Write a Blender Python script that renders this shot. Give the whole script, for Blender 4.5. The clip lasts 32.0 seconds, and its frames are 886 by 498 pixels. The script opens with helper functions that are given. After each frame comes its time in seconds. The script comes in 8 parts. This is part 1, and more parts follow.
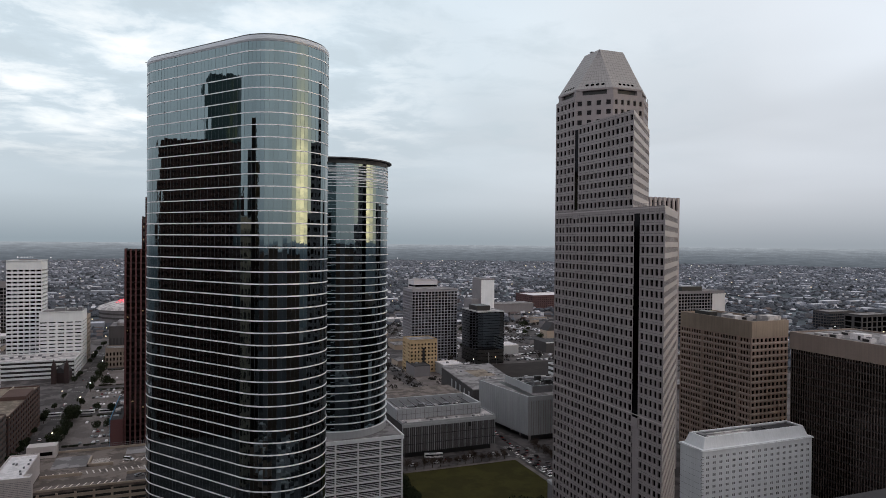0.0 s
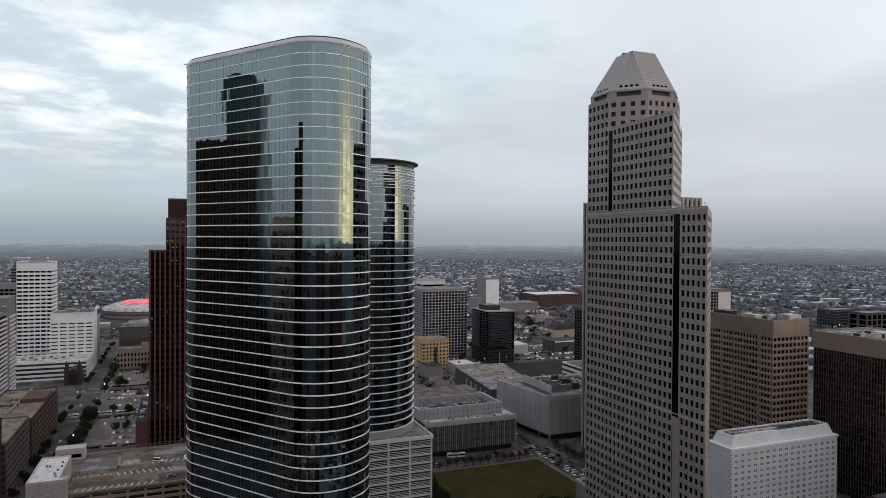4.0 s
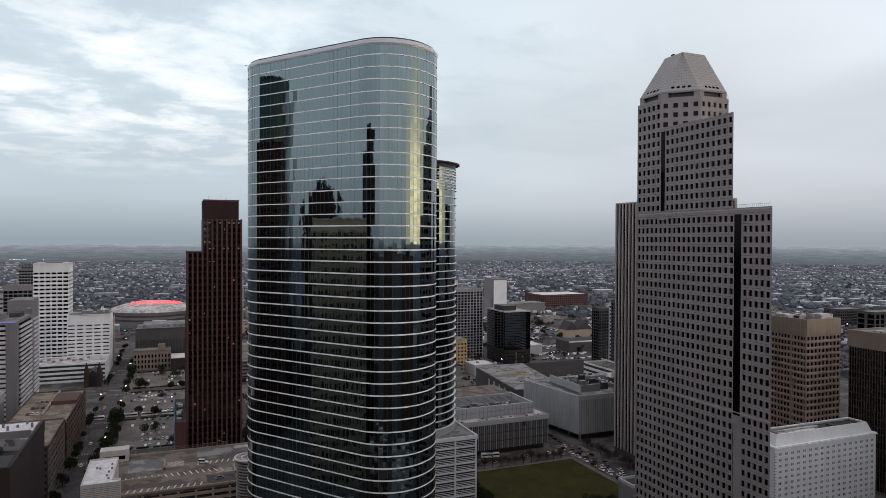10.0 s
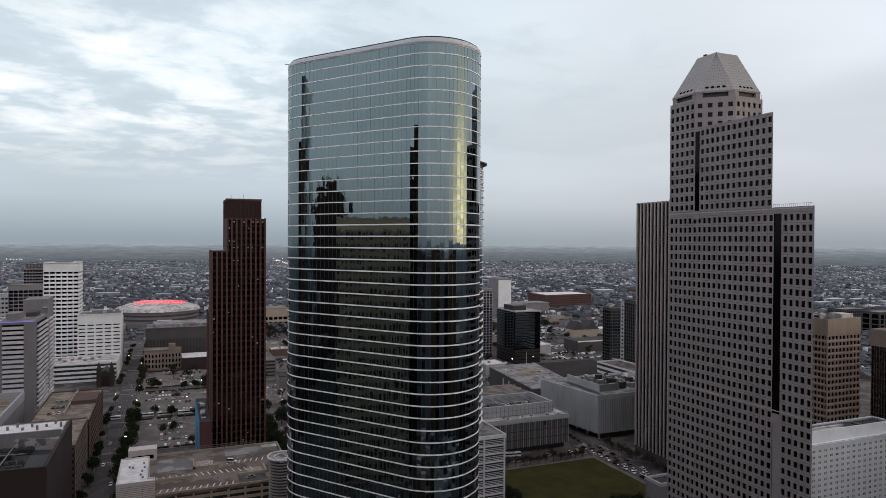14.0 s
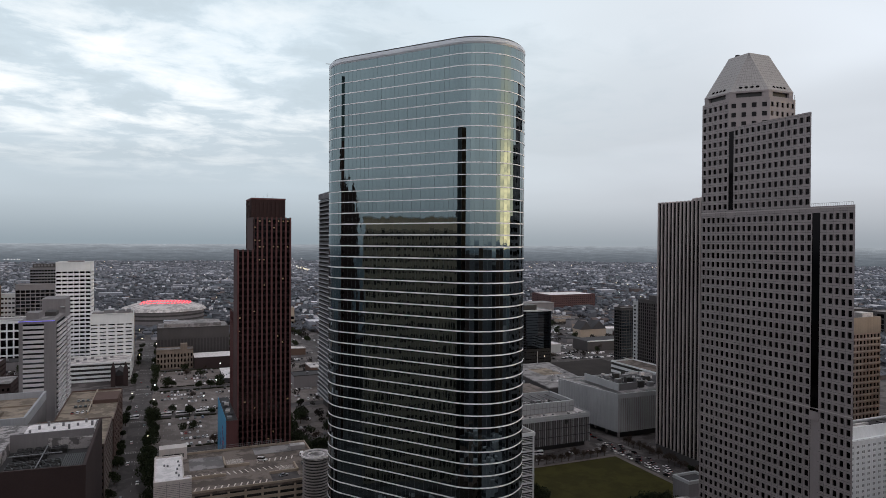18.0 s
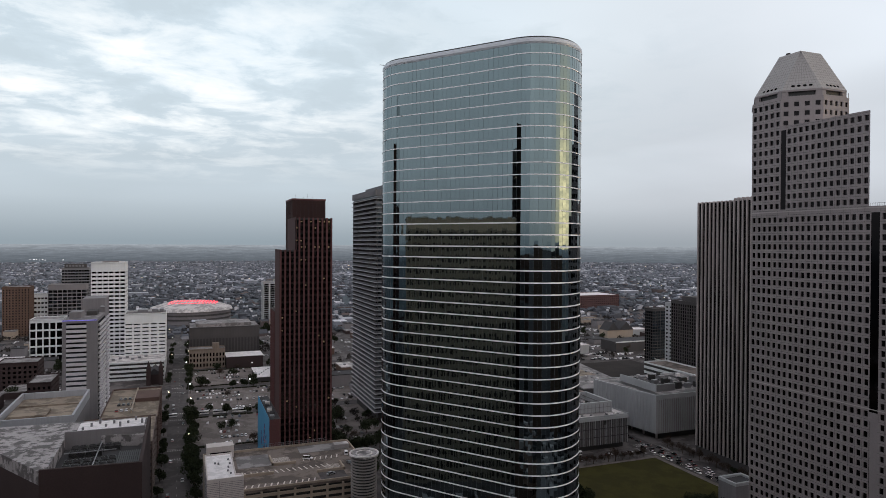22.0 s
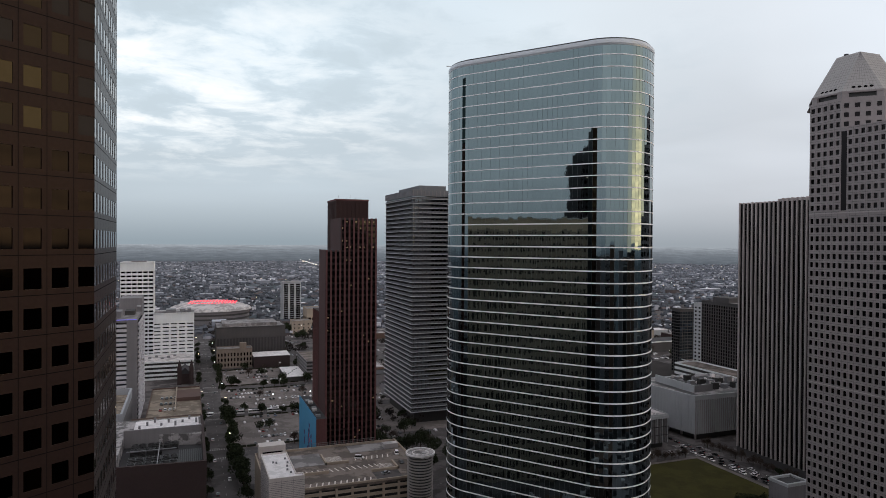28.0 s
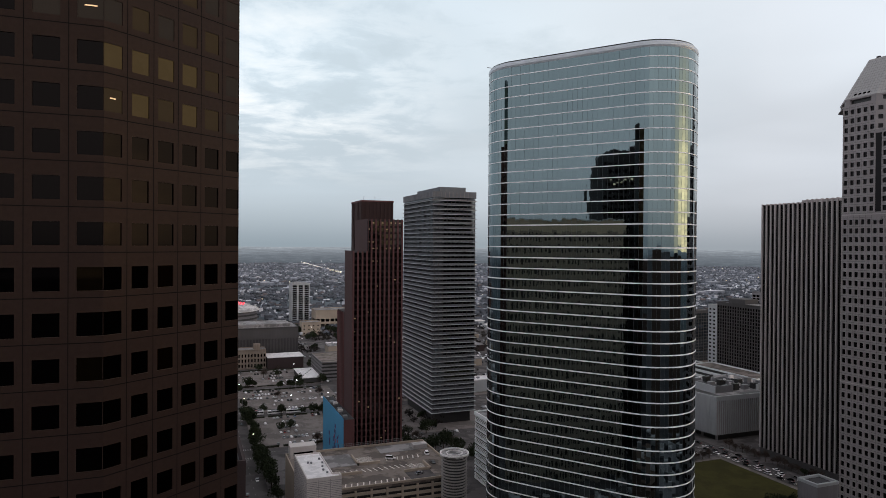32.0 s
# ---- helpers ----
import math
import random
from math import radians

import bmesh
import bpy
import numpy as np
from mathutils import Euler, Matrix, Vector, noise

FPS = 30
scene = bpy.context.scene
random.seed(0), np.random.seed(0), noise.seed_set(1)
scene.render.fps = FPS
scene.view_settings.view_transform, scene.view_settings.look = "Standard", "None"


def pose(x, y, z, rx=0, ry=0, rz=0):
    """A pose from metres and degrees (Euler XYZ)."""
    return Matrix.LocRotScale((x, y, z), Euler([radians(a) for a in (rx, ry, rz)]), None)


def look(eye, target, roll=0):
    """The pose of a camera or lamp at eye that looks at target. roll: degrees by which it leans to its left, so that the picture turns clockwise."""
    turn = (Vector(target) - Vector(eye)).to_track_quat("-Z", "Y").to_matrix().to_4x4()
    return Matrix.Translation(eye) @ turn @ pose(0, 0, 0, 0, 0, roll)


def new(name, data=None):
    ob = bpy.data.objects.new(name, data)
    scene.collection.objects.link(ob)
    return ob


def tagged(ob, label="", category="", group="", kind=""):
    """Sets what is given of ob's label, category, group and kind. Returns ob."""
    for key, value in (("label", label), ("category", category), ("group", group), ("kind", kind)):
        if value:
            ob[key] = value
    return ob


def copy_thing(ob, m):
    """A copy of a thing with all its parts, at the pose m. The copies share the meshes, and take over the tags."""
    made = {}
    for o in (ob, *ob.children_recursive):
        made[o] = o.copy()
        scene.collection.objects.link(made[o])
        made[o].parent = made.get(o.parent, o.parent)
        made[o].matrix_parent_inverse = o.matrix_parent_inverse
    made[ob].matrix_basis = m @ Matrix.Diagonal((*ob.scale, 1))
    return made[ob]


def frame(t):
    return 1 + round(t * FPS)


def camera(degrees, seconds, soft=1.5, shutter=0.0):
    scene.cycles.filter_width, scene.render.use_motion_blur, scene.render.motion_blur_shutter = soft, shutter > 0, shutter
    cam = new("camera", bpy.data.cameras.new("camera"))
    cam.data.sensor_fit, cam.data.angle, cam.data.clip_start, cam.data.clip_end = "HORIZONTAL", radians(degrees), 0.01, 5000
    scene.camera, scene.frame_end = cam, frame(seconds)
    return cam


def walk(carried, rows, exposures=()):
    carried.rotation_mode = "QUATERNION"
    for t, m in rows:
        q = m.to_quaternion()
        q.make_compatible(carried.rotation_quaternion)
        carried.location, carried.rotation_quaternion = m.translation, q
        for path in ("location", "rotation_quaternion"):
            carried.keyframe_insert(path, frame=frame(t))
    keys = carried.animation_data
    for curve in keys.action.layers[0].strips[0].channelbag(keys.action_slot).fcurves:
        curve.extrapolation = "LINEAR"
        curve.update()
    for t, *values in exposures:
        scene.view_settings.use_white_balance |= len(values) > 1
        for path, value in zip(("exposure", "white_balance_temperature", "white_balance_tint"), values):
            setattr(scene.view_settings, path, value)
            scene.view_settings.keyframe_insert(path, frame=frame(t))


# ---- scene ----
cam = camera(67.60, 32.0, soft=0.5)
ROWS = [
    (0.0, 24.96, 14.88, 142.43, 89.327, -0.521, -21.173),
    (0.5, 22.90, 15.40, 142.65, 89.305, -0.480, -21.225),
    (1.0, 20.84, 15.96, 142.82, 89.297, -0.440, -21.235),
    (1.5, 18.79, 16.57, 142.93, 89.283, -0.411, -21.293),
    (2.0, 16.74, 17.22, 142.99, 89.274, -0.394, -21.337),
    (2.5, 14.70, 17.93, 143.01, 89.272, -0.373, -21.399),
    (3.0, 12.64, 18.68, 143.01, 89.277, -0.366, -21.423),
    (3.5, 10.57, 19.45, 143.01, 89.269, -0.357, -21.493),
    (5.5, 2.27, 22.59, 142.98, 89.270, -0.314, -21.681),
    (6.0, 0.20, 23.37, 142.99, 89.307, -0.283, -21.736),
    (6.5, -1.90, 24.13, 143.01, 89.310, -0.287, -21.783),
    (7.0, -4.01, 24.86, 143.03, 89.314, -0.275, -21.826),
    (7.5, -6.11, 25.57, 143.05, 89.317, -0.273, -21.861),
    (8.0, -8.21, 26.27, 143.05, 89.328, -0.277, -21.914),
    (8.5, -10.30, 26.98, 143.01, 89.329, -0.264, -21.948),
    (9.0, -12.38, 27.70, 142.95, 89.326, -0.256, -22.008),
    (9.5, -14.45, 28.43, 142.88, 89.326, -0.244, -22.033),
    (10.0, -16.50, 29.16, 142.81, 89.327, -0.233, -22.112),
    (10.5, -18.53, 29.94, 142.73, 89.329, -0.226, -22.140),
    (11.0, -20.55, 30.75, 142.66, 89.334, -0.246, -22.183),
    (11.5, -22.59, 31.59, 142.60, 89.333, -0.252, -22.210),
    (12.0, -24.64, 32.43, 142.57, 89.339, -0.266, -22.250),
    (12.5, -26.71, 33.24, 142.53, 89.339, -0.266, -22.301),
    (13.0, -28.79, 34.01, 142.47, 89.356, -0.267, -22.354),
    (13.5, -30.89, 34.74, 142.36, 89.349, -0.289, -22.437),
    (15.5, -39.33, 37.55, 141.88, 89.352, -0.309, -22.645),
    (16.0, -41.44, 38.25, 141.76, 89.364, -0.322, -22.667),
    (16.5, -43.57, 38.95, 141.64, 89.380, -0.334, -22.734),
    (17.0, -45.69, 39.62, 141.54, 89.380, -0.331, -22.766),
    (17.5, -47.75, 40.26, 141.49, 89.367, -0.319, -22.809),
    (18.0, -49.71, 40.88, 141.48, 89.378, -0.331, -22.837),
    (18.5, -51.57, 41.47, 141.49, 89.383, -0.322, -22.842),
    (19.0, -53.34, 42.04, 141.47, 89.404, -0.329, -22.671),
    (19.5, -55.04, 42.64, 141.42, 89.403, -0.336, -22.375),
    (20.0, -56.70, 43.24, 141.35, 89.417, -0.324, -22.113),
    (20.5, -58.37, 43.86, 141.27, 89.430, -0.324, -21.935),
    (21.0, -60.06, 44.50, 141.19, 89.417, -0.328, -21.726),
    (21.5, -61.81, 45.13, 141.15, 89.430, -0.316, -21.561),
    (22.0, -63.62, 45.75, 141.12, 89.427, -0.308, -21.423),
    (22.5, -65.47, 46.37, 141.12, 89.431, -0.307, -21.313),
    (23.0, -67.33, 47.01, 141.11, 89.418, -0.304, -21.228),
    (23.5, -69.19, 47.67, 141.10, 89.409, -0.306, -21.149),
    (24.0, -71.07, 48.36, 141.08, 89.406, -0.305, -21.103),
    (24.5, -72.97, 49.10, 141.04, 89.409, -0.319, -21.055),
    (25.0, -74.91, 49.83, 141.00, 89.416, -0.333, -21.027),
    (25.5, -76.91, 50.50, 141.00, 89.410, -0.351, -21.016),
    (27.5, -85.00, 53.09, 141.06, 89.428, -0.350, -21.021),
    (28.0, -87.03, 53.71, 141.08, 89.443, -0.361, -21.031),
    (28.5, -89.08, 54.28, 141.10, 89.450, -0.378, -21.035),
    (29.0, -91.12, 54.82, 141.12, 89.449, -0.398, -21.055),
    (29.5, -93.16, 55.36, 141.11, 89.475, -0.394, -21.070),
    (30.0, -95.21, 55.93, 141.05, 89.495, -0.401, -21.076),
    (30.5, -97.25, 56.57, 140.94, 89.536, -0.396, -21.102),
    (31.0, -99.29, 57.25, 140.80, 89.540, -0.392, -21.151),
    (31.5, -101.31, 57.96, 140.61, 89.587, -0.386, -21.194),
    (32.0, -103.31, 58.73, 140.40, 89.616, -0.381, -21.153),
]
walk(cam, [(t, pose(x, y, z, rx, ry, rz)) for t, x, y, z, rx, ry, rz in ROWS])

# ---- world and light ----
world = bpy.data.worlds.new("sky")
scene.world = world
world.use_nodes = True
SUN_AZ, SUN_EL = (0.818, -0.575), 9.0      # towards the low western sun behind the clouds


def build_sky():
    nt = world.node_tree
    nt.nodes.clear()
    N, L = nt.nodes.new, nt.links.new
    out, bg = N("ShaderNodeOutputWorld"), N("ShaderNodeBackground")
    sky = N("ShaderNodeTexSky")
    sky.sky_type, sky.sun_disc = "NISHITA", False
    sky.sun_elevation, sky.sun_rotation = radians(SUN_EL), math.atan2(SUN_AZ[0], SUN_AZ[1])
    co = N("ShaderNodeTexCoord")
    sep = N("ShaderNodeSeparateXYZ")
    L(co.outputs["Generated"], sep.inputs[0])

    def math_node(op, a, b=None, clamp=False):
        m = N("ShaderNodeMath")
        m.operation, m.use_clamp = op, clamp
        for i, v in enumerate((a, b)):
            if v is None:
                continue
            if isinstance(v, (int, float)):
                m.inputs[i].default_value = v
            else:
                L(v, m.inputs[i])
        return m.outputs[0]

    def mix(fac, a, b, kind="MIX"):
        m = N("ShaderNodeMix")
        m.data_type, m.blend_type, m.clamp_factor = "RGBA", kind, True
        for s, v in ((m.inputs[0], fac), (m.inputs[6], a), (m.inputs[7], b)):
            if isinstance(v, (int, float)):
                s.default_value = v
            elif isinstance(v, tuple):
                s.default_value = (*v, 1)
            else:
                L(v, s)
        return m.outputs[2]

    # height over the horizon: hazy grey below, bright cloud above
    ramp = N("ShaderNodeValToRGB")
    r = ramp.color_ramp
    stops = ((0.0, (0.42, 0.458, 0.50)), (0.012, (0.47, 0.505, 0.55)), (0.06, (0.72, 0.742, 0.79)), (0.15, (0.91, 0.937, 0.985)),
             (0.24, (1.0, 1.04, 1.09)), (0.36, (0.95, 0.995, 1.05)), (0.6, (0.70, 0.75, 0.80)), (1.0, (0.50, 0.55, 0.60)))
    while len(r.elements) < len(stops):
        r.elements.new(0.5)
    for e, (p, c) in zip(r.elements, stops):
        e.position, e.color = p, (*c, 1)
    L(sep.outputs[2], ramp.inputs[0])
    # layered clouds: the direction projected on a high flat layer
    den = math_node("ADD", math_node("MAXIMUM", sep.outputs[2], 0.0), 0.10)
    cx, cy = math_node("DIVIDE", sep.outputs[0], den), math_node("DIVIDE", sep.outputs[1], den)
    comb = N("ShaderNodeCombineXYZ")
    L(cx, comb.inputs[0])
    L(cy, comb.inputs[1])
    big, small = N("ShaderNodeTexNoise"), N("ShaderNodeTexNoise")
    for n, sc, de, ro in ((big, 0.5, 3.0, 0.45), (small, 2.5, 7.0, 0.60)):
        L(comb.outputs[0], n.inputs["Vector"])
        n.inputs["Scale"].default_value, n.inputs["Detail"].default_value, n.inputs["Roughness"].default_value = sc, de, ro
        n.inputs["Distortion"].default_value = 0.3
    # thinner cloud towards one side, where it lets more light through
    side = N("ShaderNodeVectorMath")
    side.operation = "DOT_PRODUCT"
    L(co.outputs["Generated"], side.inputs[0])
    v = Vector((-0.10, 1.0, 0.20)).normalized()
    side.inputs[1].default_value = v
    near = N("ShaderNodeMapRange")
    near.inputs[1].default_value, near.inputs[2].default_value = 0.88, 1.0
    L(side.outputs["Value"], near.inputs[0])
    gaps = N("ShaderNodeMapRange")
    gaps.inputs[1].default_value, gaps.inputs[2].default_value = 0.45, 0.64
    L(small.outputs[0], gaps.inputs[0])
    soft = N("ShaderNodeMapRange")
    soft.inputs[1].default_value, soft.inputs[2].default_value = 0.38, 0.62
    soft.inputs[3].default_value, soft.inputs[4].default_value = 0.87, 1.06
    L(big.outputs[0], soft.inputs[0])
    clear_low = N("ShaderNodeMapRange")      # no cloud shapes close to the horizon
    clear_low.inputs[1].default_value, clear_low.inputs[2].default_value = 0.03, 0.15
    L(sep.outputs[2], clear_low.inputs[0])
    base = mix(clear_low.outputs[0], ramp.outputs[0], mix(1.0, ramp.outputs[0], soft.outputs[0], "MULTIPLY"))
    high = N("ShaderNodeMapRange")
    high.inputs[1].default_value, high.inputs[2].default_value = 0.08, 0.17
    L(sep.outputs[2], high.inputs[0])
    # teal-grey undersides between the thin places
    shade = N("ShaderNodeMapRange")
    shade.inputs[1].default_value, shade.inputs[2].default_value = 0.52, 0.36
    shade.inputs[3].default_value, shade.inputs[4].default_value = 0.0, 0.55
    L(small.outputs[0], shade.inputs[0])
    wide = N("ShaderNodeMapRange")
    wide.inputs[1].default_value, wide.inputs[2].default_value = 0.62, 0.95
    L(side.outputs["Value"], wide.inputs[0])
    dim = math_node("MULTIPLY", math_node("MULTIPLY", wide.outputs[0], shade.outputs[0]), high.outputs[0], True)
    base = mix(wide.outputs[0], base, mix(1.0, base, (0.80, 0.89, 0.935), "MULTIPLY"))
    base = mix(dim, base, (0.60, 0.70, 0.77))
    top = N("ShaderNodeMapRange")      # fewer thin places overhead
    top.inputs[1].default_value, top.inputs[2].default_value = 0.26, 0.37
    top.inputs[3].default_value, top.inputs[4].default_value = 1.0, 0.4
    L(sep.outputs[2], top.inputs[0])
    lit = math_node("MULTIPLY", math_node("MULTIPLY", math_node("MULTIPLY", near.outputs[0], gaps.outputs[0]), high.outputs[0]), top.outputs[0], True)
    clouds = mix(lit, base, (1.17, 1.20, 1.21))
    # a thicker grey-blue bank to the east
    east, bank = N("ShaderNodeVectorMath"), N("ShaderNodeMapRange")
    east.operation = "DOT_PRODUCT"
    L(co.outputs["Generated"], east.inputs[0])
    east.inputs[1].default_value = Vector((0.86, 0.50, 0.10)).normalized()
    bank.interpolation_type = "SMOOTHSTEP"
    bank.inputs[1].default_value, bank.inputs[2].default_value = 0.86, 1.0
    bank.inputs[3].default_value, bank.inputs[4].default_value = 0.0, 0.62
    L(east.outputs["Value"], bank.inputs[0])
    clouds = mix(bank.outputs[0], clouds, mix(1.0, clouds, (0.79, 0.83, 0.88), "MULTIPLY"))
    # warm evening glow under the cloud around the sun
    glow = N("ShaderNodeVectorMath")
    glow.operation = "DOT_PRODUCT"
    flat, unit = N("ShaderNodeVectorMath"), N("ShaderNodeVectorMath")      # drawn out along the horizon
    flat.operation, unit.operation = "MULTIPLY", "NORMALIZE"
    flat.inputs[1].default_value = (1.0, 1.0, 2.7)
    L(co.outputs["Generated"], flat.inputs[0])
    L(flat.outputs[0], unit.inputs[0])
    L(unit.outputs[0], glow.inputs[0])
    glow.inputs[1].default_value = Vector((*SUN_AZ, 0.16)).normalized()
    gl = N("ShaderNodeMapRange")
    gl.inputs[1].default_value, gl.inputs[2].default_value = 0.84, 0.985
    gl.inputs[3].default_value, gl.inputs[4].default_value = 0.0, 0.9
    L(glow.outputs["Value"], gl.inputs[0])
    clouds = mix(gl.outputs[0], clouds, (1.65, 1.35, 0.86))
    core = N("ShaderNodeMapRange")
    core.interpolation_type = "SMOOTHSTEP"
    core.inputs[1].default_value, core.inputs[2].default_value = 0.93, 0.998
    L(glow.outputs["Value"], core.inputs[0])
    thin = N("ShaderNodeMapRange")
    thin.inputs[1].default_value, thin.inputs[2].default_value = 0.38, 0.62
    thin.inputs[3].default_value, thin.inputs[4].default_value = 0.2, 1.0
    L(small.outputs[0], thin.inputs[0])
    clouds = mix(math_node("MULTIPLY", core.outputs[0], thin.outputs[0]), clouds, (4.8, 3.5, 1.9))
    sky_part = N("ShaderNodeVectorMath")
    sky_part.operation = "SCALE"
    L(sky.outputs[0], sky_part.inputs[0])
    sky_part.inputs[3].default_value = 0.05
    L(mix(0.12, clouds, sky_part.outputs[0]), bg.inputs[0])
    bg.inputs[1].default_value = 1.0
    L(bg.outputs[0], out.inputs[0])


build_sky()
sun = new("sun", bpy.data.lights.new("sun", "SUN"))
sun.data.energy, sun.data.angle, sun.data.color = 0.55, radians(180), (1.0, 0.895, 0.72)
sun.matrix_world = look((0, 0, 900), Vector((0, 0, 900)) - Vector((*SUN_AZ, math.tan(radians(SUN_EL)))))

# ---- helpers for building ----


class Mesh:
    """Collects faces in world metres; built as one object under a thing."""

    def __init__(self):
        self.v, self.f, self.m = [], [], []

    def face(self, *pts, mat=0):
        n = len(self.v)
        self.v.extend(tuple(p) for p in pts)
        self.f.append(tuple(range(n, n + len(pts))))
        self.m.append(mat)

    def box(self, x0, x1, y0, y1, z0, z1, mat=0, bottom=True):
        n = len(self.v)
        self.v += [(x0, y0, z0), (x1, y0, z0), (x1, y1, z0), (x0, y1, z0), (x0, y0, z1), (x1, y0, z1), (x1, y1, z1), (x0, y1, z1)]
        q = [(0, 1, 5, 4), (1, 2, 6, 5), (2, 3, 7, 6), (3, 0, 4, 7), (4, 5, 6, 7)] + ([(3, 2, 1, 0)] if bottom else [])
        self.f += [tuple(n + i for i in k) for k in q]
        self.m += [mat] * len(q)

    def prism(self, poly, z0, z1, mat=0, top=True, bottom=True, scale=1.0, centre=None):
        """A polygon, counter-clockwise, raised from z0 to z1; scale draws its top in towards centre."""
        n, k = len(self.v), len(poly)
        c = centre or (sum(p[0] for p in poly) / k, sum(p[1] for p in poly) / k)
        self.v += [(p[0], p[1], z0) for p in poly]
        self.v += [(c[0] + (p[0] - c[0]) * scale, c[1] + (p[1] - c[1]) * scale, z1) for p in poly]
        for i in range(k):
            j = (i + 1) % k
            self.f.append((n + i, n + j, n + k + j, n + k + i))
            self.m.append(mat)
        if top:
            self.f.append(tuple(n + k + i for i in range(k)))
            self.m.append(mat)
        if bottom:
            self.f.append(tuple(n + k - 1 - i for i in range(k)))
            self.m.append(mat)

    def ring(self, outer, inner, z0, z1, mat=0):
        """A closed band between two polygons of equal length."""
        n, k = len(self.v), len(outer)
        for z in (z0, z1):
            self.v += [(p[0], p[1], z) for p in outer] + [(p[0], p[1], z) for p in inner]
        for i in range(k):
            j = (i + 1) % k
            o0, o1, i0, i1 = n + i, n + j, n + k + i, n + k + j
            self.f += [(o0, o1, o1 + 2 * k, o0 + 2 * k), (i1, i0, i0 + 2 * k, i1 + 2 * k), (o0 + 2 * k, o1 + 2 * k, i1 + 2 * k, i0 + 2 * k), (o1, o0, i0, i1)]
            self.m += [mat] * 4

    def obj(self, name, mats, parent=None, label="", smooth=False, kind=""):
        off = Vector(parent.matrix_world.translation) if parent else Vector()
        root = parent
        off = base_of(parent)
        me = bpy.data.meshes.new(name)
        me.from_pydata([(a - off[0], b - off[1], c - off[2]) for a, b, c in self.v], [], self.f)
        mats = mats if isinstance(mats, (list, tuple)) else [mats]
        for m in mats:
            me.materials.append(m)
        if len(mats) > 1:
            me.polygons.foreach_set("material_index", self.m)
        if smooth:
            me.polygons.foreach_set("use_smooth", [True] * len(self.f))
        me.update()
        ob = new(name, me)
        ob.parent = parent
        return tagged(ob, label=label, kind=kind)


def base_of(ob):
    """Where an unrotated thing or part stands in the world."""
    v = Vector()
    while ob:
        v += ob.location
        ob = ob.parent
    return v


def thing(name, x, y, z, label, category, group="", kind=""):
    ob = new(name)
    ob.empty_display_size = 1
    ob.location = (x, y, z)
    return tagged(ob, label, category, group, kind)


def lone(name, mesh, mats, label, category, group="", kind="", smooth=False):
    """A thing that is one mesh."""
    ob = mesh.obj(name, mats, None, label, smooth, kind)
    return tagged(ob, label, category, group, kind)


def rect(x0, x1, y0, y1):
    return [(x0, y0), (x1, y0), (x1, y1), (x0, y1)]


def facade(wall, panes, p0, p1, z0, z1, nx, nz, fw, fh, depth=0.35, left=0.0, right=0.0, low=0.0, high=0.0, sill=0.5, mat=0):
    """A wall from p0 to p1 (outside on the right hand) with nx by nz openings; fw, fh: the opening's share of its cell.
    Wall faces go to wall, the openings' places (corner, along, width, height, inward) to panes."""
    a, b = Vector((*p0, 0)), Vector((*p1, 0))
    u = (b - a).normalized()
    n = Vector((u.y, -u.x, 0))
    length = (b - a).length

    def P(s, z, d=0.0):
        q = a + u * s - n * d
        return (q.x, q.y, z)
    s0, s1, h0, h1 = left, length - right, z0 + low, z1 - high
    cw, ch = (s1 - s0) / nx, (h1 - h0) / nz
    w, h = cw * fw, ch * fh
    off = (ch - h) * sill
    if low:
        wall.face(P(0, z0), P(length, z0), P(length, h0), P(0, h0), mat=mat)
    last = h0
    for r in range(nz):
        b0 = h0 + r * ch + off
        b1 = b0 + h
        if b0 > last + 0.001:
            wall.face(P(0, last), P(length, last), P(length, b0), P(0, b0), mat=mat)
        prev = 0.0
        for c in range(nx):
            x0 = s0 + c * cw + (cw - w) / 2
            x1 = x0 + w
            if x0 > prev + 0.001:
                wall.face(P(prev, b0), P(x0, b0), P(x0, b1), P(prev, b1), mat=mat)
            for q in (((x0, b0), (x1, b0)), ((x1, b0), (x1, b1)), ((x1, b1), (x0, b1)), ((x0, b1), (x0, b0))):
                (sa, za), (sb, zb) = q
                wall.face(P(sa, za), P(sb, zb), P(sb, zb, depth), P(sa, za, depth), mat=mat)
            panes.append((Vector(P(x0, b0, depth)), u, w, h, n))
            prev = x1
        if length > prev + 0.001:
            wall.face(P(prev, b0), P(length, b0), P(length, b1), P(prev, b1), mat=mat)
        last = b1
    wall.face(P(0, last), P(length, last), P(length, z1), P(0, z1), mat=mat)


PANES = {}


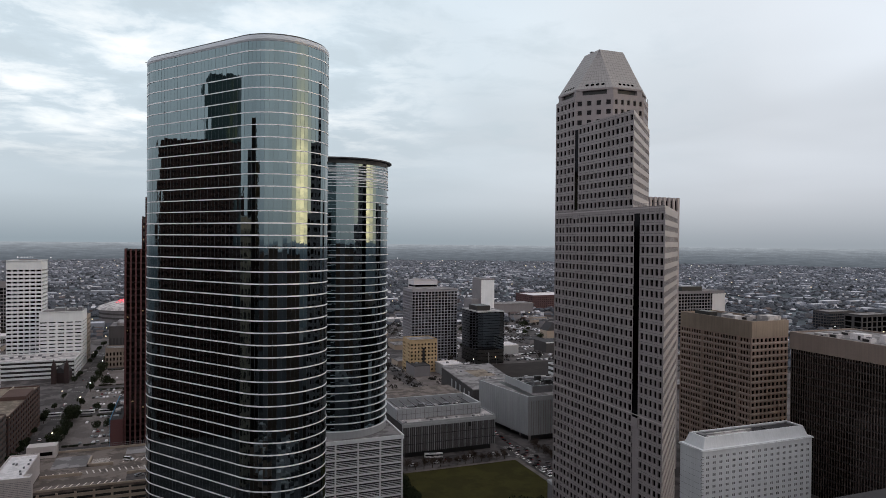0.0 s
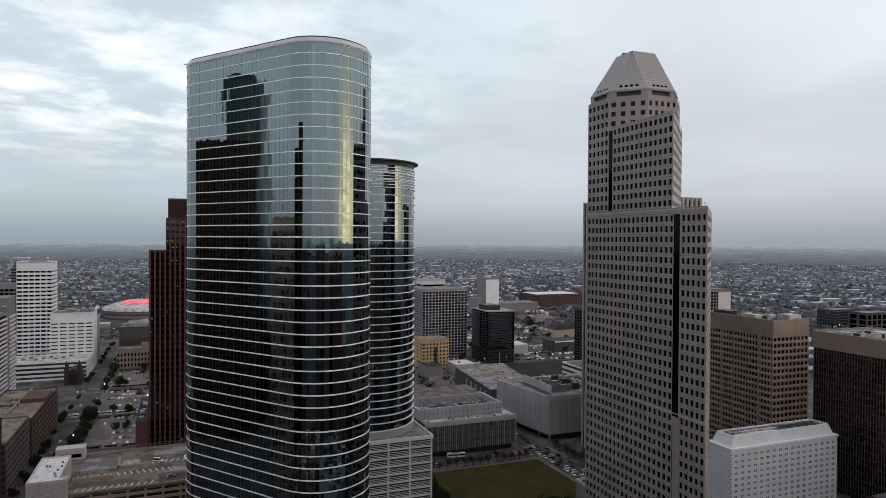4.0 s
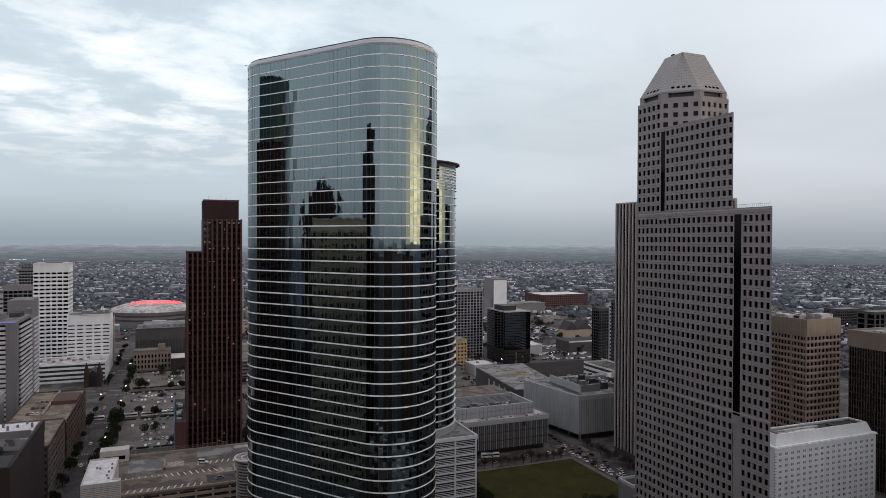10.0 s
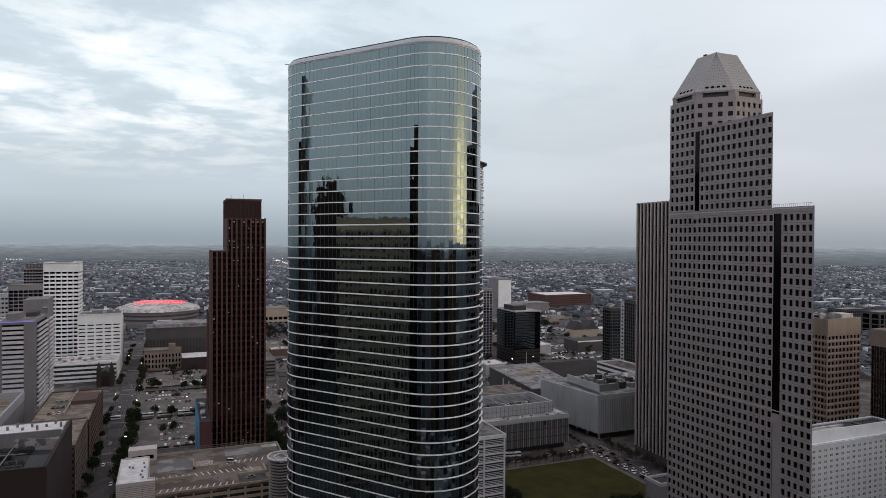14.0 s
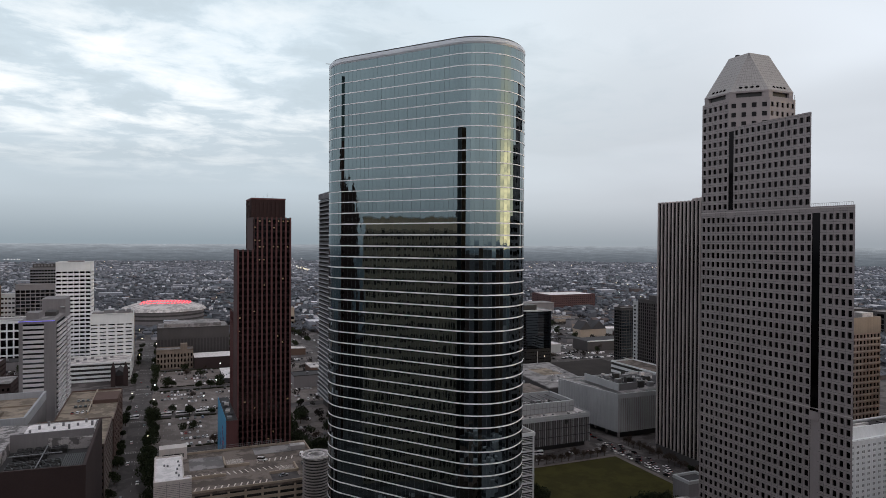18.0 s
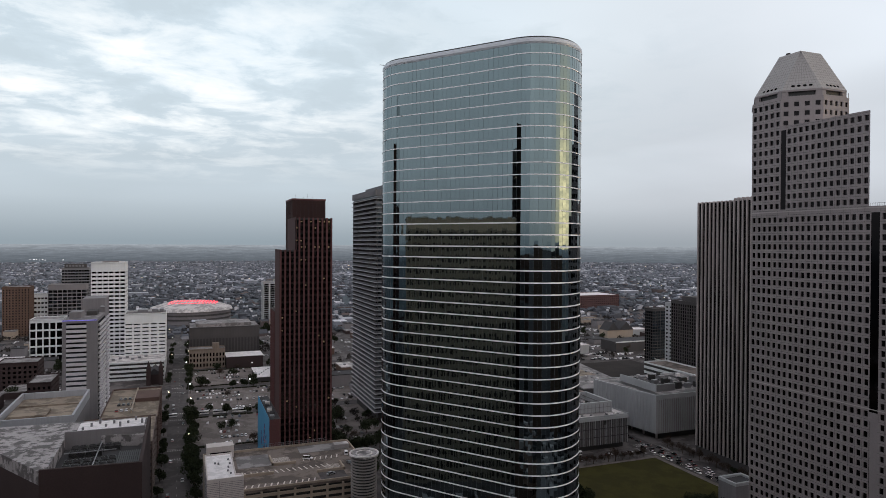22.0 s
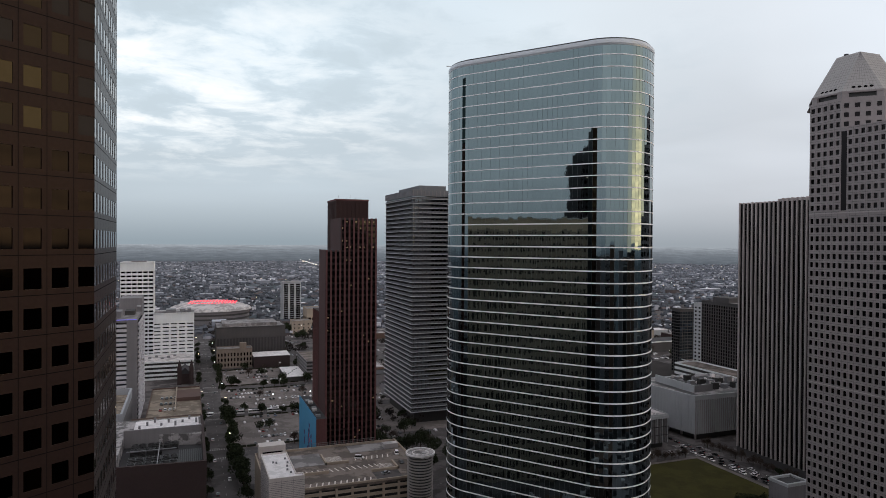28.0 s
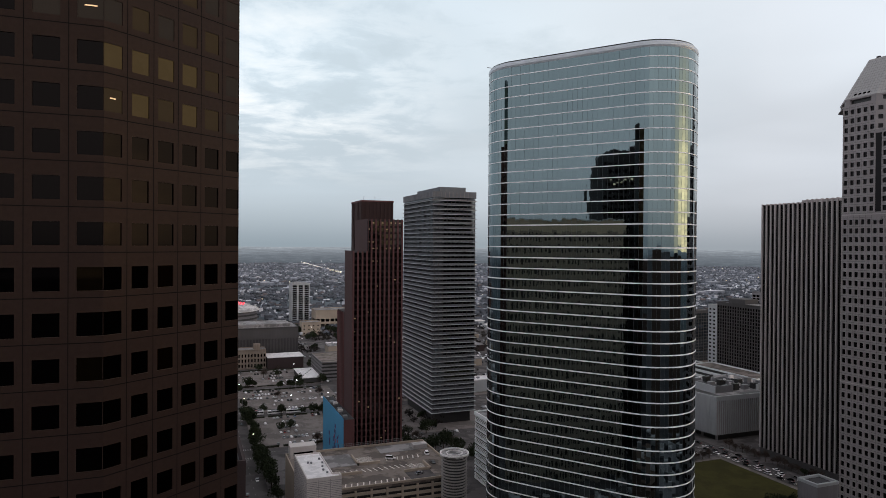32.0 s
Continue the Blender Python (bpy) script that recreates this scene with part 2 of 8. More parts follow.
def glaze(parent, panes, mats, ref=None, count=300, name="window", rnd=None, lit=None):
    """Panes set into their openings: the count nearest to ref as parts, the rest joined."""
    rnd = rnd or random.Random(7)
    mats = mats if isinstance(mats, (list, tuple)) else [mats]
    off = base_of(parent)
    order = sorted(range(len(panes)), key=lambda i: (panes[i][0] - Vector(ref)).length) if ref else list(range(len(panes)))
    rest = Mesh()
    for k, i in enumerate(order):
        p, u, w, h, n = panes[i]
        m = rnd.randrange(len(mats)) if lit is None else (1 if rnd.random() < lit else 0)
        if k < count:
            key = (round(w, 2), round(h, 2), mats[m].name)
            if key not in PANES:
                q = Mesh()
                q.box(0, w, 0, 0.06, 0, h)
                me = bpy.data.meshes.new("pane")
                me.from_pydata(q.v, [], q.f)
                me.materials.append(mats[m])
                PANES[key] = me
            ob = new(name, PANES[key])
            ob.parent = parent
            ob.matrix_basis = Matrix.Translation(p - off) @ Matrix((u, -n, Vector((0, 0, 1)))).transposed().to_4x4()
        else:
            a, b = p, p + u * w
            rest.face(a, b, b + Vector((0, 0, h)), a + Vector((0, 0, h)), mat=m)
    if rest.f:
        rest.obj(name, mats, parent, "the remaining small windows", kind="stuff")


# ---- materials ----


def material(name, colour, rough=0.7, metal=0.0, vary=0.12, scale=0.6, bump=0.15, fine=6.0, dirt=0.2, emit=None, strength=0.0, spec=0.5, island=0.0, obrand=0.0, streak=0.0, sheen=None, blotch=0.0, bscale=0.1):
    """A surface with grain and stains at two scales, in metres. streak: upright run-off marks."""
    spec = spec if rough < 0.7 else min(spec, 0.15)
    mt = bpy.data.materials.new(name)
    mt.use_nodes = True
    nt = mt.node_tree
    N, L = nt.nodes.new, nt.links.new
    bs = nt.nodes["Principled BSDF"]
    geo = N("ShaderNodeNewGeometry")
    big, small = N("ShaderNodeTexNoise"), N("ShaderNodeTexNoise")
    for n, s, d in ((big, scale * 0.12, 5.0), (small, fine * 0.25, 4.0)):
        L(geo.outputs["Position"], n.inputs["Vector"])
        n.inputs["Scale"].default_value, n.inputs["Detail"].default_value = s, d
    val = N("ShaderNodeMath")
    val.operation = "MULTIPLY_ADD"
    L(big.outputs[0], val.inputs[0])
    val.inputs[1].default_value, val.inputs[2].default_value = dirt * 2.0, 1.0 - dirt
    v2 = N("ShaderNodeMath")
    v2.operation = "MULTIPLY_ADD"
    L(small.outputs[0], v2.inputs[0])
    v2.inputs[1].default_value, v2.inputs[2].default_value = vary * 2.0, 1.0 - vary
    tot = N("ShaderNodeMath")
    tot.operation = "MULTIPLY"
    L(val.outputs[0], tot.inputs[0])
    L(v2.outputs[0], tot.inputs[1])
    last = tot.outputs[0]

    def times(sock, amount):
        a, b = N("ShaderNodeMath"), N("ShaderNodeMath")
        a.operation, b.operation = "MULTIPLY_ADD", "MULTIPLY"
        L(sock, a.inputs[0])
        a.inputs[1].default_value, a.inputs[2].default_value = amount * 2.0, 1.0 - amount
        L(a.outputs[0], b.inputs[0])
        L(last, b.inputs[1])
        return b.outputs[0]
    if streak:
        mp = N("ShaderNodeMapping")
        mp.inputs["Scale"].default_value = (1.1, 1.1, 0.035)
        L(geo.outputs["Position"], mp.inputs[0])
        st = N("ShaderNodeTexNoise")
        st.inputs["Scale"].default_value, st.inputs["Detail"].default_value = 0.9, 4.0
        L(mp.outputs[0], st.inputs["Vector"])
        last = times(st.outputs[0], streak)
    if blotch:      # hard-edged stains and patches
        bn, bm = N("ShaderNodeTexNoise"), N("ShaderNodeMapRange")
        L(geo.outputs["Position"], bn.inputs["Vector"])
        bn.inputs["Scale"].default_value, bn.inputs["Detail"].default_value, bn.inputs["Roughness"].default_value = bscale, 5.0, 0.62
        bm.inputs[1].default_value, bm.inputs[2].default_value = 0.455, 0.535
        L(bn.outputs[0], bm.inputs[0])
        last = times(bm.outputs[0], blotch)
    if island:
        last = times(geo.outputs["Random Per Island"], island)
    if obrand:
        oi = N("ShaderNodeObjectInfo")
        last = times(oi.outputs["Random"], obrand)
    mx = N("ShaderNodeVectorMath")
    mx.operation = "SCALE"
    mx.inputs[0].default_value = (colour[0] * 1.07, colour[1] * 0.985, colour[2] * 1.03)
    L(last, mx.inputs[3])
    L(mx.outputs[0], bs.inputs["Base Color"])
    bs.inputs["Roughness"].default_value, bs.inputs["Metallic"].default_value = rough, metal
    bs.inputs["Specular IOR Level"].default_value = spec
    if sheen:
        bs.inputs["Specular Tint"].default_value = (*sheen, 1)
    if bump:
        bp = N("ShaderNodeBump")
        bp.inputs["Strength"].default_value, bp.inputs["Distance"].default_value = bump, 0.05
        L(small.outputs[0], bp.inputs["Height"])
        L(bp.outputs[0], bs.inputs["Normal"])
    if emit:
        bs.inputs["Emission Color"].default_value = (*emit, 1)
        bs.inputs["Emission Strength"].default_value = strength
    return mt


def glass_material(name, tint, rough=0.02, wave=0.0, wscale=0.25, island=0.0, even=False):
    """Coated facade glass: a strong mirror over a dark interior."""
    mt = bpy.data.materials.new(name)
    mt.use_nodes = True
    nt = mt.node_tree
    N, L = nt.nodes.new, nt.links.new
    bs = nt.nodes["Principled BSDF"]
    bs.inputs["Base Color"].default_value = (*tint, 1)
    bs.inputs["Metallic"].default_value, bs.inputs["Roughness"].default_value = 1.0, rough
    if even:      # a plain coated mirror
        gb = N("ShaderNodeBsdfAnisotropic")
        gb.inputs["Color"].default_value, gb.inputs["Roughness"].default_value = (*tint, 1), rough
        L(gb.outputs[0], nt.nodes["Material Output"].inputs[0])
    if island:
        geo, ma, sc = N("ShaderNodeNewGeometry"), N("ShaderNodeMath"), N("ShaderNodeVectorMath")
        ma.operation, sc.operation = "MULTIPLY_ADD", "SCALE"
        oi, ad = N("ShaderNodeObjectInfo"), N("ShaderNodeMath")
        ad.operation = "ADD"
        L(geo.outputs["Random Per Island"], ad.inputs[0])
        L(oi.outputs["Random"], ad.inputs[1])
        L(ad.outputs[0], ma.inputs[0])
        ma.inputs[1].default_value, ma.inputs[2].default_value = island, 1 - island
        sc.inputs[0].default_value = tint
        L(ma.outputs[0], sc.inputs[3])
        L(sc.outputs[0], bs.inputs["Base Color"])
    if wave:
        geo, no, bp = N("ShaderNodeNewGeometry"), N("ShaderNodeTexNoise"), N("ShaderNodeBump")
        L(geo.outputs["Position"], no.inputs["Vector"])
        no.inputs["Scale"].default_value, no.inputs["Detail"].default_value = wscale, 2.0
        bp.inputs["Strength"].default_value, bp.inputs["Distance"].default_value = wave, 0.1
        L(no.outputs[0], bp.inputs["Height"])
        L(bp.outputs[0], bs.inputs["Normal"])
    return mt


ASPHALT = material("asphalt", (0.086, 0.080, 0.078), 0.9, vary=0.2, dirt=0.3, scale=0.8, blotch=0.16, bscale=0.08)
CONCRETE = material("concrete", (0.30, 0.29, 0.28), 0.85, vary=0.15, dirt=0.3, scale=0.9, streak=0.1)
PAVING = material("paving", (0.100, 0.092, 0.089), 0.9, vary=0.2, dirt=0.3, blotch=0.35, bscale=0.05)
LOT = material("lot_asphalt", (0.160, 0.143, 0.132), 0.9, vary=0.18, dirt=0.3, scale=0.5, blotch=0.18, bscale=0.07)
GRASS = material("grass", (0.042, 0.039, 0.009), 0.95, vary=0.3, dirt=0.3, scale=0.7, fine=8, blotch=0.12, bscale=0.06)
WHITE = material("white_paint", (0.69, 0.735, 0.72), 0.6, vary=0.06, dirt=0.15, streak=0.08)
BAND = material("white_metal_band", (0.84, 0.88, 0.88), 0.4, vary=0.04, dirt=0.08, bump=0.0)
ROOF_GREY = material("roof_membrane", (0.22, 0.215, 0.21), 0.9, vary=0.2, dirt=0.25, blotch=0.28, bscale=0.12)
ROOF_LIGHT = material("light_roof_membrane", (0.46, 0.45, 0.435), 0.85, vary=0.15, dirt=0.25, blotch=0.25, bscale=0.12)
ROOF_DARK = material("dark_roof", (0.06, 0.06, 0.062), 0.9, vary=0.2, dirt=0.4)
GRANITE = material("pink_grey_granite", (0.250, 0.230, 0.226), 0.6, vary=0.12, dirt=0.14, streak=0.08)
GRANITE_PALE = material("pale_granite", (0.38, 0.36, 0.34), 0.55, vary=0.1, dirt=0.12, streak=0.06)
BROWN_STONE = material("brown_granite", (0.0255, 0.0168, 0.0140), 0.34, vary=0.18, dirt=0.16, fine=9, spec=0.09, sheen=(1.0, 0.72, 0.55))
TAN = material("tan_stone", (0.285, 0.235, 0.180), 0.75, vary=0.12, dirt=0.22, streak=0.26)
TAN_LEDGE = material("pale_tan_ledge", (0.40, 0.345, 0.29), 0.75, vary=0.1, dirt=0.16, streak=0.1)
GLASS_BROWN = glass_material("brown_window_glass", (0.070, 0.046, 0.036), 0.06, even=True)
TAN_DARK = material("tan_brick", (0.325, 0.247, 0.202), 0.75, vary=0.12, dirt=0.14, streak=0.1)
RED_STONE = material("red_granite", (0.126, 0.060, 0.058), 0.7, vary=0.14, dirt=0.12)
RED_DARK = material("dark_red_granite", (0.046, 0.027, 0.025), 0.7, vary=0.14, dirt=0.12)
RIB = material("ribbed_concrete", (0.40, 0.372, 0.355), 0.75, vary=0.1, dirt=0.15, streak=0.12)
GLASS_TEAL = glass_material("teal_mirror_glass", (0.158, 0.205, 0.222), 0.012, wave=0.03, wscale=0.7, island=0.05)
GLASS_DARK = glass_material("dark_window_glass", (0.045, 0.048, 0.052), 0.06, even=True)
GLASS_GREY = glass_material("grey_window_glass", (0.16, 0.175, 0.19), 0.05, wave=0.03)
GLASS_BLACK = glass_material("black_window_glass", (0.014, 0.013, 0.014), 0.08, even=True)
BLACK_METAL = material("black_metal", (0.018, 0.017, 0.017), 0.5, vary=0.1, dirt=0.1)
GREY_METAL = material("grey_metal", (0.20, 0.205, 0.21), 0.5, metal=0.3, vary=0.1, dirt=0.2)
BLUE = material("blue_mural_paint", (0.07, 0.26, 0.42), 0.7, vary=0.08, dirt=0.12)
LIT_WARM = material("lit_window", (0.2, 0.14, 0.09), 0.4, emit=(1.0, 0.70, 0.38), strength=0.13, bump=0)
GLASS_BRONZE = glass_material("bronze_window_glass", (0.0085, 0.0070, 0.0068), 0.05, even=True)
GLASS_BRONZE_LIGHT = glass_material("light_bronze_glass", (0.026, 0.0175, 0.009), 0.05, even=True)
GLASS_GREEN = glass_material("dark_green_glass", (0.055, 0.075, 0.075), 0.04)
EARTH = material("bare_dark_earth", (0.035, 0.030, 0.028), 0.95, vary=0.25, dirt=0.4)
STRIPE = material("white_road_paint", (0.36, 0.355, 0.34), 0.8, vary=0.15, dirt=0.3, bump=0)
FADED_PAINT = material("faded_stall_paint", (0.25, 0.24, 0.23), 0.85, vary=0.2, dirt=0.3, bump=0)
DECK = material("garage_deck", (0.158, 0.136, 0.119), 0.9, vary=0.18, dirt=0.25, blotch=0.28, bscale=0.13)
DECK_TAN = material("tan_garage_deck", (0.225, 0.192, 0.15), 0.9, vary=0.15, dirt=0.3, blotch=0.25, bscale=0.12)
BRICK = material("brown_red_brick", (0.118, 0.080, 0.068), 0.85, vary=0.18, dirt=0.2)
GARAGE_BROWN = material("weathered_brown_concrete", (0.185, 0.150, 0.132), 0.85, vary=0.15, dirt=0.25, streak=0.15)
BRICK_RED = material("red_brick", (0.108, 0.066, 0.064), 0.85, vary=0.15, dirt=0.2)
YELLOW = material("yellow_brick", (0.46, 0.35, 0.20), 0.8, vary=0.12, dirt=0.15)
OLD_STONE = material("weathered_brown_stone", (0.215, 0.180, 0.145), 0.8, vary=0.14, dirt=0.25, streak=0.2)
BEIGE = material("beige_stone", (0.36, 0.31, 0.245), 0.8, vary=0.12, dirt=0.2, streak=0.1)
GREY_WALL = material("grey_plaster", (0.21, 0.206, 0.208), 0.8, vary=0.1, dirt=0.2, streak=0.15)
DARK_WALL = material("dark_grey_stone", (0.075, 0.073, 0.072), 0.8, vary=0.12, dirt=0.2, streak=0.1)
PALE_RIB = material("pale_ribbed_panel", (0.39, 0.415, 0.415), 0.7, vary=0.08, dirt=0.15, streak=0.1)
CROWN = material("crown_stone", (0.335, 0.33, 0.315), 0.55, vary=0.1, dirt=0.12, streak=0.1)
BARK = material("bark", (0.06, 0.045, 0.035), 0.95, vary=0.3)
LEAF = material("evergreen_leaves", (0.026, 0.034, 0.016), 0.8, vary=0.25, dirt=0.3, island=0.4, bump=0)
TWIG = material("bare_winter_twigs", (0.060, 0.045, 0.036), 0.9, vary=0.25, island=0.3, bump=0)
TYRE = material("tyre_rubber", (0.02, 0.02, 0.02), 0.9)
CAR_GLASS = glass_material("car_glass", (0.08, 0.085, 0.09), 0.04)
LAMP_WARM = material("warm_lamp_glow", (0.8, 0.7, 0.5), 0.5, emit=(1.0, 0.80, 0.50), strength=9.0, bump=0)
LAMP_COOL = material("white_lamp_glow", (0.8, 0.8, 0.8), 0.5, emit=(0.95, 0.97, 1.0), strength=7.0, bump=0)
LAMP_RED = material("red_lamp_glow", (0.5, 0.03, 0.03), 0.5, emit=(1.0, 0.06, 0.10), strength=1.6, bump=0)
RED_ROOF = material("pink_red_roof", (0.42, 0.05, 0.08), 0.7, vary=0.1)
LIGHT_BLUE = material("pale_blue_paint", (0.20, 0.42, 0.60), 0.7, vary=0.08)
LAMP_OFFICE = material("office_lamp_glow", (0.8, 0.7, 0.5), 0.5, emit=(1.0, 0.50, 0.18), strength=0.55, bump=0)
material_bronze = material("bronze_mullion", (0.125, 0.100, 0.085), 0.5, metal=0.4, vary=0.1)
GREY_BEIGE = material("grey_beige_stone", (0.33, 0.292, 0.230), 0.8, vary=0.1, dirt=0.15)
FASCIA = material("tan_stone_fascia", (0.58, 0.49, 0.36), 0.8, vary=0.1, dirt=0.15)
PLINTH_GREY = material("grey_brown_cornice", (0.232, 0.192, 0.160), 0.75, vary=0.1, dirt=0.16, streak=0.16)
GREY_BROWN = material("grey_brown_stone", (0.070, 0.064, 0.062), 0.7, vary=0.1)
REDBROWN_DARK = material("dark_red_brown_stone", (0.045, 0.030, 0.028), 0.7, vary=0.1)
REDBROWN = material("red_brown_stone", (0.075, 0.042, 0.035), 0.7, vary=0.1)
RED_REST, RED_LIT, RED_DIM = Mesh(), Mesh(), Mesh()
ROOF_WHITE = material("white_roof", (0.70, 0.695, 0.685), 0.8, vary=0.08, dirt=0.18, blotch=0.09, bscale=0.3)
BAY_PAINT = material("bright_stall_paint", (0.66, 0.64, 0.58), 0.8, vary=0.15, dirt=0.3, bump=0)
ROOF_STAIN = material("stained_pale_roof", (0.25, 0.243, 0.238), 0.85, vary=0.3, dirt=0.35, blotch=0.48, bscale=0.22)
BRICK_DARK = material("dark_brick", (0.052, 0.038, 0.037), 0.85, vary=0.16, dirt=0.2)
BRICK_BROWN = material("brown_brick", (0.125, 0.085, 0.065), 0.85, vary=0.14, dirt=0.2)
PALE_BLUE_GREY = material("pale_blue_grey_wall", (0.36, 0.385, 0.40), 0.7, vary=0.08, dirt=0.2, streak=0.15)
PALE_BAND = material("pale_balcony_band", (0.58, 0.58, 0.59), 0.7, vary=0.08, dirt=0.15)
BEIGE_PALE = material("pale_beige_wall", (0.60, 0.60, 0.58), 0.75, vary=0.06, dirt=0.12, streak=0.1)
BLUE_GLOW = material("blue_strip_light", (0.2, 0.2, 0.6), 0.5, emit=(0.25, 0.22, 1.0), strength=0.5, bump=0)
CAR_LAMP = material("headlight_glass", (0.8, 0.8, 0.78), 0.2, emit=(1.0, 0.95, 0.85), strength=1.2, bump=0)
CAR_TAIL = material("tail_light_glass", (0.35, 0.02, 0.02), 0.2, emit=(1.0, 0.05, 0.03), strength=0.25, bump=0)
# far crowns in blue-grey; the paler set paints in distance haze
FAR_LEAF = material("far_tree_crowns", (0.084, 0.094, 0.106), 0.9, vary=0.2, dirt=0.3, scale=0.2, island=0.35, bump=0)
FAR_LEAF_HAZE = material("hazed_tree_crowns", (0.150, 0.166, 0.186), 0.9, vary=0.2, dirt=0.3, scale=0.2, island=0.3, bump=0)
FAR_ROAD = material("far_road_concrete", (0.22, 0.22, 0.22), 0.9, vary=0.15, dirt=0.3)
FAR_WARM = material("far_warm_glow", (0.8, 0.7, 0.5), 0.5, emit=(1.0, 0.84, 0.55), strength=1.3, bump=0)
FAR_COOL = material("far_white_glow", (0.8, 0.8, 0.8), 0.5, emit=(0.95, 0.97, 1.0), strength=1.3, bump=0)
GLASS_HOTEL = material("pale_curtained_window", (0.20, 0.205, 0.215), 0.35, vary=0.1, dirt=0.1, bump=0)
GREY_GREEN_METAL = material("grey_green_metal", (0.075, 0.092, 0.098), 0.6, metal=0.0, vary=0.1, bump=0)
# the same red granite, with the side faces' shade in the colour
RED_SHADE = material("shaded_red_granite", (0.066, 0.036, 0.035), 0.7, vary=0.14, dirt=0.14, streak=0.1)
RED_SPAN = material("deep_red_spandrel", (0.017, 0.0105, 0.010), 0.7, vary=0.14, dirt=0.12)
GRID_PALE = material("pale_grid_concrete", (0.29, 0.295, 0.31), 0.75, vary=0.08, dirt=0.15, streak=0.1)
TWIG_DARK = material("dark_winter_crowns", (0.034, 0.030, 0.026), 0.9, vary=0.25, island=0.4, bump=0)
GLASS_OFFICE = glass_material("smoky_office_glass", (0.048, 0.042, 0.040), 0.06, even=True)
# blue-grey far roofs, with some distance haze in the colour
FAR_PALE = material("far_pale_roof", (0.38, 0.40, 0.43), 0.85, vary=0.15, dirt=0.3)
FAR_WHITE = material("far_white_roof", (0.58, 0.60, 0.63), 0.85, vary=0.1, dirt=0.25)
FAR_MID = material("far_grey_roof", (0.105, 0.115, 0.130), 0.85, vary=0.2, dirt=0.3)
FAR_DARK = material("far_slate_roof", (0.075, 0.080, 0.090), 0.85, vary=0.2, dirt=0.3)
FAR_BROWN = material("far_brown_brick", (0.12, 0.10, 0.095), 0.85, vary=0.2, dirt=0.3)
GLASS_EDGE = material("plain_bronze_glass", (0.010, 0.009, 0.009), 0.06, vary=0.05, dirt=0.05, spec=0.2, bump=0)
FAN_METAL = material("dark_fan_metal", (0.060, 0.060, 0.062), 0.6, vary=0.15, dirt=0.2)
# distance haze painted into roof and wall colours
FAR_HAZE_PALE = material("hazed_pale_roof", (0.48, 0.515, 0.555), 0.85, vary=0.15, dirt=0.3)
FAR_HAZE_MID = material("hazed_grey_roof", (0.22, 0.245, 0.275), 0.85, vary=0.15, dirt=0.3)
WINDOWLESS = material("dull_panel", (0.055, 0.053, 0.054), 0.7, vary=0.1, dirt=0.2)
GLASS_BLUE = glass_material("blue_grey_window_glass", (0.12, 0.15, 0.17), 0.05, even=True)
HEDGE = material("dark_hedge", (0.024, 0.026, 0.016), 0.9, vary=0.4, dirt=0.3, bump=0.6)
MURAL_DARK = material("dark_mural_paint", (0.07, 0.05, 0.13), 0.7, vary=0.1)
PANEL_CREAM = material("cream_grooved_panel", (0.56, 0.53, 0.50), 0.75, vary=0.08, dirt=0.18, streak=0.12)
JOINT_BLACK = material("open_joint", (0.005, 0.004, 0.004), 0.95, vary=0.1, bump=0)
HOTEL_WALL = material("off_white_plaster", (0.735, 0.78, 0.775), 0.7, vary=0.06, dirt=0.15, streak=0.12)
RIM_METAL = material("grey_metal_rim", (0.50, 0.55, 0.57), 0.38, metal=0.35, vary=0.05, dirt=0.1, bump=0.0)
PODIUM_WHITE = material("podium_white_paint", (0.80, 0.85, 0.83), 0.6, vary=0.06, dirt=0.2, streak=0.12)
SLAB_GREY = material("blue_grey_spandrel", (0.130, 0.140, 0.148), 0.7, vary=0.1, dirt=0.2, streak=0.1)
SCREEN_GREY = material("grey_roof_screen", (0.150, 0.160, 0.166), 0.75, vary=0.1, dirt=0.2, streak=0.15)
# bronze panes with a faint warm emission painted in
WARM_PANE = material("warm_glow_bronze_glass", (0.012, 0.009, 0.006), 0.6, emit=(1.0, 0.68, 0.30), strength=0.050, spec=0.02, blotch=0.2, bscale=0.5, bump=0)
WARM_PANE_DIM = material("half_warm_glow_bronze_glass", (0.012, 0.009, 0.006), 0.6, emit=(1.0, 0.68, 0.36), strength=0.026, spec=0.02, bump=0)
DIM_PANE = material("dim_glow_bronze_glass", (0.012, 0.010, 0.009), 0.6, emit=(1.0, 0.78, 0.60), strength=0.018, spec=0.02, bump=0)
CURTAIN = material("dim_curtained_window", (0.06, 0.062, 0.066), 0.4, vary=0.1, dirt=0.1, bump=0)

# ---- ground ----


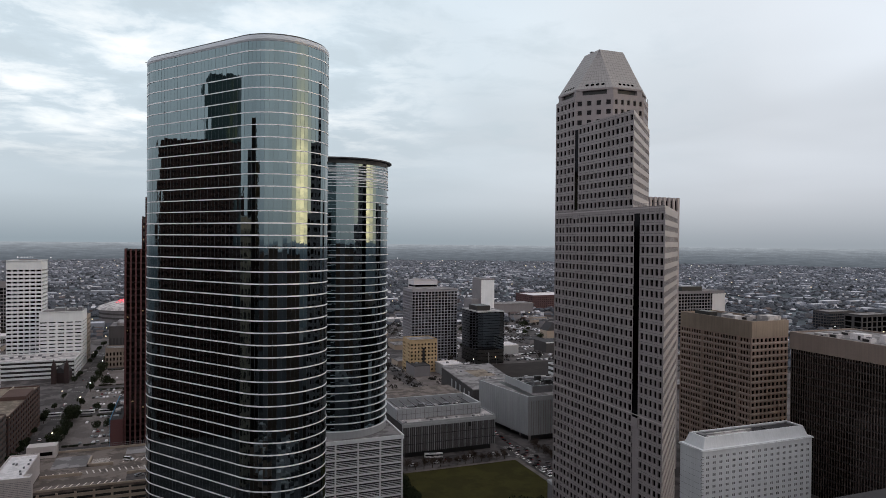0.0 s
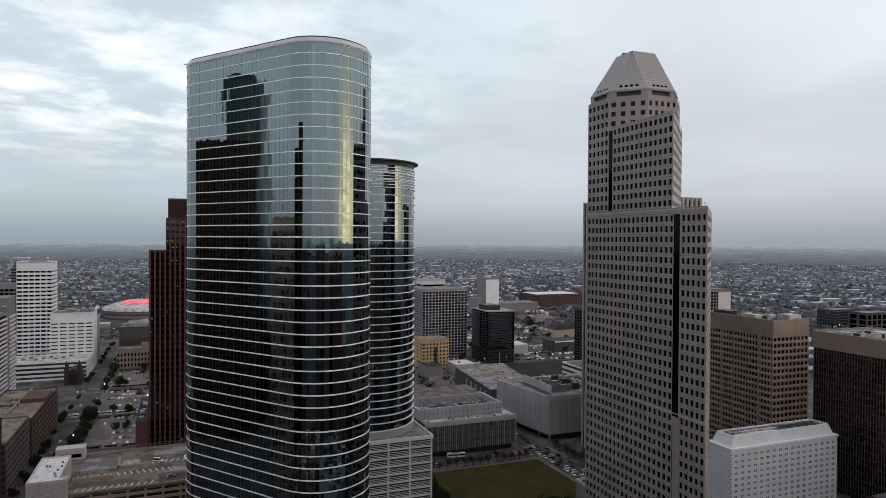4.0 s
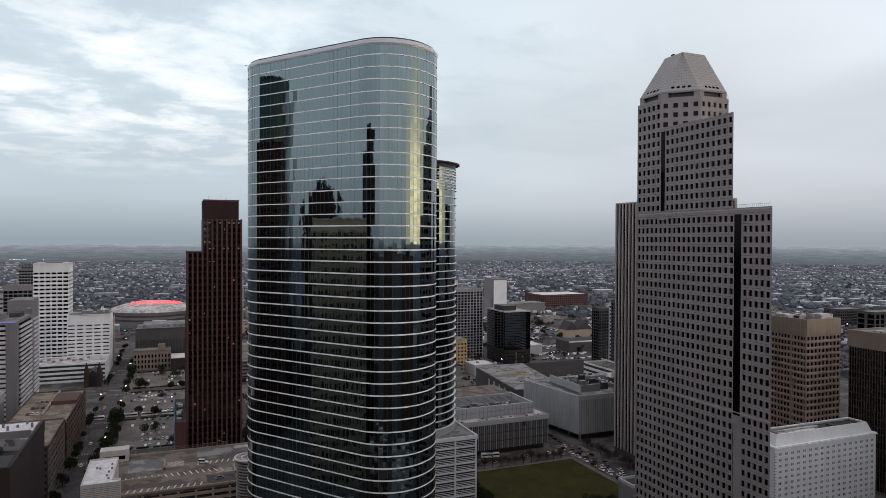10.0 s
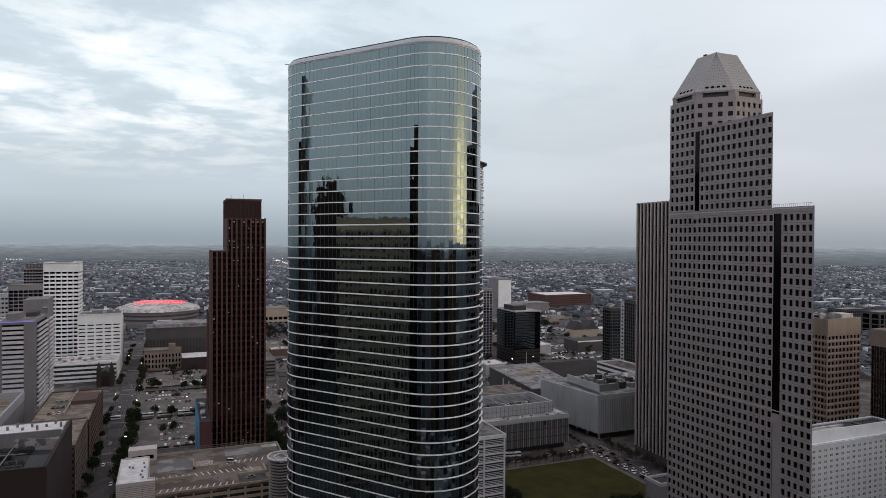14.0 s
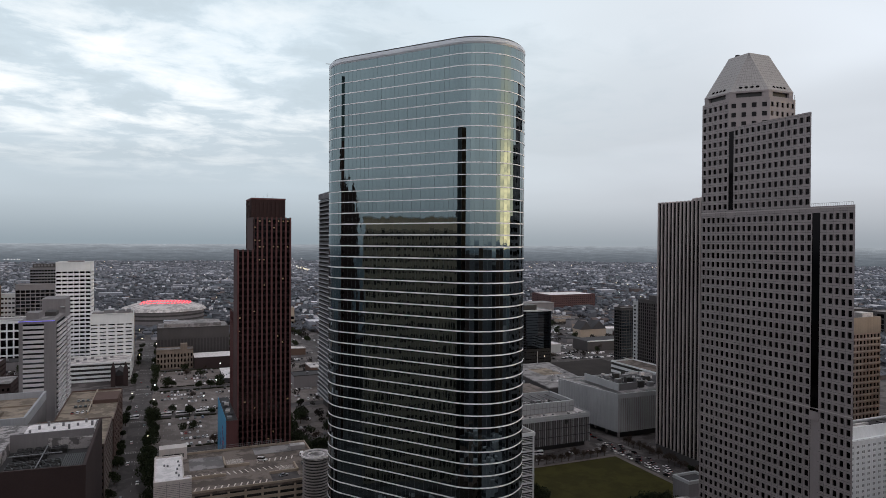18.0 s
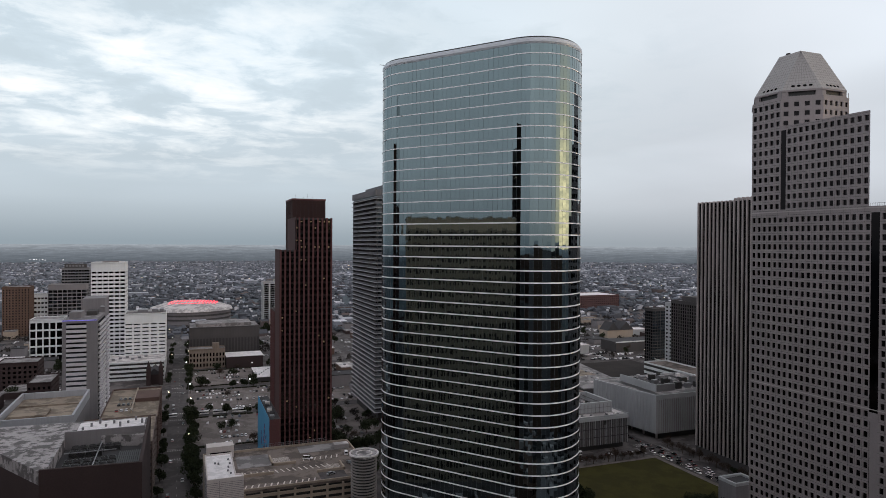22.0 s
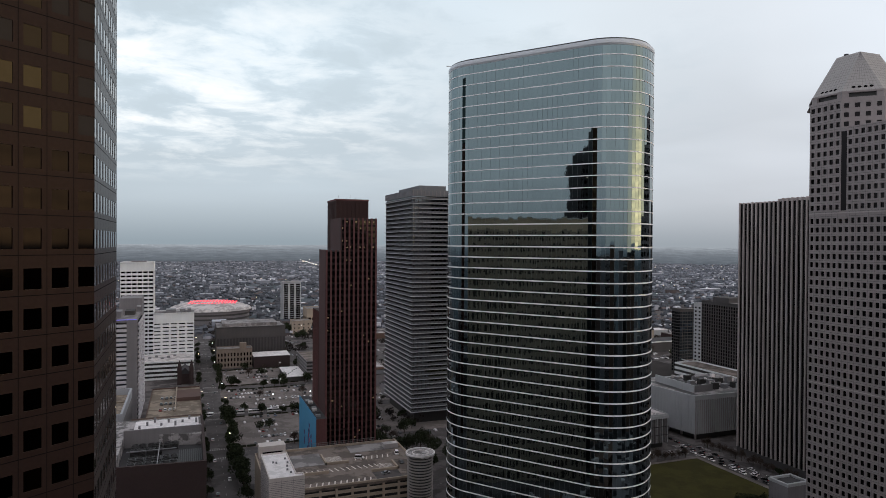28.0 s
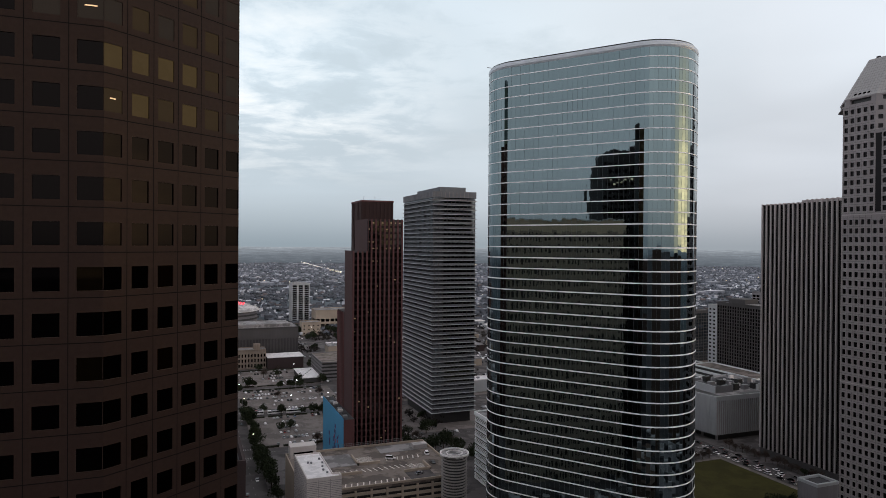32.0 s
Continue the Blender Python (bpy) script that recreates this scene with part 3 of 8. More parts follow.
def far_ground_material():
    mt = bpy.data.materials.new("city_ground")
    mt.use_nodes = True
    nt = mt.node_tree
    N, L = nt.nodes.new, nt.links.new
    bs = nt.nodes["Principled BSDF"]
    bs.inputs["Roughness"].default_value = 0.95
    bs.inputs["Specular IOR Level"].default_value = 0.1
    geo = N("ShaderNodeNewGeometry")
    n1, n2 = N("ShaderNodeTexNoise"), N("ShaderNodeTexNoise")
    for n, s in ((n1, 0.004), (n2, 0.035)):
        L(geo.outputs["Position"], n.inputs["Vector"])
        n.inputs["Scale"].default_value, n.inputs["Detail"].default_value = s, 6.0
    mixn = N("ShaderNodeMath")
    mixn.operation = "ADD"
    L(n1.outputs[0], mixn.inputs[0])
    L(n2.outputs[0], mixn.inputs[1])
    ramp = N("ShaderNodeValToRGB")
    r = ramp.color_ramp
    r.elements.new(0.5), r.elements.new(0.5)
    # blue-grey ground tones, some distance haze mixed in
    for e, (p, c) in zip(r.elements, ((0.35, (0.072, 0.082, 0.096)), (0.48, (0.098, 0.110, 0.127)), (0.56, (0.130, 0.143, 0.162)), (0.68, (0.19, 0.204, 0.224)))):
        e.position, e.color = p, (*c, 1)
    half = N("ShaderNodeMath")
    half.operation = "MULTIPLY"
    half.inputs[1].default_value = 0.5
    L(mixn.outputs[0], half.inputs[0])
    L(half.outputs[0], ramp.inputs[0])
    L(ramp.outputs[0], bs.inputs["Base Color"])
    return mt


GROUND = far_ground_material()
m = Mesh()
m.prism([(4880 * math.cos(a), 4880 * math.sin(a)) for a in np.linspace(0, 2 * math.pi, 96, endpoint=False)], -2.0, -0.02)
tagged(m.obj("ground", GROUND), "flat city ground of asphalt, roofs and winter grass", "ground", kind="structure")

PX, PY, PITCH, ROADW = -67.0, 414.0, 101.0, 15.0     # street grid


def col_x(i):
    return PX + PITCH * i + ROADW / 2, PX + PITCH * (i + 1) - ROADW / 2


def row_y(j):
    return PY + PITCH * j + ROADW / 2, PY + PITCH * (j + 1) - ROADW / 2


m = Mesh()
m.box(-700, 1000, -60, 1300, -0.02, 0.0)
tagged(m.obj("road", ASPHALT), "worn dark asphalt streets in a square grid", "road", kind="structure")
LOTS = {(0, 1), (0, 2), (0, 3), (1, 1), (1, 2), (1, 3), (2, 2), (3, 2)}
for i in range(-6, 10):
    for j in range(-4, 9):
        x0, x1 = col_x(i)
        y0, y1 = row_y(j)
        if (i, j) in LOTS:
            mat, lab = LOT, "grey asphalt parking lot inside a raised kerb"
        else:
            mat, lab = PAVING, "concrete city block pavement with raised kerb"
        m = Mesh()
        m.box(x0, x1, y0, y1, 0.0, 0.15)
        tagged(m.obj("pavement", mat), lab, "pavement", kind="structure")

m = Mesh()
m.box(143.5, 225.5, 322, 398.5, 0.15, 0.25)
tagged(m.obj("lawn", GRASS), "dull olive mown lawn inside a pale path", "lawn", kind="structure")
m = Mesh()
m.ring(rect(141.0, 228.5, 319.5, 401.0), rect(143.5, 225.5, 322, 398.5), 0.15, 0.27)
tagged(m.obj("lawn_path", LOT), "pale concrete path round the lawn", "path", kind="structure")
m = Mesh()
m.box(318, 440, 612, 706, 0.15, 0.24)
tagged(m.obj("bare_lot", EARTH), "bare dark earth building lot", "lot", kind="structure")


def backdrop_material():
    """Land under haze at the horizon: darker and more mottled low down."""
    mt = bpy.data.materials.new("distant_haze")
    mt.use_nodes = True
    nt = mt.node_tree
    N, L = nt.nodes.new, nt.links.new
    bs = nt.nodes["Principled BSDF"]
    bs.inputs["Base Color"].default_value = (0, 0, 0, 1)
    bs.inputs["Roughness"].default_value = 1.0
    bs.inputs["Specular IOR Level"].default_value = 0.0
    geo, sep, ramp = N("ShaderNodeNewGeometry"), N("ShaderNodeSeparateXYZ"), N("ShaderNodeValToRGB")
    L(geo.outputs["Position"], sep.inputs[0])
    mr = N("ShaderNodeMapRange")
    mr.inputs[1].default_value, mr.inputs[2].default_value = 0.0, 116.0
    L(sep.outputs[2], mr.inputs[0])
    # haze painted as emission, paler towards the top
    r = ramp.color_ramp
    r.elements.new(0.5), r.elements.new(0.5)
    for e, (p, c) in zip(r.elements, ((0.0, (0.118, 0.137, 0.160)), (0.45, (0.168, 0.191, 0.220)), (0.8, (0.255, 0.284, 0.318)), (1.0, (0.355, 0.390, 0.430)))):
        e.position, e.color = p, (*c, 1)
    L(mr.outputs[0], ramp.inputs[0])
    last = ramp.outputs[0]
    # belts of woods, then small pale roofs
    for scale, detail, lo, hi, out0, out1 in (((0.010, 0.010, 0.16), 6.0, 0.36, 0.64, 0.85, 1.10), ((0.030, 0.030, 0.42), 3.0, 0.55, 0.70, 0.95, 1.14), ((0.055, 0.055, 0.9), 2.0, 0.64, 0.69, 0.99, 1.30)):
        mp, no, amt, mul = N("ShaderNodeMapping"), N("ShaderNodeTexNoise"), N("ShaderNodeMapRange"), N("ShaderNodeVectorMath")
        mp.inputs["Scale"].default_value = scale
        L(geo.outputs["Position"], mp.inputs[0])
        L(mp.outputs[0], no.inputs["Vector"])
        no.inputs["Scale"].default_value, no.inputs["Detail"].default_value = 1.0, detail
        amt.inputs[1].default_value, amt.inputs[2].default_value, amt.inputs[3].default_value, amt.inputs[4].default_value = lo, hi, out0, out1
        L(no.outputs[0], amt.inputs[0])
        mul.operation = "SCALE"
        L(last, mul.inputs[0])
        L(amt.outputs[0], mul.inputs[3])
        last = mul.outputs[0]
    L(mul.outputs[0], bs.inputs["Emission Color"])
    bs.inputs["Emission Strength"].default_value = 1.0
    return mt


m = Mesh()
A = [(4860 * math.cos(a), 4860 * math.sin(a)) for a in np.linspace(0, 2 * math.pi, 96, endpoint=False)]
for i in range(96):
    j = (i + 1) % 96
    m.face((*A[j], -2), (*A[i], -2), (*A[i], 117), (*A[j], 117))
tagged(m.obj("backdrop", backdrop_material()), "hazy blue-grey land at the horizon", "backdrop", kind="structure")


FEET = [(-120, 24, 345, 434), (40, 135, 340, 425), (240, 345, 425, 500), (150, 228, 420, 480), (244, 312, 510, 620), (312, 445, 612, 710), (-60, 20, 500, 850)]      # ground already built on


def slab(name, x0, x1, y0, y1, z0, z1, mat, parent, label=""):
    q = Mesh()
    q.box(x0, x1, y0, y1, z0, z1)
    if z0 < 1 and z1 > 2:
        FEET.append((x0, x1, y0, y1))
    return q.obj(name, mat, parent, label)


def roofing(parent, x0, x1, y0, y1, z, mat=None, edge=None, rise=0.9):
    """A roof sheet sunk behind its own parapet."""
    q = Mesh()
    q.box(x0 + 0.35, x1 - 0.35, y0 + 0.35, y1 - 0.35, z - 0.4, z)
    q.obj("roof", mat or ROOF_GREY, parent)
    q = Mesh()
    q.ring(rect(x0, x1, y0, y1), rect(x0 + 0.35, x1 - 0.35, y0 + 0.35, y1 - 0.35), z - 0.4, z + rise)
    q.obj("parapet", edge or CONCRETE, parent)


# ---- oval mirror-glass tower ----
GC, GA, GB, GR, GANG, GH = (42.02, 279.62), 40.59, 17.59, 16.52, 126.26, 211.57


def stadium(grow=0.0, n_arc=18):
    """The tower's outline, counter-clockwise: two flat sides and two round ends."""
    a, b, r = GA + grow, GB + grow, GR + grow
    pts = []
    for sx, sy, t0 in ((1, 1, 0), (-1, 1, 90), (-1, -1, 180), (1, -1, 270)):
        for k in range(n_arc):
            th = radians(t0 + 90 * k / (n_arc - 1))
            pts.append((sx * (a - r) + r * math.cos(th), sy * (b - r) + r * math.sin(th)))
    out = []
    for p, q in zip(pts, pts[1:] + pts[:1]):
        out.append(p)
        steps = max(1, round(math.dist(p, q) / 1.9))
        for s in range(1, steps):
            out.append((p[0] + (q[0] - p[0]) * s / steps, p[1] + (q[1] - p[1]) * s / steps))
    c, s = math.cos(radians(GANG)), math.sin(radians(GANG))
    return [(GC[0] + x * c - y * s, GC[1] + x * s + y * c) for x, y in out]


rg = random.Random(3)


def glass_panes(outline, lo, hi, tilt, into):
    """One storey of flat panes, each tilted a little out of true: (middle, along, outward, width, height)."""
    k = len(outline)
    for i in range(k):
        a, b = Vector((*outline[i], 0)), Vector((*outline[(i + 1) % k], 0))
        u = (b - a).normalized()
        n = Vector((u.y, -u.x, 0))
        turn, tip = rg.gauss(0, tilt), rg.gauss(0, tilt * 0.6)
        n = (n + u * turn + Vector((0, 0, tip))).normalized()
        u = (u - n * u.dot(n)).normalized()
        c = (a + b) / 2
        into.append((Vector((c.x, c.y, (lo + hi) / 2)), u, n, (b - a).length, hi - lo))


def pane_parts(parent, panes, ref, count):
    """The panes nearest to ref as parts, the rest joined."""
    ref = Vector(ref)
    panes.sort(key=lambda p: (p[0] - ref).length)
    off = base_of(parent)
    rest, shared = Mesh(), {}
    for k, (c, u, n, w, h) in enumerate(panes):
        up = n.cross(u)
        if k < count:
            key = (round(w, 2), round(h, 2))
            if key not in shared:
                q = Mesh()
                q.box(-w / 2, w / 2, -0.06, 0.0, -h / 2, h / 2)
                me = bpy.data.meshes.new("glass_pane")
                me.from_pydata(q.v, [], q.f)
                me.materials.append(GLASS_TEAL)
                shared[key] = me
            ob = new("glass_pane", shared[key])
            ob.parent = parent
            ob.matrix_basis = Matrix.Translation(c - off) @ Matrix((-u, n, -up)).transposed().to_4x4()
        else:
            a, b = u * (w / 2), up * (h / 2)
            rest.face(c - a + b, c + a + b, c + a - b, c - a - b)
    rest.obj("glass_pane", GLASS_TEAL, parent, "the remaining mirror glass panes", kind="stuff")


def mullions(outline, z0, z1, wide=0.04, deep=0.03):
    """Slim upright glazing bars at the joints of the panes."""
    g = Mesh()
    k = len(outline)
    for i in range(k):
        (ax, ay), (bx, by) = outline[i - 1], outline[(i + 1) % k]
        ln = math.dist((ax, ay), (bx, by))
        ux, uy = (bx - ax) / ln * wide / 2, (by - ay) / ln * wide / 2
        nx, ny = (by - ay) / ln * deep, -(bx - ax) / ln * deep
        x, y = outline[i]
        g.prism([(x - ux + nx, y - uy + ny), (x + ux + nx, y + uy + ny), (x + ux - nx, y + uy - ny), (x - ux - nx, y - uy - ny)], z0, z1)
    return g


tower = thing("glass_tower", *GC, 0.15, "oval office tower of teal mirror glass with white bands", "skyscraper")
FLOOR = 4.136
ring_in, ring_out, ring_back = stadium(0), stadium(0.12), stadium(-0.3)
GLASS_LIST, ROUND_LIST = [], []
levels = [205.94 - FLOOR * k for k in range(50)]
slabs = Mesh()
slabs.prism(stadium(-0.4), 0.15, GH - 1.6)
slabs.obj("core", BLACK_METAL, tower)
for hi, lo in zip([GH - 2.4] + levels, levels + [0.15]):
    if hi - lo > 0.5:
        glass_panes(ring_in, lo, hi, 0.0030, GLASS_LIST)
pane_parts(tower, GLASS_LIST, (20, 240, 165), 300)
for z in levels:
    b = Mesh()
    half = 0.22 if z < 150 else 0.17
    b.ring(ring_out, ring_back, z - half, z + half)
    b.obj("band", BAND, tower)
mullions(ring_in, 0.15, GH - 2.4).obj("mullion", GREY_GREEN_METAL, tower, "slim grey glazing bars", kind="stuff")
cap = Mesh()
prof = [(0.05, GH - 2.4), (0.24, GH - 1.7), (0.2, GH - 0.9), (-0.2, GH - 0.25), (-1.0, GH), (-2.2, GH)]
for (g0, z0), (g1, z1) in zip(prof, prof[1:]):
    A, B = stadium(g0), stadium(g1)
    for i in range(len(A)):
        j = (i + 1) % len(A)
        cap.face((*A[i], z0), (*A[j], z0), (*B[j], z1), (*B[i], z1))
cap.obj("roof_rim", RIM_METAL, tower, "rounded grey metal roof rim", smooth=True)
m = Mesh()
m.ring(stadium(-0.7), stadium(-1.3), GH - 0.15, GH + 0.3)
m.obj("roof_edge", BLACK_METAL, tower, "thin dark roof edge")
m = Mesh()
m.prism(stadium(-2.0), GH - 1.4, GH - 0.9)
m.obj("roof", ROOF_GREY, tower)
m = Mesh()
m.box(9.4, 14.6, 302.0, 302.25, GH + 0.3, GH + 0.5)
m.box(13.4, 13.7, 301.9, 302.3, GH - 1.0, GH + 0.5)
m.obj("davit_arm", GREY_METAL, tower, "thin window-cleaning arm at the roof edge")

# ---- round glass tower on its podium ----
RC, RR, RH = (103.0, 376.0), 26.5, 182.0


def circle(r, n=72, c=RC):
    return [(c[0] + r * math.cos(2 * math.pi * i / n), c[1] + r * math.sin(2 * math.pi * i / n)) for i in range(n)]


rt = thing("round_tower", *RC, 40.3, "round mirror-glass tower with thin white bands and a disc roof", "skyscraper")
m = Mesh()
m.prism(circle(RR - 0.4), 40.3, RH)
m.obj("core", BLACK_METAL, rt)
z = 44.0
while z < RH - 1:
    hi = min(z + 3.95, RH)
    glass_panes(circle(RR), z, hi, 0.0035, ROUND_LIST)
    b = Mesh()
    b.ring(circle(RR + (0.75 if z < RH - 10 else 0.4)), circle(RR - 0.3), z - 0.2, z + 0.2)
    b.obj("band", BAND, rt)
    z += 3.95
pane_parts(rt, ROUND_LIST, (95, 345, 150), 90)
mullions(circle(RR), 44.0, RH).obj("mullion", GREY_GREEN_METAL, rt, "slim grey glazing bars", kind="stuff")
m = Mesh()
m.ring(circle(RR + 2.4), circle(RR - 6), RH + 2.3, RH + 2.9)
m.ring(circle(RR + 0.2), circle(RR - 1), RH, RH + 2.3)
m.obj("roof_disc", FAN_METAL, rt, "thin dark overhanging roof disc")
for k in range(7):      # close louvre rings under the disc
    b = Mesh()
    b.ring(circle(RR + 0.55), circle(RR - 0.3), RH - 10.2 + k * 1.45, RH - 9.85 + k * 1.45)
    b.obj("louvre_ring", BAND, rt)
m = Mesh()
m.ring(circle(RR + 0.6), circle(RR - 0.5), 40.3, 44.0)
m.obj("base_ring", PALE_RIB, rt)

pod = thing("podium_garage", 95, 382, 0.15, "pale louvred parking podium below the round tower", "parking garage")
# black body painting the shade behind the louvres
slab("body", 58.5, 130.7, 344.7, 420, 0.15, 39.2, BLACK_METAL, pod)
m = Mesh()
m.box(58, 131, 344.4, 420, 39.2, 40.3)
m.obj("roof", ROOF_GREY, pod)
m = Mesh()
m.ring(rect(57.2, 131.6, 343.8, 420.6), rect(58, 131, 344.4, 420), 39.0, 41.0)
m.obj("parapet", PODIUM_WHITE, pod)
for f in range(9):
    z = 0.9 + f * 4.25
    for k in range(4):
        s = Mesh()
        h = 0.95 if k == 0 else 0.2
        s.ring(rect(57.8, 131.2, 344.0, 420.5), rect(58.2, 130.8, 344.4, 420.1), z + (k and 0.55 + k * 0.85), z + (k and 0.55 + k * 0.85) + h)
        s.obj("louvre", PODIUM_WHITE, pod)
for x in (60, 71.7, 83.4, 95, 106.7, 118.4, 130.2):
    slab("pier", x, x + 0.8, 343.7, 344.3, 0.15, 39.6, PODIUM_WHITE, pod)

# ---- stepped granite tower ----
SX = 183.4
st = thing("stepped_tower", 205, 250, 0.15, "stepped granite tower with square windows and a faceted crown", "skyscraper")
wall, panes = Mesh(), []
FH = 4.08
facade(wall, panes, (SX, 281), (SX, 223.1), 156.0 - 38 * FH, 156.0, 20, 38, 0.60, 0.58, 0.55, high=2.0)
facade(wall, panes, (SX, 219.7), (SX, 205.7), 156.0 - 38 * FH, 156.0, 5, 38, 0.60, 0.58, 0.55, high=2.0, left=0.4, right=0.3)
facade(wall, panes, (SX, 262.3), (SX, 224.0), 156.0, 193.2, 13, 9, 0.59, 0.55, 0.55, high=0.7)
facade(wall, panes, (SX, 281), (SX, 265.3), 156.0, 206.0, 5, 12, 0.59, 0.55, 0.55, high=1.0)
K, FL = 11.7, 15.7
q0, q1, q2, q3 = (SX, 265.3), (SX + K, 265.3 - K), (SX + K + FL, 265.3 - K), (SX + 2 * K + FL, 265.3)
for a, b, n in ((q0, q1, 4), (q1, q2, 5), (q2, q3, 4)):
    facade(wall, panes, a, b, 156.0, 206.0, n, 12, 0.46, 0.50, 0.45, high=1.0)
wall.obj("wall", GRANITE, st)
# the diagonal walls carry bands of glass and stone with fine mullions
dwall, dpanes = Mesh(), []
facade(dwall, dpanes, (SX, 205.7), (SX + 41.2, 246.9), 156.0 - 38 * FH, 156.0, 26, 38, 0.80, 0.50, 0.12, high=2.0)
facade(dwall, dpanes, (SX, 224.0), (SX + 35, 259.0), 156.0, 193.2, 24, 9, 0.80, 0.50, 0.12, high=0.7)
# paler granite puts this side's stronger light into the colour
dwall.obj("diagonal_wall", GRANITE_PALE, st)
joints = Mesh()      # open joints between the granite panels, at bays and floors
for y0, y1, n, z0, z1, nz, high in ((223.1, 281, 20, 156.0 - 38 * FH, 156.0, 38, 2.0), (206.1, 219.7, 5, 156.0 - 38 * FH, 156.0, 38, 2.0), (224.0, 262.3, 13, 156.0, 193.2, 9, 0.7), (265.3, 281, 5, 156.0, 206.0, 12, 1.0)):
    for k in range(nz + 1):
        z = z0 + (z1 - high - z0) * k / nz
        joints.face((SX - 0.004, y1, z - 0.05), (SX - 0.004, y0, z - 0.05), (SX - 0.004, y0, z + 0.05), (SX - 0.004, y1, z + 0.05))
    for k in range(1, n):
        y = y0 + (y1 - y0) * k / n
        joints.face((SX - 0.004, y + 0.04, z0), (SX - 0.004, y - 0.04, z0), (SX - 0.004, y - 0.04, z1), (SX - 0.004, y + 0.04, z1))
joints.obj("joint", DARK_WALL, st, "fine dark joints between granite panels", kind="stuff")
glaze(st, panes, [GLASS_BLACK], ref=(SX, 235, 160), count=300)
glaze(st, dpanes, [GLASS_GREY], count=0, name="diagonal_window")
m = Mesh()
m.prism([(SX + 0.7, 280.9), (SX + 0.7, 207.2), (SX + 40.7, 247.3), (SX + 40.7, 280.9)], 0.15, 155.8)
m.prism([(SX + 0.7, 264), (SX + 0.7, 225.7), (SX + 34, 259), (SX + 34, 264)], 155.0, 193.0)
m.prism([(SX + 0.7, 280.9), (SX + 0.7, 265.5), (SX + K + 0.3, 266.2 - K), (SX + K + FL - 0.3, 266.2 - K), (SX + 2 * K + FL - 0.7, 265.6), (SX + 2 * K + FL - 0.7, 280.9)], 155.0, 205.7)
m.obj("core", GLASS_BLACK, st)
for a, b, z0, z1 in ((219.7, 223.1, 76.4, 153.6), (262.3, 265.3, 156.4, 191.5)):
    slab("slot", SX + 0.18, SX + 0.5, a, b, z0, z1, GLASS_BLACK, st)
slab("slot_sill", SX - 0.3, SX + 1.6, 219.4, 223.4, 73.0, 76.4, GRANITE, st)
slab("slot_sill", SX - 0.1, SX + 1.6, 262.0, 265.6, 152.6, 156.4, GRANITE, st)
slab("slot_back", SX + 0.2, SX + 1.6, 219.7, 223.1, 0.15, 73.0, GRANITE, st)
slab("slot_head", SX - 0.05, SX + 1.6, 219.6, 223.2, 153.6, 156.05, GRANITE, st)
slab("slot_head", SX - 0.05, SX + 1.6, 262.2, 265.4, 191.5, 193.4, GRANITE, st)
slab("ledge", SX - 0.18, SX, 205.7, 281, 77.4, 77.75, GRANITE_PALE, st)
slab("ledge", SX - 0.12, SX, 205.7, 281, 155.2, 155.6, GRANITE_PALE, st)
m = Mesh()
m.prism([(SX + 0.1, 281), (SX + 0.1, 206.1), (SX + 41.0, 247.0), (SX + 41.0, 281)], 155.6, 156.02)
m.prism([(SX + 0.1, 264), (SX + 0.1, 224.4), (SX + 34.8, 259), (SX + 34.8, 264)], 192.8, 193.22)
m.obj("roof", ROOF_LIGHT, st)
rail = Mesh()
for k in range(20):
    y = 206.6 + k * 0.9
    rail.box(SX + 0.3, SX + 0.36, y, y + 0.06, 156.0, 157.2)
rail.box(SX + 0.3, SX + 0.36, 206.6, 223.8, 157.15, 157.25)
rail.obj("roof_rail", GREY_METAL, st)
oct0 = [(SX, 281), (SX, 265.3), q1, q2, q3, (SX + 2 * K + FL, 281), (SX + K + FL, 281 + K), (SX + K, 281 + K)]
OC = (202.95, 273.15)


def octo(s):
    return [(OC[0] + (x - OC[0]) * s, OC[1] + (y - OC[1]) * s) for x, y in oct0]


m = Mesh()
m.prism(octo(0.999), 205.5, 206.05)
m.obj("crown_base", GRANITE, st)
# black core paints the shade inside the open slot
m = Mesh()
m.prism(octo(0.89), 206.0, 209.4)
m.obj("crown_core", BLACK_METAL, st)
m = Mesh()
m.ring(octo(0.955), octo(0.88), 206.05, 206.7)
m.obj("crown_plinth", GRANITE, st)
m = Mesh()
m.ring(octo(0.958), octo(0.88), 208.7, 209.5)
m.obj("crown_ledge", GRANITE, st)
o = octo(0.95)
for i in range(8):      # corner piers of the open slot under the crown
    (ax, ay), (bx, by) = o[i], o[(i + 1) % 8]
    for f0, f1 in ((0.0, 0.16), (0.84, 1.0)):
        p = [(ax + (bx - ax) * f, ay + (by - ay) * f) for f in (f0, f1)]
        c = [(OC[0] + (x - OC[0]) * 0.95, OC[1] + (y - OC[1]) * 0.95) for x, y in p]
        q = Mesh()
        q.prism([p[0], p[1], c[1], c[0]], 206.6, 208.8)
        q.obj("crown_pier", GRANITE, st)
base, hx, hy, ZT, TC = octo(0.952), 6.3, 5.8, 228.8, (202.9, 272.4)
sq = {0: (-hx, hy), 1: (-hx, -hy), 2: (-hx, -hy), 3: (hx, -hy), 4: (hx, -hy), 5: (hx, hy), 6: (hx, hy), 7: (-hx, hy)}
top = [(TC[0] + sq[i][0], TC[1] + sq[i][1]) for i in range(8)]
ROWS_C = 14
crown_joints = Mesh()
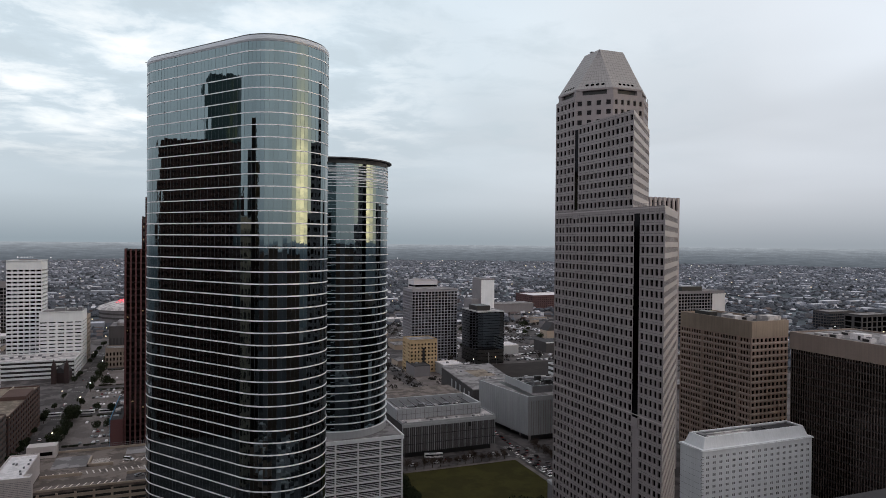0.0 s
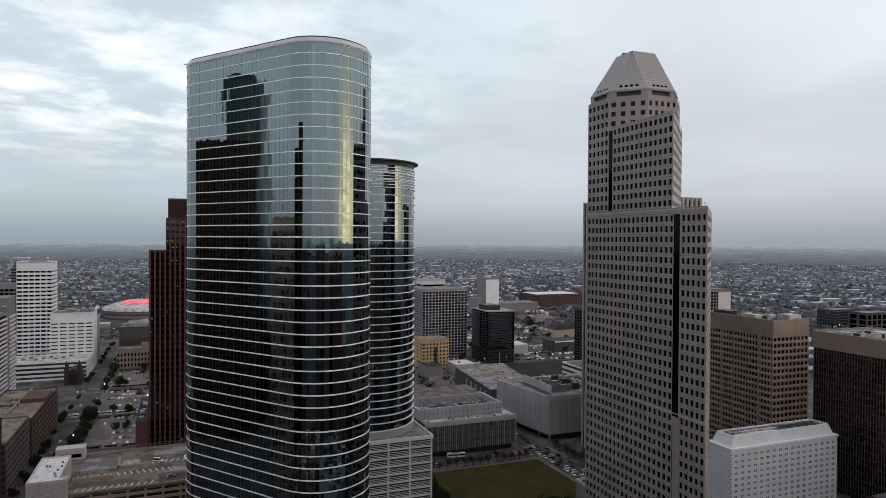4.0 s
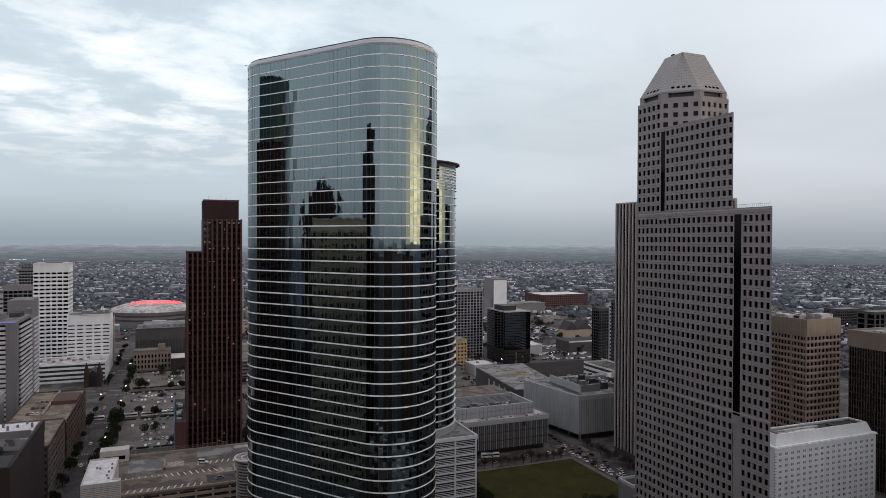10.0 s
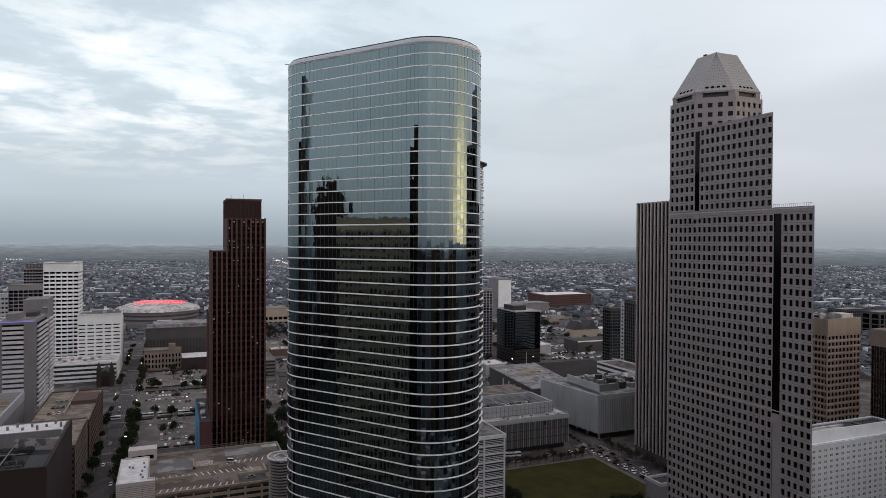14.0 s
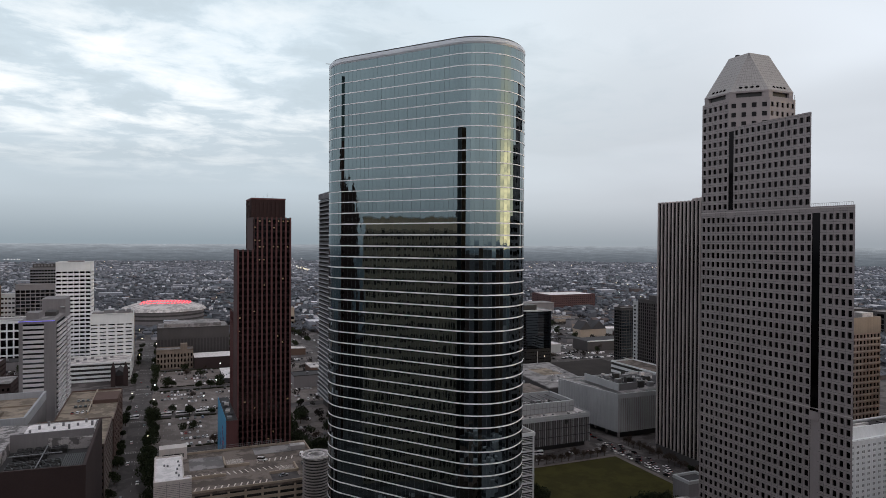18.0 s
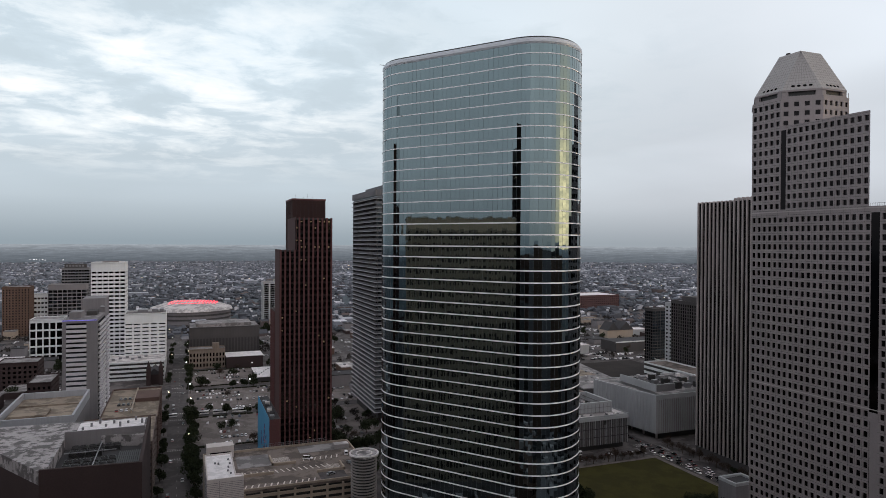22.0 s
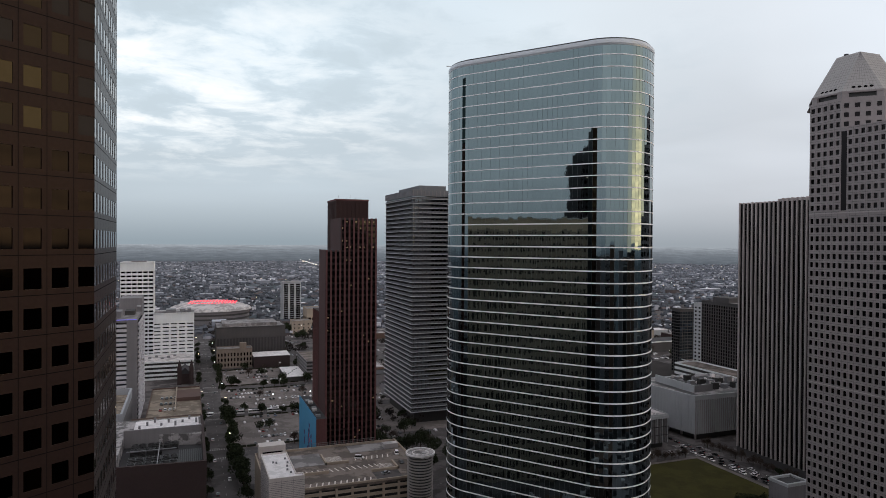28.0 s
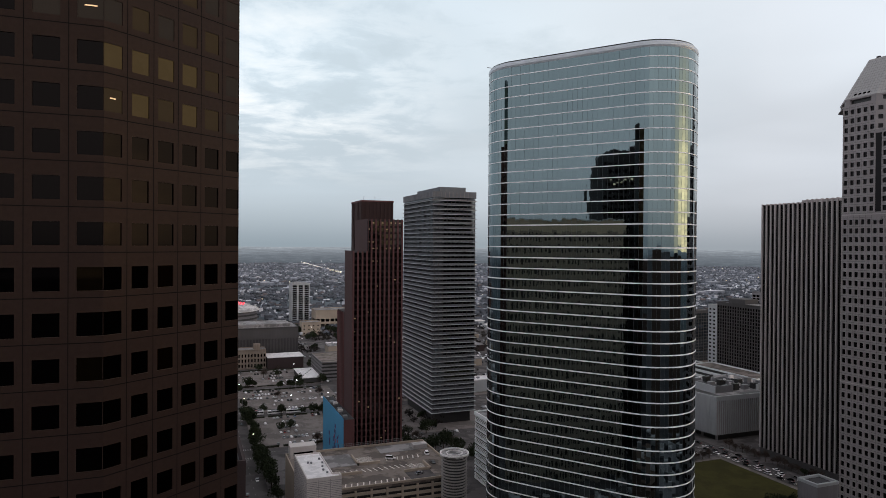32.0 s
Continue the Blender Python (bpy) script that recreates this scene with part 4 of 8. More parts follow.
for i in range(8):      # courses of stone panels, each course its own ledge
    j = (i + 1) % 8
    q = Mesh()
    for r in range(ROWS_C):
        f0, f1 = r / ROWS_C, (r + 1) / ROWS_C

        def at(f, e):
            a, b = (base[i], top[i]) if e == 0 else (base[j], top[j])
            return (a[0] + (b[0] - a[0]) * f, a[1] + (b[1] - a[1]) * f, 209.5 + (ZT - 209.5) * f)
        a0, b0, b1, a1 = at(f0, 0), at(f0, 1), at(f1, 1), at(f1, 0)
        q.face(a0, b0, b1, a1) if math.dist(a1, b1) > 0.01 else q.face(a0, b0, a1)
    q.obj("crown_face", CROWN, st, "tapering pale stone crown face")
    ua = Vector((base[j][0] - base[i][0], base[j][1] - base[i][1], 0)).normalized()
    out = Vector((ua.y, -ua.x, 0.45)).normalized() * 0.02
    for r in range(1, ROWS_C):      # joints between the courses
        f0 = r / ROWS_C
        a0, b0 = Vector(at(f0, 0)) + out, Vector(at(f0, 1)) + out
        a1, b1 = Vector(at(f0 + 0.006, 0)) + out, Vector(at(f0 + 0.006, 1)) + out
        crown_joints.face(a0, b0, b1, a1)
    nv = 10
    for c in range(1, nv):
        p0, p1 = Vector(at(0, 0)).lerp(Vector(at(0, 1)), c / nv) + out, Vector(at(1, 0)).lerp(Vector(at(1, 1)), c / nv) + out
        crown_joints.face(p0, p0 + ua * 0.1, p1 + ua * 0.1, p1)
    if i in (0, 1, 2, 3):
        n = 4
        for k in range(n):      # round openings near the foot of the crown
            f = 0.5 + (k - 1.5) * 0.145
            c = Vector(at(0.0, 0)).lerp(Vector(at(0.0, 1)), f)
            bx, tx = Vector((*base[i], 209.5)), Vector((*top[i], ZT))
            up = (Vector((*top[i], ZT)) + Vector((*top[j], ZT)) - Vector((*base[i], 209.5)) - Vector((*base[j], 209.5))).normalized()
            u = (Vector((*base[j], 0)) - Vector((*base[i], 0))).normalized()
            nn = u.cross(up).normalized()
            c = c + up * 1.9 + nn * 0.03
            d = Mesh()
            d.face(*[c + u * 0.78 * math.cos(w) + up * 0.62 * math.sin(w) for w in np.linspace(0, 2 * math.pi, 14, endpoint=False)])
            d.face(*[c - nn * 0.25 + u * 0.78 * math.cos(w) + up * 0.62 * math.sin(w) for w in np.linspace(2 * math.pi, 0, 14, endpoint=False)])
            d.obj("porthole", GLASS_BLACK, st)
crown_joints.obj("crown_joint", GREY_WALL, st, "fine joints between crown panels", kind="stuff")
m = Mesh()
m.face(*[(TC[0] + x, TC[1] + y, ZT) for x, y in ((-hx, -hy), (hx, -hy), (hx, hy), (-hx, hy))])
m.box(TC[0] - hx + 0.5, TC[0] - hx + 1.6, TC[1] + 1.0, TC[1] + 2.6, ZT, ZT + 0.9)
m.obj("crown_top", ROOF_DARK, st)
for (x, y), h in ((octo(0.985)[1], 3.0), (octo(0.985)[3], 2.2), (octo(0.985)[4], 2.6)):
    slab("mast", x - 0.08, x + 0.08, y - 0.08, y + 0.08, 206, 206 + h, GREY_METAL, st)

# ---- ribbed concrete tower ----
kb = thing("ribbed_tower", 282, 369, 0.15, "ribbed concrete tower with tall vertical fins", "skyscraper")
RX, RY0, RY1 = 258.7, 339.1, 398.6
slab("body", RX + 1.1, 304, RY0, RY1, 0.15, 168.2, GLASS_BLACK, kb)
y = RY1
while y > RY0 + 0.5:
    f = Mesh()
    top_z = 168.8 if y > 367.5 else 170.2
    f.prism([(RX, y - 0.95), (RX + 0.3, y - 1.2), (RX + 1.7, y - 1.2), (RX + 1.7, y), (RX + 0.3, y), (RX, y - 0.25)], 5.0, top_z)
    f.obj("fin", RIB, kb)
    slab("mullion", RX + 0.8, RX + 1.15, y - 2.45, y - 2.25, 5.0, 168.0, BLACK_METAL, kb)
    y -= 3.45
for k in range(13):
    slab("fin", RX + 2.7 + k * 3.4, RX + 4.3 + k * 3.4, RY0 - 1.3, RY0 + 0.1, 5.0, 170.0, RIB, kb)
slab("base_wall", RX + 0.7, RX + 1.9, RY0, RY1, 0.15, 5.0, DARK_WALL, kb)
slab("roof_edge", RX + 0.7, 304.5, RY0, 367.5, 168.2, 169.9, RIB, kb)
slab("roof_edge", RX + 0.7, 304.5, 367.5, RY1 + 0.2, 168.0, 168.6, RIB, kb)

# ---- white hotel ----
ho = thing("white_hotel", 304, 284, 0.15, "white slab hotel with rows of small double windows", "hotel")
HX0, HX1, HY0, HY1, HZ = 267.0, 342.2, 276.2, 292.2, 37.6
wall, panes = Mesh(), []
facade(wall, panes, (HX0, HY0), (HX1, HY0), 3.0, HZ, 17, 11, 0.46, 0.44, 0.14, high=1.6, left=1.2, right=0.8)
wall.face((HX0, HY1, 0.15), (HX0, HY0, 0.15), (HX0, HY0, HZ), (HX0, HY1, HZ))
wall.face((HX1, HY0, 0.15), (HX1, HY1, 0.15), (HX1, HY1, HZ), (HX1, HY0, HZ))
wall.face((HX1, HY1, 0.15), (HX0, HY1, 0.15), (HX0, HY1, HZ), (HX1, HY1, HZ))
wall.obj("wall", HOTEL_WALL, ho)
glaze(ho, panes, [GLASS_HOTEL] * 6 + [CURTAIN], ref=(304, HY0, 35), count=187)
bars = Mesh()      # a middle post and a sill to each window
for p, u, w, h, n in panes:
    c = p + u * (w / 2)
    bars.box(c.x - 0.09, c.x + 0.09, HY0 + 0.02, HY0 + 0.14, c.z, c.z + h)
    bars.box(p.x - 0.1, p.x + w + 0.1, HY0 - 0.1, HY0, p.z - 0.14, p.z - 0.02)
bars.obj("window_bar", HOTEL_WALL, ho, "white window posts and sills", kind="stuff")
lines = Mesh()      # grey strips painting the shade of corner quoin grooves and blank-end floor joints
for k in range(11):
    z = 3.0 + k * 3.0
    lines.box(HX0 - 0.01, HX0, HY0 + 0.3, HY1, z, z + 0.08)
    lines.box(HX0 - 0.02, HX0 + 0.9, HY0 - 0.02, HY0 + 0.9, z + 0.6, z + 0.9)
    lines.box(HX0 - 0.02, HX0 + 0.9, HY0 - 0.02, HY0 + 0.9, z + 1.9, z + 2.2)
lines.obj("wall_joint", GREY_WALL, ho, "grey strips painted as shadowed grooves in the white plaster", kind="stuff")
slab("base_wall", HX0 + 1.8, HX1 - 1.8, HY0 + 2.4, HY0 + 2.8, 0.15, 3.0, BLACK_METAL, ho)
for k in range(15):
    slab("column", HX0 + 0.8 + k * 5.2, HX0 + 1.8 + k * 5.2, HY0 + 0.1, HY0 + 1.3, 0.15, 3.0, HOTEL_WALL, ho)
m = Mesh()
m.box(HX0 - 0.7, HX1 + 0.7, HY0 - 0.7, HY1 + 0.6, HZ, HZ + 0.45)
m.box(HX0 - 0.4, HX1 + 0.4, HY0 - 0.4, HY1 + 0.4, HZ + 0.45, HZ + 0.9)
m.obj("cornice", HOTEL_WALL, ho)
m = Mesh()
o, i2 = rect(HX0 + 1.6, HX1 - 1.6, HY0 + 1.2, HY1 - 1.0), rect(HX0 + 3.8, HX1 - 3.8, HY0 + 2.6, HY1 - 2.4)
for a in range(4):
    b = (a + 1) % 4
    m.face((*o[a], HZ + 0.9), (*o[b], HZ + 0.9), (*i2[b], HZ + 6.2), (*i2[a], HZ + 6.2))
i3 = rect(HX0 + 4.6, HX1 - 4.6, HY0 + 3.4, HY1 - 3.2)
m.ring(i2, i3, HZ + 5.6, HZ + 6.3)
m.obj("sloped_screen", HOTEL_WALL, ho, "sloping white roof screen")
slab("roof", HX0 + 4.6, HX1 - 4.6, HY0 + 3.4, HY1 - 3.2, HZ + 4.4, HZ + 4.9, ROOF_DARK, ho)
slab("roof_plant", HX0 + 8, HX0 + 34, HY0 + 4.2, HY0 + 6.2, HZ + 4.9, HZ + 5.9, ROOF_LIGHT, ho)
slab("roof_plant", HX0 + 10, HX0 + 40, HY0 + 7.6, HY0 + 9.2, HZ + 4.9, HZ + 6.1, ROOF_LIGHT, ho)
slab("roof_plant", HX0 + 6, HX0 + 9, HY0 + 6.6, HY0 + 11, HZ + 4.9, HZ + 6.4, GREY_METAL, ho)
slab("roof_hatch", HX1 - 26, HX1 - 22, HY0 + 6, HY0 + 10, HZ + 4.9, HZ + 5.5, BLACK_METAL, ho)

# ---- tan office block and dark glass block ----
tb = thing("tan_office_block", 370, 361, 0.15, "tan office block with bronze windows in close rows", "office building")
TX0, TX1, TY0, TY1 = 354.4, 384.7, 329.8, 393.3
wall, panes = Mesh(), []
facade(wall, panes, (TX0, TY1), (TX0, TY0), 0.15, 83.8, 26, 20, 0.70, 0.56, 0.6, low=3)
facade(wall, panes, (TX0, TY0), (TX1, TY0), 0.15, 83.8, 9, 20, 0.66, 0.56, 0.6, low=3)
wall.obj("wall", TAN_DARK, tb)
glaze(tb, panes, [GLASS_BROWN, GLASS_BROWN, GLASS_DARK], ref=(TX0, TY0 + 3, 80), count=220)
for f in range(20):      # pale ledges under each row of windows
    z = 3.15 + f * 4.0325
    q = Mesh()
    q.ring(rect(TX0 - 0.22, TX1 + 0.22, TY0 - 0.22, TY1 + 0.22), rect(TX0 + 0.1, TX1 - 0.1, TY0 + 0.1, TY1 - 0.1), z - 0.15, z + 0.75)
    q.obj("ledge", TAN_LEDGE, tb)
m = Mesh()
m.ring(rect(TX0 - 0.2, TX1 + 0.2, TY0 - 0.2, TY1 + 0.2), rect(TX0 + 1, TX1 - 1, TY0 + 1, TY1 - 1), 83.8, 94.0)
m.obj("fascia", TAN, tb, "plain tan stone roof fascia")
slab("roof", TX0 + 1, TX1 - 1, TY0 + 1, TY1 - 1, 83.4, 92.7, ROOF_DARK, tb)
slab("core", TX0 + 0.7, TX1 - 0.6, TY0 + 0.7, TY1 - 0.6, 0.15, 83.4, BLACK_METAL, tb)
for k in range(7):
    slab("pier", TX0 - 0.35, TX0, TY0 + k * 10.5, TY0 + 0.8 + k * 10.5, 0.15, 83.8, TAN_DARK, tb)
for x0, x1, y0, y1, z in ((360, 367, 372, 386, 95.6), (359, 366, 348, 360, 95.2), (371, 382, 333, 342, 96.4)):
    slab("penthouse", x0, x1, y0, y1, 92.7, z, (ROOF_WHITE, ROOF_LIGHT, BLACK_METAL)[int(z * 10) % 3], tb)
db = thing("dark_office_block", 383, 259, 0.15, "dark glass office block with a tan stone cornice", "office building")
DX, DY0, DY1 = 358.2, 204.5, 304.0
slab("body", DX, 408, DY0, DY1, 0.15, 81.0, GLASS_OFFICE, db)
for k in range(62):
    y = DY1 - k * 1.6
    slab("mullion", DX - 0.45, DX, y - 0.36, y, 0.15, 81.0, material_bronze, db)
for k in range(19):
    slab("spandrel", DX - 0.2, DX, DY0, DY1, 3 + k * 4.2, 3.9 + k * 4.2, BLACK_METAL, db)
m = Mesh()
m.ring(rect(DX - 0.7, 408.8, DY0 - 0.8, DY1 + 0.8), rect(DX + 0.7, 407.4, DY0 + 0.6, DY1 - 0.6), 81.0, 91.0)
m.obj("cornice", PLINTH_GREY, db, "deep tan stone cornice")
slab("roof", DX + 0.7, 407.4, DY0 + 0.6, DY1 - 0.6, 81.0, 90.2, ROOF_GREY, db)
for x0, x1, y0, y1, z, mt in ((370, 376, 268, 276, 93.4, ROOF_WHITE), (371, 381, 240, 260, 94.4, ROOF_WHITE), (364, 368, 286, 294, 91.6, ROOF_LIGHT)):
    hut = slab("roof_house", x0, x1, y0, y1, 90.2, z, mt, db)
    slab("house_door", x0 - 0.05, x0, y0 + 2, y0 + 3.6, 90.3, z - 0.8, BLACK_METAL, db)

# ---- red granite tower ----
rd = thing("red_tower", 8, 468, 0.15, "stepped dark red granite tower with some lit offices", "skyscraper")
slab("body", -9.2, 21.2, 453.2, 473, 0.15, 135.6, BLACK_METAL, rd)
slab("body", 0.4, 21.8, 453.3, 486, 135.6, 155.2, BLACK_METAL, rd)
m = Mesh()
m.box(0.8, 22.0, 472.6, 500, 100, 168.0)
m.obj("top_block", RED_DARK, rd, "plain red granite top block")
for k in range(9):
    slab("top_rib", 0.9 + k * 2.5, 1.75 + k * 2.5, 472.1, 472.6, 156.0, 167.4, RED_DARK, rd)
for k in range(8):
    slab("top_rib", 0.55, 0.8, 472.9 + k * 3.6, 473.9 + k * 3.6, 136.5, 167.4, RED_DARK, rd)
slab("side_wall", -9.7, -9.2, 452.4, 473.2, 0.15, 136.3, RED_SHADE, rd)
slab("side_wall", -0.1, 0.4, 452.6, 486, 136.0, 155.9, RED_SHADE, rd)
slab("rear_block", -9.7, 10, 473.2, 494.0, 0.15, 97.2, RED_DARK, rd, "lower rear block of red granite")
for k in range(6):
    slab("rear_rib", -10.1, -9.7, 474.4 + k * 3.6, 475.4 + k * 3.6, 0.15, 96.6, RED_STONE, rd)
slab("roof", -9.2, 0.2, 453, 473, 135.6, 135.9, ROOF_DARK, rd)
slab("roof", 0.4, 21.6, 453, 472.6, 155.2, 155.5, ROOF_DARK, rd)
BAY = 2.8
rr = random.Random(11)
for k in range(12):
    x = -9.5 + k * BAY
    top_z = 136.2 if x < -0.2 else 155.8
    f = Mesh()
    f.box(x - 0.02, x + 0.95, 452.2, 453.3, 0.15, top_z)
    f.obj("pier", RED_STONE, rd)
for k in range(11):
    x = -9.5 + k * BAY + 0.78
    n = 34 if x < -0.6 else 39
    for r in range(n):
        z = 3.6 + r * 3.9
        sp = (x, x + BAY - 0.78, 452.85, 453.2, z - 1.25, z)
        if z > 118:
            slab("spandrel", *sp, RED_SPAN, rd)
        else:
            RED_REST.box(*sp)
        lit = (r in (34, 38) and rr.random() < 0.75 and k > 3) or rr.random() < 0.04
        RED_DIM.box(x, x + BAY - 0.78, 453.0, 453.15, z, z + 2.65)
        if lit:
            x1 = x + rr.uniform(0.2, 0.7)
            RED_LIT.box(x1, x1 + rr.uniform(0.5, 1.1), 452.93, 453.0, z + 1.3, z + rr.uniform(1.8, 2.3))
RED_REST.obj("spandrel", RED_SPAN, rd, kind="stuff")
RED_LIT.obj("window", LIT_WARM, rd, "lit office windows", kind="stuff")
RED_DIM.obj("window", GLASS_OFFICE, rd, "dark office windows", kind="stuff")
m = Mesh()
m.ring(rect(0.6, 22.2, 472.4, 500.2), rect(1.5, 21.3, 473.3, 499.3), 167.6, 168.6)
m.obj("parapet", RED_STONE, rd)
for x, h in ((4, 3.5), (9, 2.0), (11.5, 4.0), (15, 2.4)):
    slab("antenna", x, x + 0.14, 480, 480.14, 168.0, 168.0 + h, GREY_METAL, rd)

mu = thing("mural_annex", -14, 467, 0.15, "low annex with a blue painted mural wall", "building")
slab("body", -16.3, -9.8, 444.6, 507, 0.15, 36.0, RED_STONE, mu)
slab("mural", -16.55, -16.3, 444.6, 507, 0.15, 36.8, BLUE, mu, "sky blue painted wall with abstract marks")
slab("roof", -16.1, -10.0, 444.9, 506.8, 36.0, 36.1, ROOF_DARK, mu)
for k in range(7):
    slab("roof_plant", -15.2 + k % 2, -12.6 + k % 2, 450 + k * 6.5, 453.5 + k * 6.5, 36.1, 37.0 + 0.3 * (k % 3), (GREY_METAL, ROOF_DARK, ROOF_LIGHT)[k % 3], mu)
mrn = random.Random(5)
for y0, z0, n in ((452, 6, 5), (457.5, 14, 5), (464, 8, 7), (469, 19, 4), (475, 5, 5), (484, 10, 4)):      # wandering brush strokes
    y, z = y0, z0
    for k in range(n):
        w, h = mrn.uniform(1.2, 3.6), mrn.uniform(1.2, 3.0)
        q = Mesh()
        q.prism([(-16.6, y), (-16.56, y), (-16.56, y + w), (-16.6, y + w)], z, z + h)
        q.obj("mural_mark", (MURAL_DARK, MURAL_DARK, LIGHT_BLUE, RED_ROOF)[mrn.choices(range(4), (5, 4, 1, 1))[0]], mu)
        y, z = y + mrn.uniform(-2.2, 2.2), z + h * mrn.uniform(0.9, 1.3)

# ---- grey tower with floor slabs ----
gr = thing("grey_tower", 92, 575, 0.15, "grey tower with thin projecting floor slabs", "skyscraper")
slab("body", 75.2, 110, 540.5, 614, 9, 177, GLASS_GREY, gr)
slab("base", 78, 108, 543, 611, 0.15, 9, BLACK_METAL, gr)
for f in range(47):
    z = 9.0 + f * 3.6
    slab("floor_slab", 73.6, 111.2, 538.7, 615, z, z + 0.32, PALE_RIB, gr)
    slab("spandrel", 74.9, 110.3, 540.2, 614.3, z + 0.32, z + 1.75, SLAB_GREY, gr)
for k in range(25):
    y = 540.5 + k * 3.06
    slab("mullion", 74.8, 75.2, y, y + 0.35, 9, 176, DARK_WALL, gr)
for k in range(11):
    x = 76 + k * 3.4
    slab("mullion", x, x + 0.35, 540.1, 540.5, 9, 176, DARK_WALL, gr)
slab("roof_screen", 74.0, 110.8, 539.3, 614.6, 177, 182.0, SCREEN_GREY, gr)
for k in range(24):
    slab("screen_slat", 73.8, 74.0, 539.6 + k * 3.2, 540.2 + k * 3.2, 177.2, 181.3, GREY_WALL, gr)
for k in range(12):
    slab("screen_slat", 74.6 + k * 3.2, 75.2 + k * 3.2, 539.1, 539.3, 177.2, 181.3, GREY_WALL, gr)
slab("penthouse", 82, 104, 545, 600, 182.0, 185.8, SCREEN_GREY, gr)

# ---- brown granite tower beside the path ----
bt = thing("brown_tower", -126, 155, 0.15, "dark brown granite tower with square windows and a few lit offices", "skyscraper")
wall, panes, edge_panes = Mesh(), [], []
BF, BN = 4.45, 47
BZ0 = 139.4 - 31 * BF
BZ1 = BZ0 + BN * BF
corners = [(-155.0, 131.9), (-111.0, 131.9), (-97.5, 142.3), (-97.5, 168.2), (-107.4, 178.0)]
cells = ((corners[0], corners[1], 12, 0.62, 0.70), (corners[1], corners[2], 6, 0.645, 0.53), (corners[2], corners[3], 9, 0.66, 0.49), (corners[3], corners[4], 5, 0.62, 0.4))
for a, b, n, fw, gap in cells:
    facade(wall, panes if a[0] < -100 else edge_panes, a, b, BZ0, BZ1, n, BN, fw, 0.52, 0.14 if a[0] < -100 else 0.03, left=-gap, right=-gap, sill=0.32)
wall.obj("wall", BROWN_STONE, bt)
glaze(bt, edge_panes, [GLASS_EDGE], count=0)
pane_sets = ([], [], [], [])      # dark, bright, half bright and dim panes, floor by floor
brn = random.Random(29)
for pane in panes:
    r = int((pane[0].z - BZ0) / BF)
    if r in (34, 35):
        k = (0, 0) if pane[0].x < -111.5 else (1, 2) if pane[0].x < -103 else (2, 3)
        pane_sets[k[brn.random() < 0.5]].append(pane)
    elif r > 35 and pane[0].x > -118:
        pane_sets[3 if brn.random() < 0.8 else 2].append(pane)
    else:
        pane_sets[0].append(pane)
glaze(bt, pane_sets[0], [GLASS_BRONZE] * 6 + [GLASS_BRONZE_LIGHT], ref=(-106, 136, 141), count=180)
for k, mt in ((1, WARM_PANE), (2, WARM_PANE_DIM), (3, DIM_PANE)):
    glaze(bt, pane_sets[k], [mt], ref=(-106, 136, 160), count=40)
m = Mesh()
m.prism([(-155, 132.6), (-111.2, 132.6), (-98.2, 142.6), (-98.2, 168.0), (-107.8, 177.6), (-155, 177.6)], 0.15, BZ1 - 0.3)
m.obj("core", BLACK_METAL, bt)
joints = Mesh()
for a, b, n, fw, gap in cells:      # dark open joints between the stone panels, at floors and bays
    A, B = Vector((*a, 0)), Vector((*b, 0))
    u = (B - A).normalized()
    nn = Vector((u.y, -u.x, 0))
    L0 = (B - A).length
    cw = (L0 + 2 * gap) / n
    for r in range(BN + 1):
        z = BZ0 + r * BF
        p, q = A + nn * 0.004, B + nn * 0.004
        joints.face((p.x, p.y, z - 0.05), (q.x, q.y, z - 0.05), (q.x, q.y, z + 0.05), (p.x, p.y, z + 0.05))
    for c in range(1, n):
        p = A + u * (-gap + c * cw - 0.04) + nn * 0.004
        q = p + u * 0.08
        for r in range(BN):
            z = BZ0 + r * BF
            joints.face((p.x, p.y, z + 0.05), (q.x, q.y, z + 0.05), (q.x, q.y, z + BF - 0.05), (p.x, p.y, z + BF - 0.05))
joints.obj("joint", JOINT_BLACK, bt, "dark open joints between stone panels", kind="stuff")
# ceiling lamps seen through some upper windows
lrn = random.Random(17)
for p, u, w, h, n in panes:
    if p.z < 152 or p.x < -128 or (p.x < -111.5 and p.z < 161) or lrn.random() > (0.42 if p.z > 161 else 0.14):
        continue
    low, start, part_w = lrn.uniform(0.35, 0.6), lrn.uniform(0.08, 0.35), lrn.uniform(0.25, 0.6)
    for k in range(lrn.choice((1, 1, 1, 2))):      # rows of fittings, one behind the other
        c = p + u * (w * (start + 0.03 * k)) + n * 0.03 + Vector((0, 0, h * min(low + 0.2 * k, 0.93)))
        d, t0 = u * (w * part_w * (1 - 0.15 * k)), n * 0.03
        q = Mesh()
        q.prism([tuple((c + v).xy) for v in (t0, t0 + d, d, Vector())][::-1], c.z, c.z + 0.13)
        tagged(q.obj("ceiling_lamp", LAMP_OFFICE, bt), label="office lamp behind the glass")
slab("penthouse", -150, -116, 140, 172, BZ1 - 0.3, BZ1 + 4.0, BROWN_STONE, bt)
slab("mast", -120, -119, 150, 151, BZ1 + 4.0, BZ1 + 9.0, GREY_METAL, bt)

# ---- towers beside and behind the path, seen in the mirror glass ----


